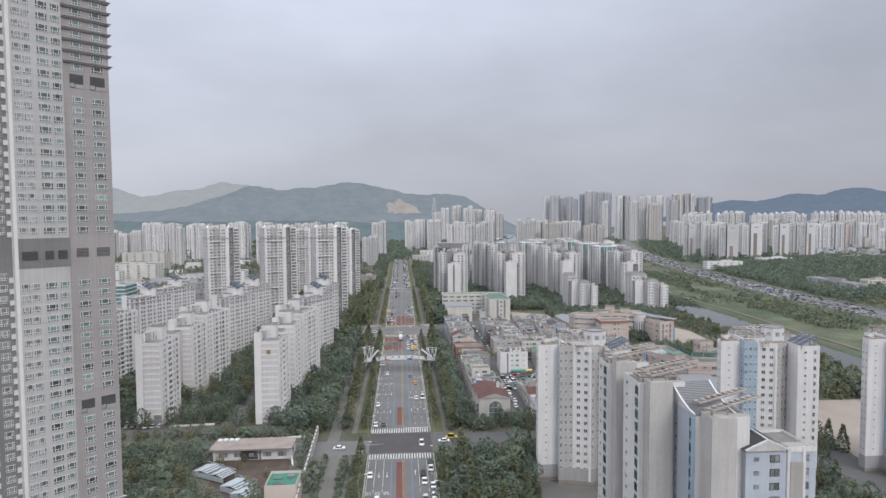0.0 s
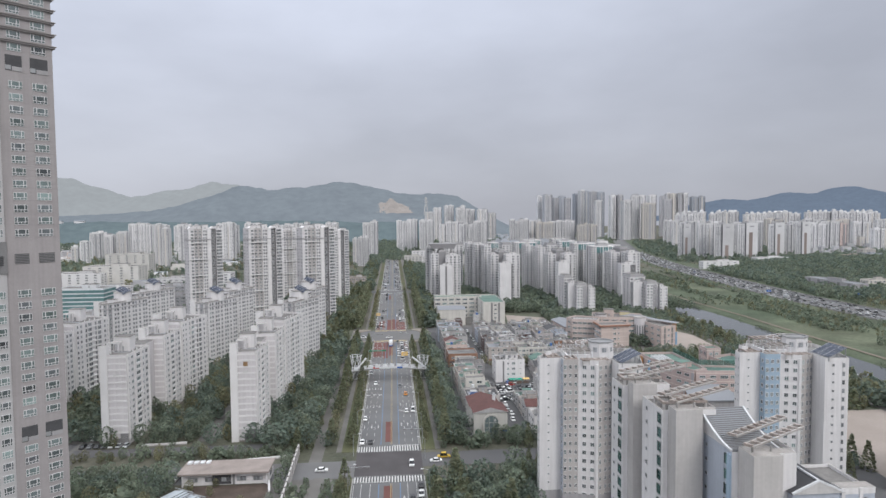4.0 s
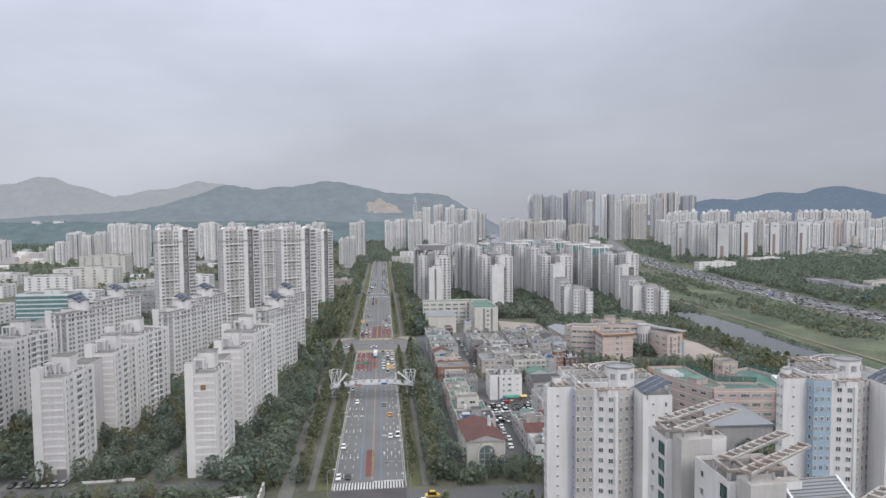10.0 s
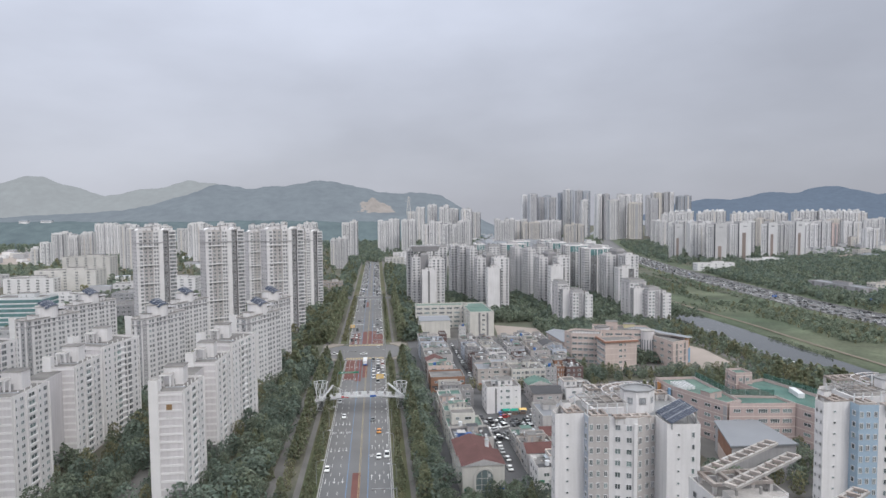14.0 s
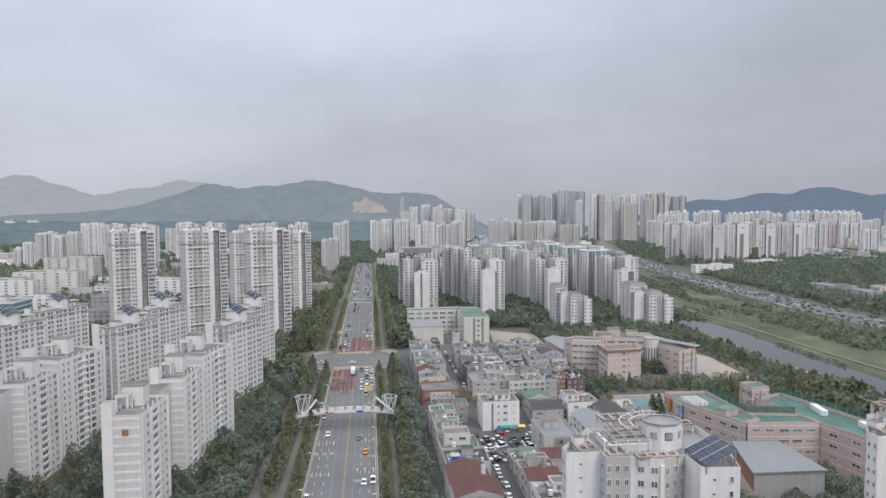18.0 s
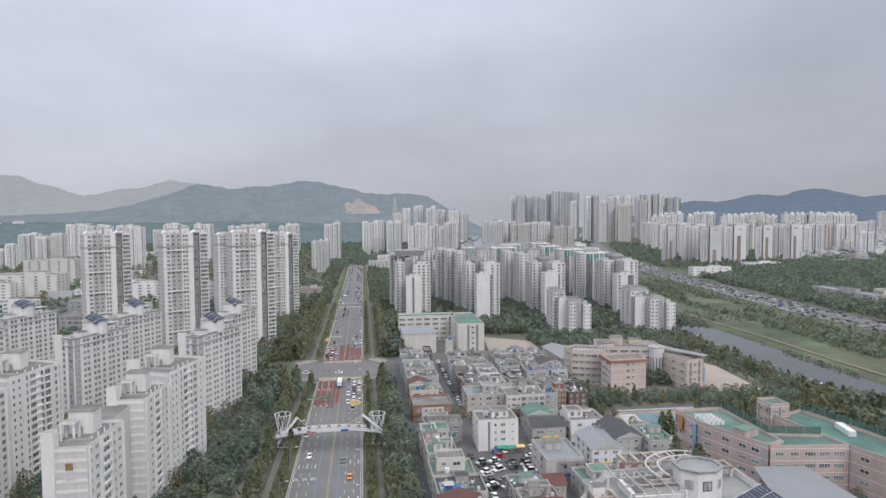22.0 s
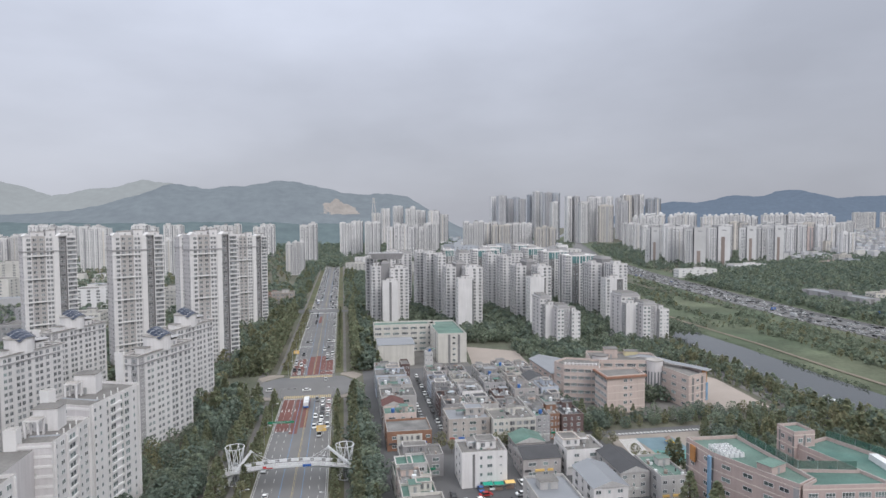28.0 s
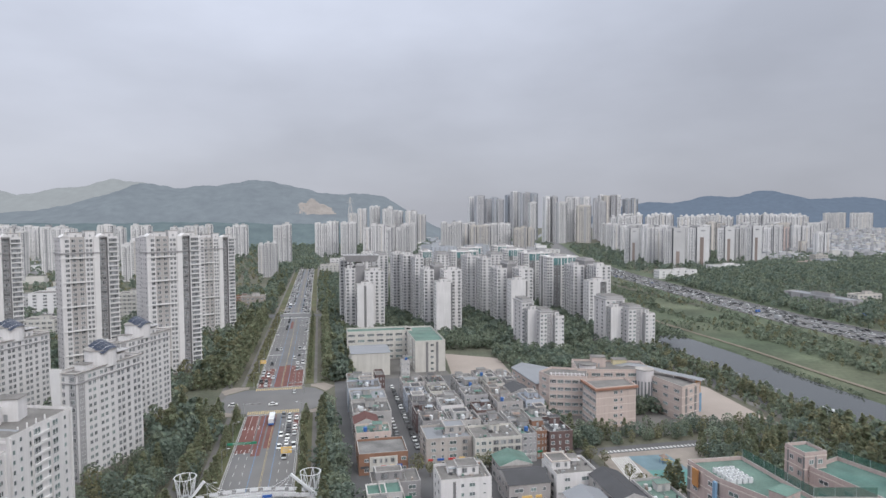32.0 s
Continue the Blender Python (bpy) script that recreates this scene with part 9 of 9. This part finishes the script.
for x, y, s, reach in ((-14.6, 240, 1, 7), (13.2, 278, -1, 8), (-14.6, 488, 1, 8), (13.2, 524, -1, 8), (-14.6, 782, 1, 8), (13.2, 820, -1, 8)):
    signal(x, y, s, reach)


def board(x, y, z, w, h, m, label, s=1, reach=4.0):
    th = thing("road_sign", label, "road sign", (x, y, 0))
    g = Geo()
    g.tube(0, 0, 0, z + h, 0.17, 0.14, "grey_steel", 8)
    g.obj("pole", th)
    g = Geo()
    g.beam((0, 0, z + h * 0.6), (s * (reach + w / 2), 0, z + h * 0.6), 0.18, "grey_steel")
    g.obj("arm", th)
    g = Geo()
    g.box(s * reach - w / 2, -0.22, z, s * reach + w / 2, -0.10, z + h, m)
    pan = g.obj("panel", th)
    for k in range(3):
        g = Geo()
        g.box(s * reach - w * 0.32, -0.25, z + h * (0.22 + 0.24 * k), s * reach + w * (0.1 + 0.1 * k), -0.22, z + h * (0.30 + 0.24 * k), "line_white")
        g.obj("text_bar", pan)


board(13.6, 428, 3.4, 4.2, 2.6, "sign_yellow", "large yellow-orange board over the traffic lanes", -1, 5.0)
board(-14.2, 563, 8.5, 3.4, 2.2, "sign_yellow", "small yellow-orange board above the verge", 1, 2.6)
board(-15.4, 438, 4.5, 11.5, 1.0, "sign_green", "long dark green guide sign on a gantry arm", 1, 6.0)
board(420, 690, 6.0, 5.0, 2.2, "sign_blue", "blue expressway guide sign", 1, 6.0)
board(510, 650, 6.0, 5.0, 2.2, "sign_blue", "blue expressway guide sign", -1, 6.0)


# ---- vehicles ----
def car_body(L, W, H, colour):
    """A hull with bonnet, boot and tucked sills; wheel arches are left open below."""
    g = Geo()
    prof = [(-L / 2, 0.35), (-L / 2, 0.72), (-L * 0.40, 0.86), (-L * 0.24, 0.92), (L * 0.30, 0.92), (L * 0.46, 0.82), (L / 2, 0.62), (L / 2, 0.32)]
    n = len(prof)
    for y, k in ((-W / 2, 0.0), (W / 2, 0.0)):
        g.v += [(x, y, z) for x, z in prof]
    for i in range(n):
        j = (i + 1) % n
        g.f.append((i, j, n + j, n + i)[::-1])
        g.m.append(g.mi(colour))
    g.f += [tuple(range(n)), tuple(reversed(range(n, 2 * n)))]
    g.m += [g.mi(colour)] * 2
    # roof skin
    x0, x1 = -L * 0.20, L * 0.16
    g.prism(rect(x0, -W * 0.40, x1, W * 0.40), H - 0.06, H, colour)
    return g.mesh("body")


def greenhouse(L, W, H):
    g = Geo()
    a = [(-L * 0.33, -W * 0.48), (L * 0.27, -W * 0.48), (L * 0.27, W * 0.48), (-L * 0.33, W * 0.48)]
    b = [(-L * 0.21, -W * 0.41), (L * 0.17, -W * 0.41), (L * 0.17, W * 0.41), (-L * 0.21, W * 0.41)]
    g.prism(a, 0.90, H - 0.05, "car_glass", top_pts=b)
    return g.mesh("cabin_glass")


def wheel_mesh():
    g = Geo()
    n = 12
    for y in (-0.11, 0.11):
        g.v += [(0.33 * math.cos(math.tau * i / n), y, 0.33 + 0.33 * math.sin(math.tau * i / n)) for i in range(n)]
    for i in range(n):
        j = (i + 1) % n
        g.f.append((i, j, n + j, n + i))
        g.m.append(g.mi("tyre"))
    g.f += [tuple(range(n)), tuple(reversed(range(n, 2 * n)))]
    g.m += [g.mi("grey_steel")] * 2
    return g.mesh("wheel")


WHEEL = wheel_mesh()
CARS = {}


def car(x, y, heading, colour="white", size="sedan", group="cars on the boulevard", state="waiting on the boulevard"):
    L, W, H = {"sedan": (4.7, 1.84, 1.46), "suv": (4.6, 1.88, 1.70), "van": (5.1, 1.95, 2.0)}[size]
    key = (size, colour)
    m = pose(x, y, 0.09, 0, 0, heading)
    if key in CARS:
        return tagged(copy_thing(CARS[key], m), "%s %s %s" % (colour, size, state), "car", group)
    th = thing("car", "%s %s %s" % (colour, size, state), "car", (x, y, 0.09), group, heading)
    b = new("body", car_body(L, W, H, "car_" + colour))
    b.parent = th
    w = new("cabin_glass", greenhouse(L, W, H))
    w.parent = th
    for sx in (-0.31, 0.31):
        for sy in (-0.46, 0.46):
            q = new("wheel", WHEEL)
            q.matrix_basis = Matrix.Translation((sx * L, sy * W, 0))
            q.parent = th
    CARS[key] = th
    return th


cr = random.Random(77)


def paint():
    return cr.choice(("white", "white", "white", "silver", "grey", "black", "black", "silver"))


NORTH, SOUTH = 90, -90
# queues at the lights and traffic in the lanes
for x, y0, y1, p in ((4.7, 436, 486, 0.55), (7.6, 432, 487, 0.95), (10.7, 436, 487, 0.8), (4.7, 186, 240, 0.4), (7.6, 182, 240, 0.75), (10.7, 184, 240, 0.75)):
    y = y0
    while y < y1:
        if cr.random() < p:
            car(x + cr.uniform(-0.2, 0.2), y, NORTH, paint(), cr.choice(("sedan", "sedan", "suv", "van")))
        y += cr.uniform(6.6, 8.2)
for x, y0, y1, p in ((-12.0, 279, 345, 0.5), (-8.8, 279, 312, 0.25), (-5.8, 282, 300, 0.1), (-12.0, 541, 575, 0.5), (-8.8, 541, 580, 0.5)):
    y = y0
    while y < y1:
        if cr.random() < p:
            car(x + cr.uniform(-0.2, 0.2), y + 1.5, SOUTH, paint(), cr.choice(("sedan", "sedan", "suv", "van")))
        y += cr.uniform(6.6, 8.6)
for x, y, hd, c, s in ((-8.8, 372, SOUTH, "white", "sedan"), (-12, 396, SOUTH, "silver", "suv"), (4.8, 366, NORTH, "grey", "sedan"), (7.6, 350, NORTH, "orange", "sedan"), (-12.0, 225, SOUTH, "white", "sedan"), (-8.8, 205, SOUTH, "white", "sedan"), (8.0, 256, NORTH, "white", "van"), (21, 262, 0, "yellow", "van"), (17.5, 258, 180, "white", "sedan"),
                       (-26, 253, 0, "white", "sedan"), (-2, 505, 0, "white", "sedan"), (-22, 507, 0, "white", "suv"), (8, 526, NORTH, "silver", "sedan"), (10.6, 322, NORTH, "white", "van"), (7.4, 321, NORTH, "white", "sedan"), (-5.8, 560, SOUTH, "silver", "sedan"), (4.7, 610, NORTH, "white", "suv"), (10.7, 640, NORTH, "white", "sedan")):
    car(x, y, hd, c, s)
y = 575.0
while y < 700:
    for x, hd in ((-12, SOUTH), (-8.8, SOUTH), (-5.8, SOUTH), (4.7, NORTH), (7.6, NORTH), (10.7, NORTH)):
        pr = 0.16 if y < 800 else 0.42
        if cr.random() < pr and not (786 < y < 818):
            car(x + cr.uniform(-0.2, 0.2), y + cr.uniform(-4, 4), hd, paint(), cr.choice(("sedan", "suv", "van")))
    y += 22


def bus(x, y, heading, colour="car_blue"):
    th = thing("bus", "city bus standing at the lights", "bus", (x, y, 0.09), "", heading)
    g = Geo()
    g.box(-5.5, -1.25, 0.4, 5.5, 1.25, 3.1, "white_metal")
    g.box(-5.52, -1.27, 0.4, 5.52, 1.27, 1.2, colour)
    g.obj("body", th)
    g = Geo()
    g.box(-5.3, -1.28, 1.5, 5.54, 1.28, 2.6, "car_glass")
    g.obj("window_band", th)
    g = Geo()
    g.box(-2.5, -0.8, 3.1, 1.5, 0.8, 3.3, "white_metal")
    g.obj("roof_unit", th)
    for sx in (-3.4, 3.2):
        for sy in (-1.1, 1.1):
            q = new("wheel", WHEEL)
            q.matrix_basis = Matrix.Translation((sx, sy, 0)) @ Matrix.Scale(1.45, 4)
            q.parent = th


bus(-0.6, 478, NORTH)
bus(-8.8, 860, SOUTH)
bus(272 - 8, 430, 90, "car_silver")

# parked in the housing lanes and yards
PK = "parked cars by the houses"
for row_x, y0, y1, hd in ((58.6, 333, 358, 24), (63.8, 334, 358, 24), (70.2, 335, 358, 24), (75.4, 340, 356, 0)):
    y = y0
    while y < y1:
        if cr.random() < 0.72:
            car(row_x, y, hd + cr.choice((0, 180)), cr.choice(("white", "white", "silver", "grey", "black", "black", "white")), cr.choice(("sedan", "suv", "van")), PK, "parked in a yard")
        y += 2.9
for x, y, hd, c in ((66, 366, 90, "blue"), (70, 367, 90, "white"), (79.5, 360, 0, "white"), (66.8, 361.5, 10, "red"), (82, 369, 90, "white"), (57.4, 327, 90, "white"), (57, 320, 90, "silver"), (57.6, 312, 96, "white"), (84, 360, 0, "black"), (55.6, 363, 90, "black"), (56.6, 303, 90, "white")):
    car(x, y, hd, c, "sedan", PK, "parked in a yard")
y = 432.0
while y < 530:
    car(61.8, y, 90, paint(), cr.choice(("sedan", "suv")), PK, "parked along a lane")
    if cr.random() < 0.3:
        car(55.2, y + 2, 90, paint(), "sedan", PK, "parked along a lane")
    y += cr.uniform(6.0, 9.5)
for i in range(14):
    car(-128 + (i % 7) * 2.9, 287 if i < 7 else 296, 90, paint(), "sedan", "parked cars by the blocks", "parked between the blocks")

# dense stream of vehicles on the expressway
tg = Geo()
for off, hd in ((-17.8, 1), (-14.6, 1), (-11.2, 1), (-7.8, 1), (-4.2, 1), (1.2, 1), (4.8, 1), (8.4, 1), (11.8, 1), (15.0, 1), (21.0, 1)):
    y = 392.0
    while y < 1500:
        dens = 0.55 if off < -3 or y > 700 else 0.45
        if cr.random() < dens:
            x = hwy(y) + off
            truck = cr.random() < 0.012
            c = cr.choice(("car_white", "car_silver", "car_silver", "car_grey", "car_black", "car_grey", "car_blue" if cr.random() < 0.05 else "car_grey"))
            sl = math.degrees(math.atan2(10, hwy(y + 10) - hwy(y)))
            if truck:
                tg.obox(x, y, 0.5, 8.0, 2.4, 2.7, sl, "car_silver")
            else:
                tg.obox(x, y, 0.35, 4.5, 1.8, 0.6, sl, c)
                tg.obox(x, y, 0.95, 2.4, 1.6, 0.5, sl, "car_glass")
                tg.obox(x, y, 1.45, 1.9, 1.45, 0.06, sl, c)
        y += cr.uniform(8.0, 15)
y = 700.0
while y < 1900:
    for x in (-12, -8.8, -5.8, 4.7, 7.6, 10.7):
        if not (786 < y < 818) and cr.random() < (0.2 if y < 790 else 0.5):
            c = cr.choice(("car_white", "car_silver", "car_black"))
            tg.obox(x, y, 0.35, 4.5, 1.8, 0.6, 90, c)
            tg.obox(x, y, 0.95, 2.4, 1.6, 0.5, 90, "car_glass")
    y += 12
tagged(tg.obj("distant_traffic"), "dense slow stream of small cars and trucks far off", "traffic", "", "stuff")


# ---- park buildings at the south-west corner ----
pb = building("park_office", "low flat-roofed pavilion with a glazed porch", "pavilion", rect(-74, 245, -44, 254), 1, 4.4, ("-W-W-v=W-W-", "-W-", "", "-W-"), wall="white_paint", roof="roof_pink", parapet=0.2)
g = Geo()
g.box(-16.4, -6.4, 4.4, 15.6, 6.0, 5.0, "roof_pink")
g.box(-15.0, -5.6, 0, -14.6, -5.2, 4.4, "white_paint")
g.box(14.4, -5.6, 0, 14.8, -5.2, 4.4, "white_paint")
g.box(-4.6, -4.56, 0.2, 2.0, -4.5, 3.6, "near_black")
for k in range(4):
    g.box(-15.5 + k * 2.2, 2.6, 5.0, -14.0 + k * 2.2, 5.0, 5.5, "white_metal")
g.each("roof_slab", pb)
for (x0, y0), (x1, y1) in (((-77, 262), (-38.5, 268)), ((-66, 262), (-66.4, 254.5)), ((-43.8, 245), (-42, 236)), ((-104, 286), (-86, 287)), ((-77, 262), (-78, 246))):
    q = Geo()
    q.beam((x0, y0, 0.8), (x1, y1, 0.8), 0.7, "white_paint")
    q.beam((x0, y0, 0.3), (x1, y1, 0.3), 0.6, "concrete")
    structure(q.obj("garden_wall"), "low white garden wall among the trees", "wall")
q = Geo()
q.prism([(-68, 210), (-36.5, 208), (-37, 244), (-72, 244)], -0.2, 0.03, "soil")
structure(q.obj("soil_yard"), "bare dark soil yard in front of a pavilion", "yard")
for x, y, a, w_, d_ in ((-72.0, 231.5, -30, 8.5, 7.5), (-66.0, 227.5, -30, 7.5, 6.5), (-57.5, 217.5, -32, 9.5, 8.0), (-53.5, 210.5, -32, 8.5, 5.5)):
    gl = thing("glass_shelter", "shelter with a ribbed pale glass roof", "shelter", (x, y, 0), "park shelters", a)
    nk = 7
    for k in range(nk):
        q = Geo()
        z = 2.5 + 0.45 - 0.28 * abs(k - 3)
        q.box(-w_ / 2 + k * w_ / nk, -d_ / 2, z, -w_ / 2 + (k + 1) * w_ / nk - 0.10, d_ / 2, z + 0.1, "shelter_roof")
        q.obj("roof_panel", gl)
    q = Geo()
    q.box(-w_ / 2, -d_ / 2 - 0.1, 0.4, w_ / 2, -d_ / 2 + 0.1, 2.1, "shelter_roof")
    q.box(-w_ / 2, d_ / 2 - 0.1, 2.9, w_ / 2, d_ / 2 + 0.1, 3.2, "grey_steel")
    q.each("edge_beam", gl)
    for sx in (-w_ / 2 + 0.2, w_ / 2 - 0.2):
        for sy in (-d_ / 2 + 0.2, d_ / 2 - 0.2):
            q = Geo()
            q.box(sx - 0.1, sy - 0.1, 0, sx + 0.1, sy + 0.1, 2.1, "grey_steel")
            q.obj("post", gl)
gb = building("utility_box", "plain beige utility building with a bright green roof", "utility building", rect(-46, 205, -35.6, 217), 1, 5.8, ("", "", "", ""), wall="peach_band", roof="bright_green_roof", parapet=0.9)
q = Geo()
q.box(-2.8, -4, 5.8, 1.5, -2.0, 6.3, "green_roof")
q.box(-3.5, 0.5, 5.8, -0.5, 2.6, 6.2, "green_roof")
q.box(1.2, 1.5, 5.8, 3.4, 3.2, 6.6, "metal_roof")
q.each("roof_plant", gb)
q = Geo()
for i in range(18):
    ya, yb = 190 + 81 * i / 18, 190 + 81 * (i + 1) / 18
    xa, xb = -34.6 - 2.4 * i / 18, -34.6 - 2.4 * (i + 1) / 18
    q.prism([(xa - 0.3, ya), (xa + 0.3, ya), (xb + 0.3, yb), (xb - 0.3, yb)], 0, 4.2, "fin_concrete")
    q.prism([(xa - 0.4, ya), (xa + 0.4, ya), (xa + 0.4, ya + 0.4), (xa - 0.4, ya + 0.4)], 0, 4.6, "concrete")
structure(q.obj("retaining_wall"), "long grey concrete retaining wall beside a path", "wall")
q = Geo()
q.prism([(-28.2, 150), (-23.8, 150), (-23.8, 247), (-28.2, 247)], -0.1, 0.06, "pavement_blocks")
structure(q.obj("park_path"), "light paved footpath between hedges", "path")

# playground pieces
for x, y, h in ((150, 384, 3.2), (154, 396, 2.6)):
    pf = thing("play_frame", "small climbing frame with a slide and roof", "play frame", (x, y, 0))
    for sx in (-1, 1):
        for sy in (-1, 1):
            q = Geo()
            q.tube(sx, sy, 0, h, 0.08, 0.08, "car_blue", 6)
            q.obj("post", pf)
    q = Geo()
    q.prism(rect(-1.4, -1.4, 1.4, 1.4), h, h + 1.2, "brown_slat", top_pts=rect(-0.1, -0.1, 0.1, 0.1))
    q.obj("roof", pf)
    q = Geo()
    q.box(-1, -1, 1.3, 1, 1, 1.42, "car_yellow")
    q.obj("platform", pf)
    q = Geo()
    q.beam((1, 0, 1.4), (3.6, 0, 0.2), 0.6, "car_yellow")
    q.obj("slide", pf)
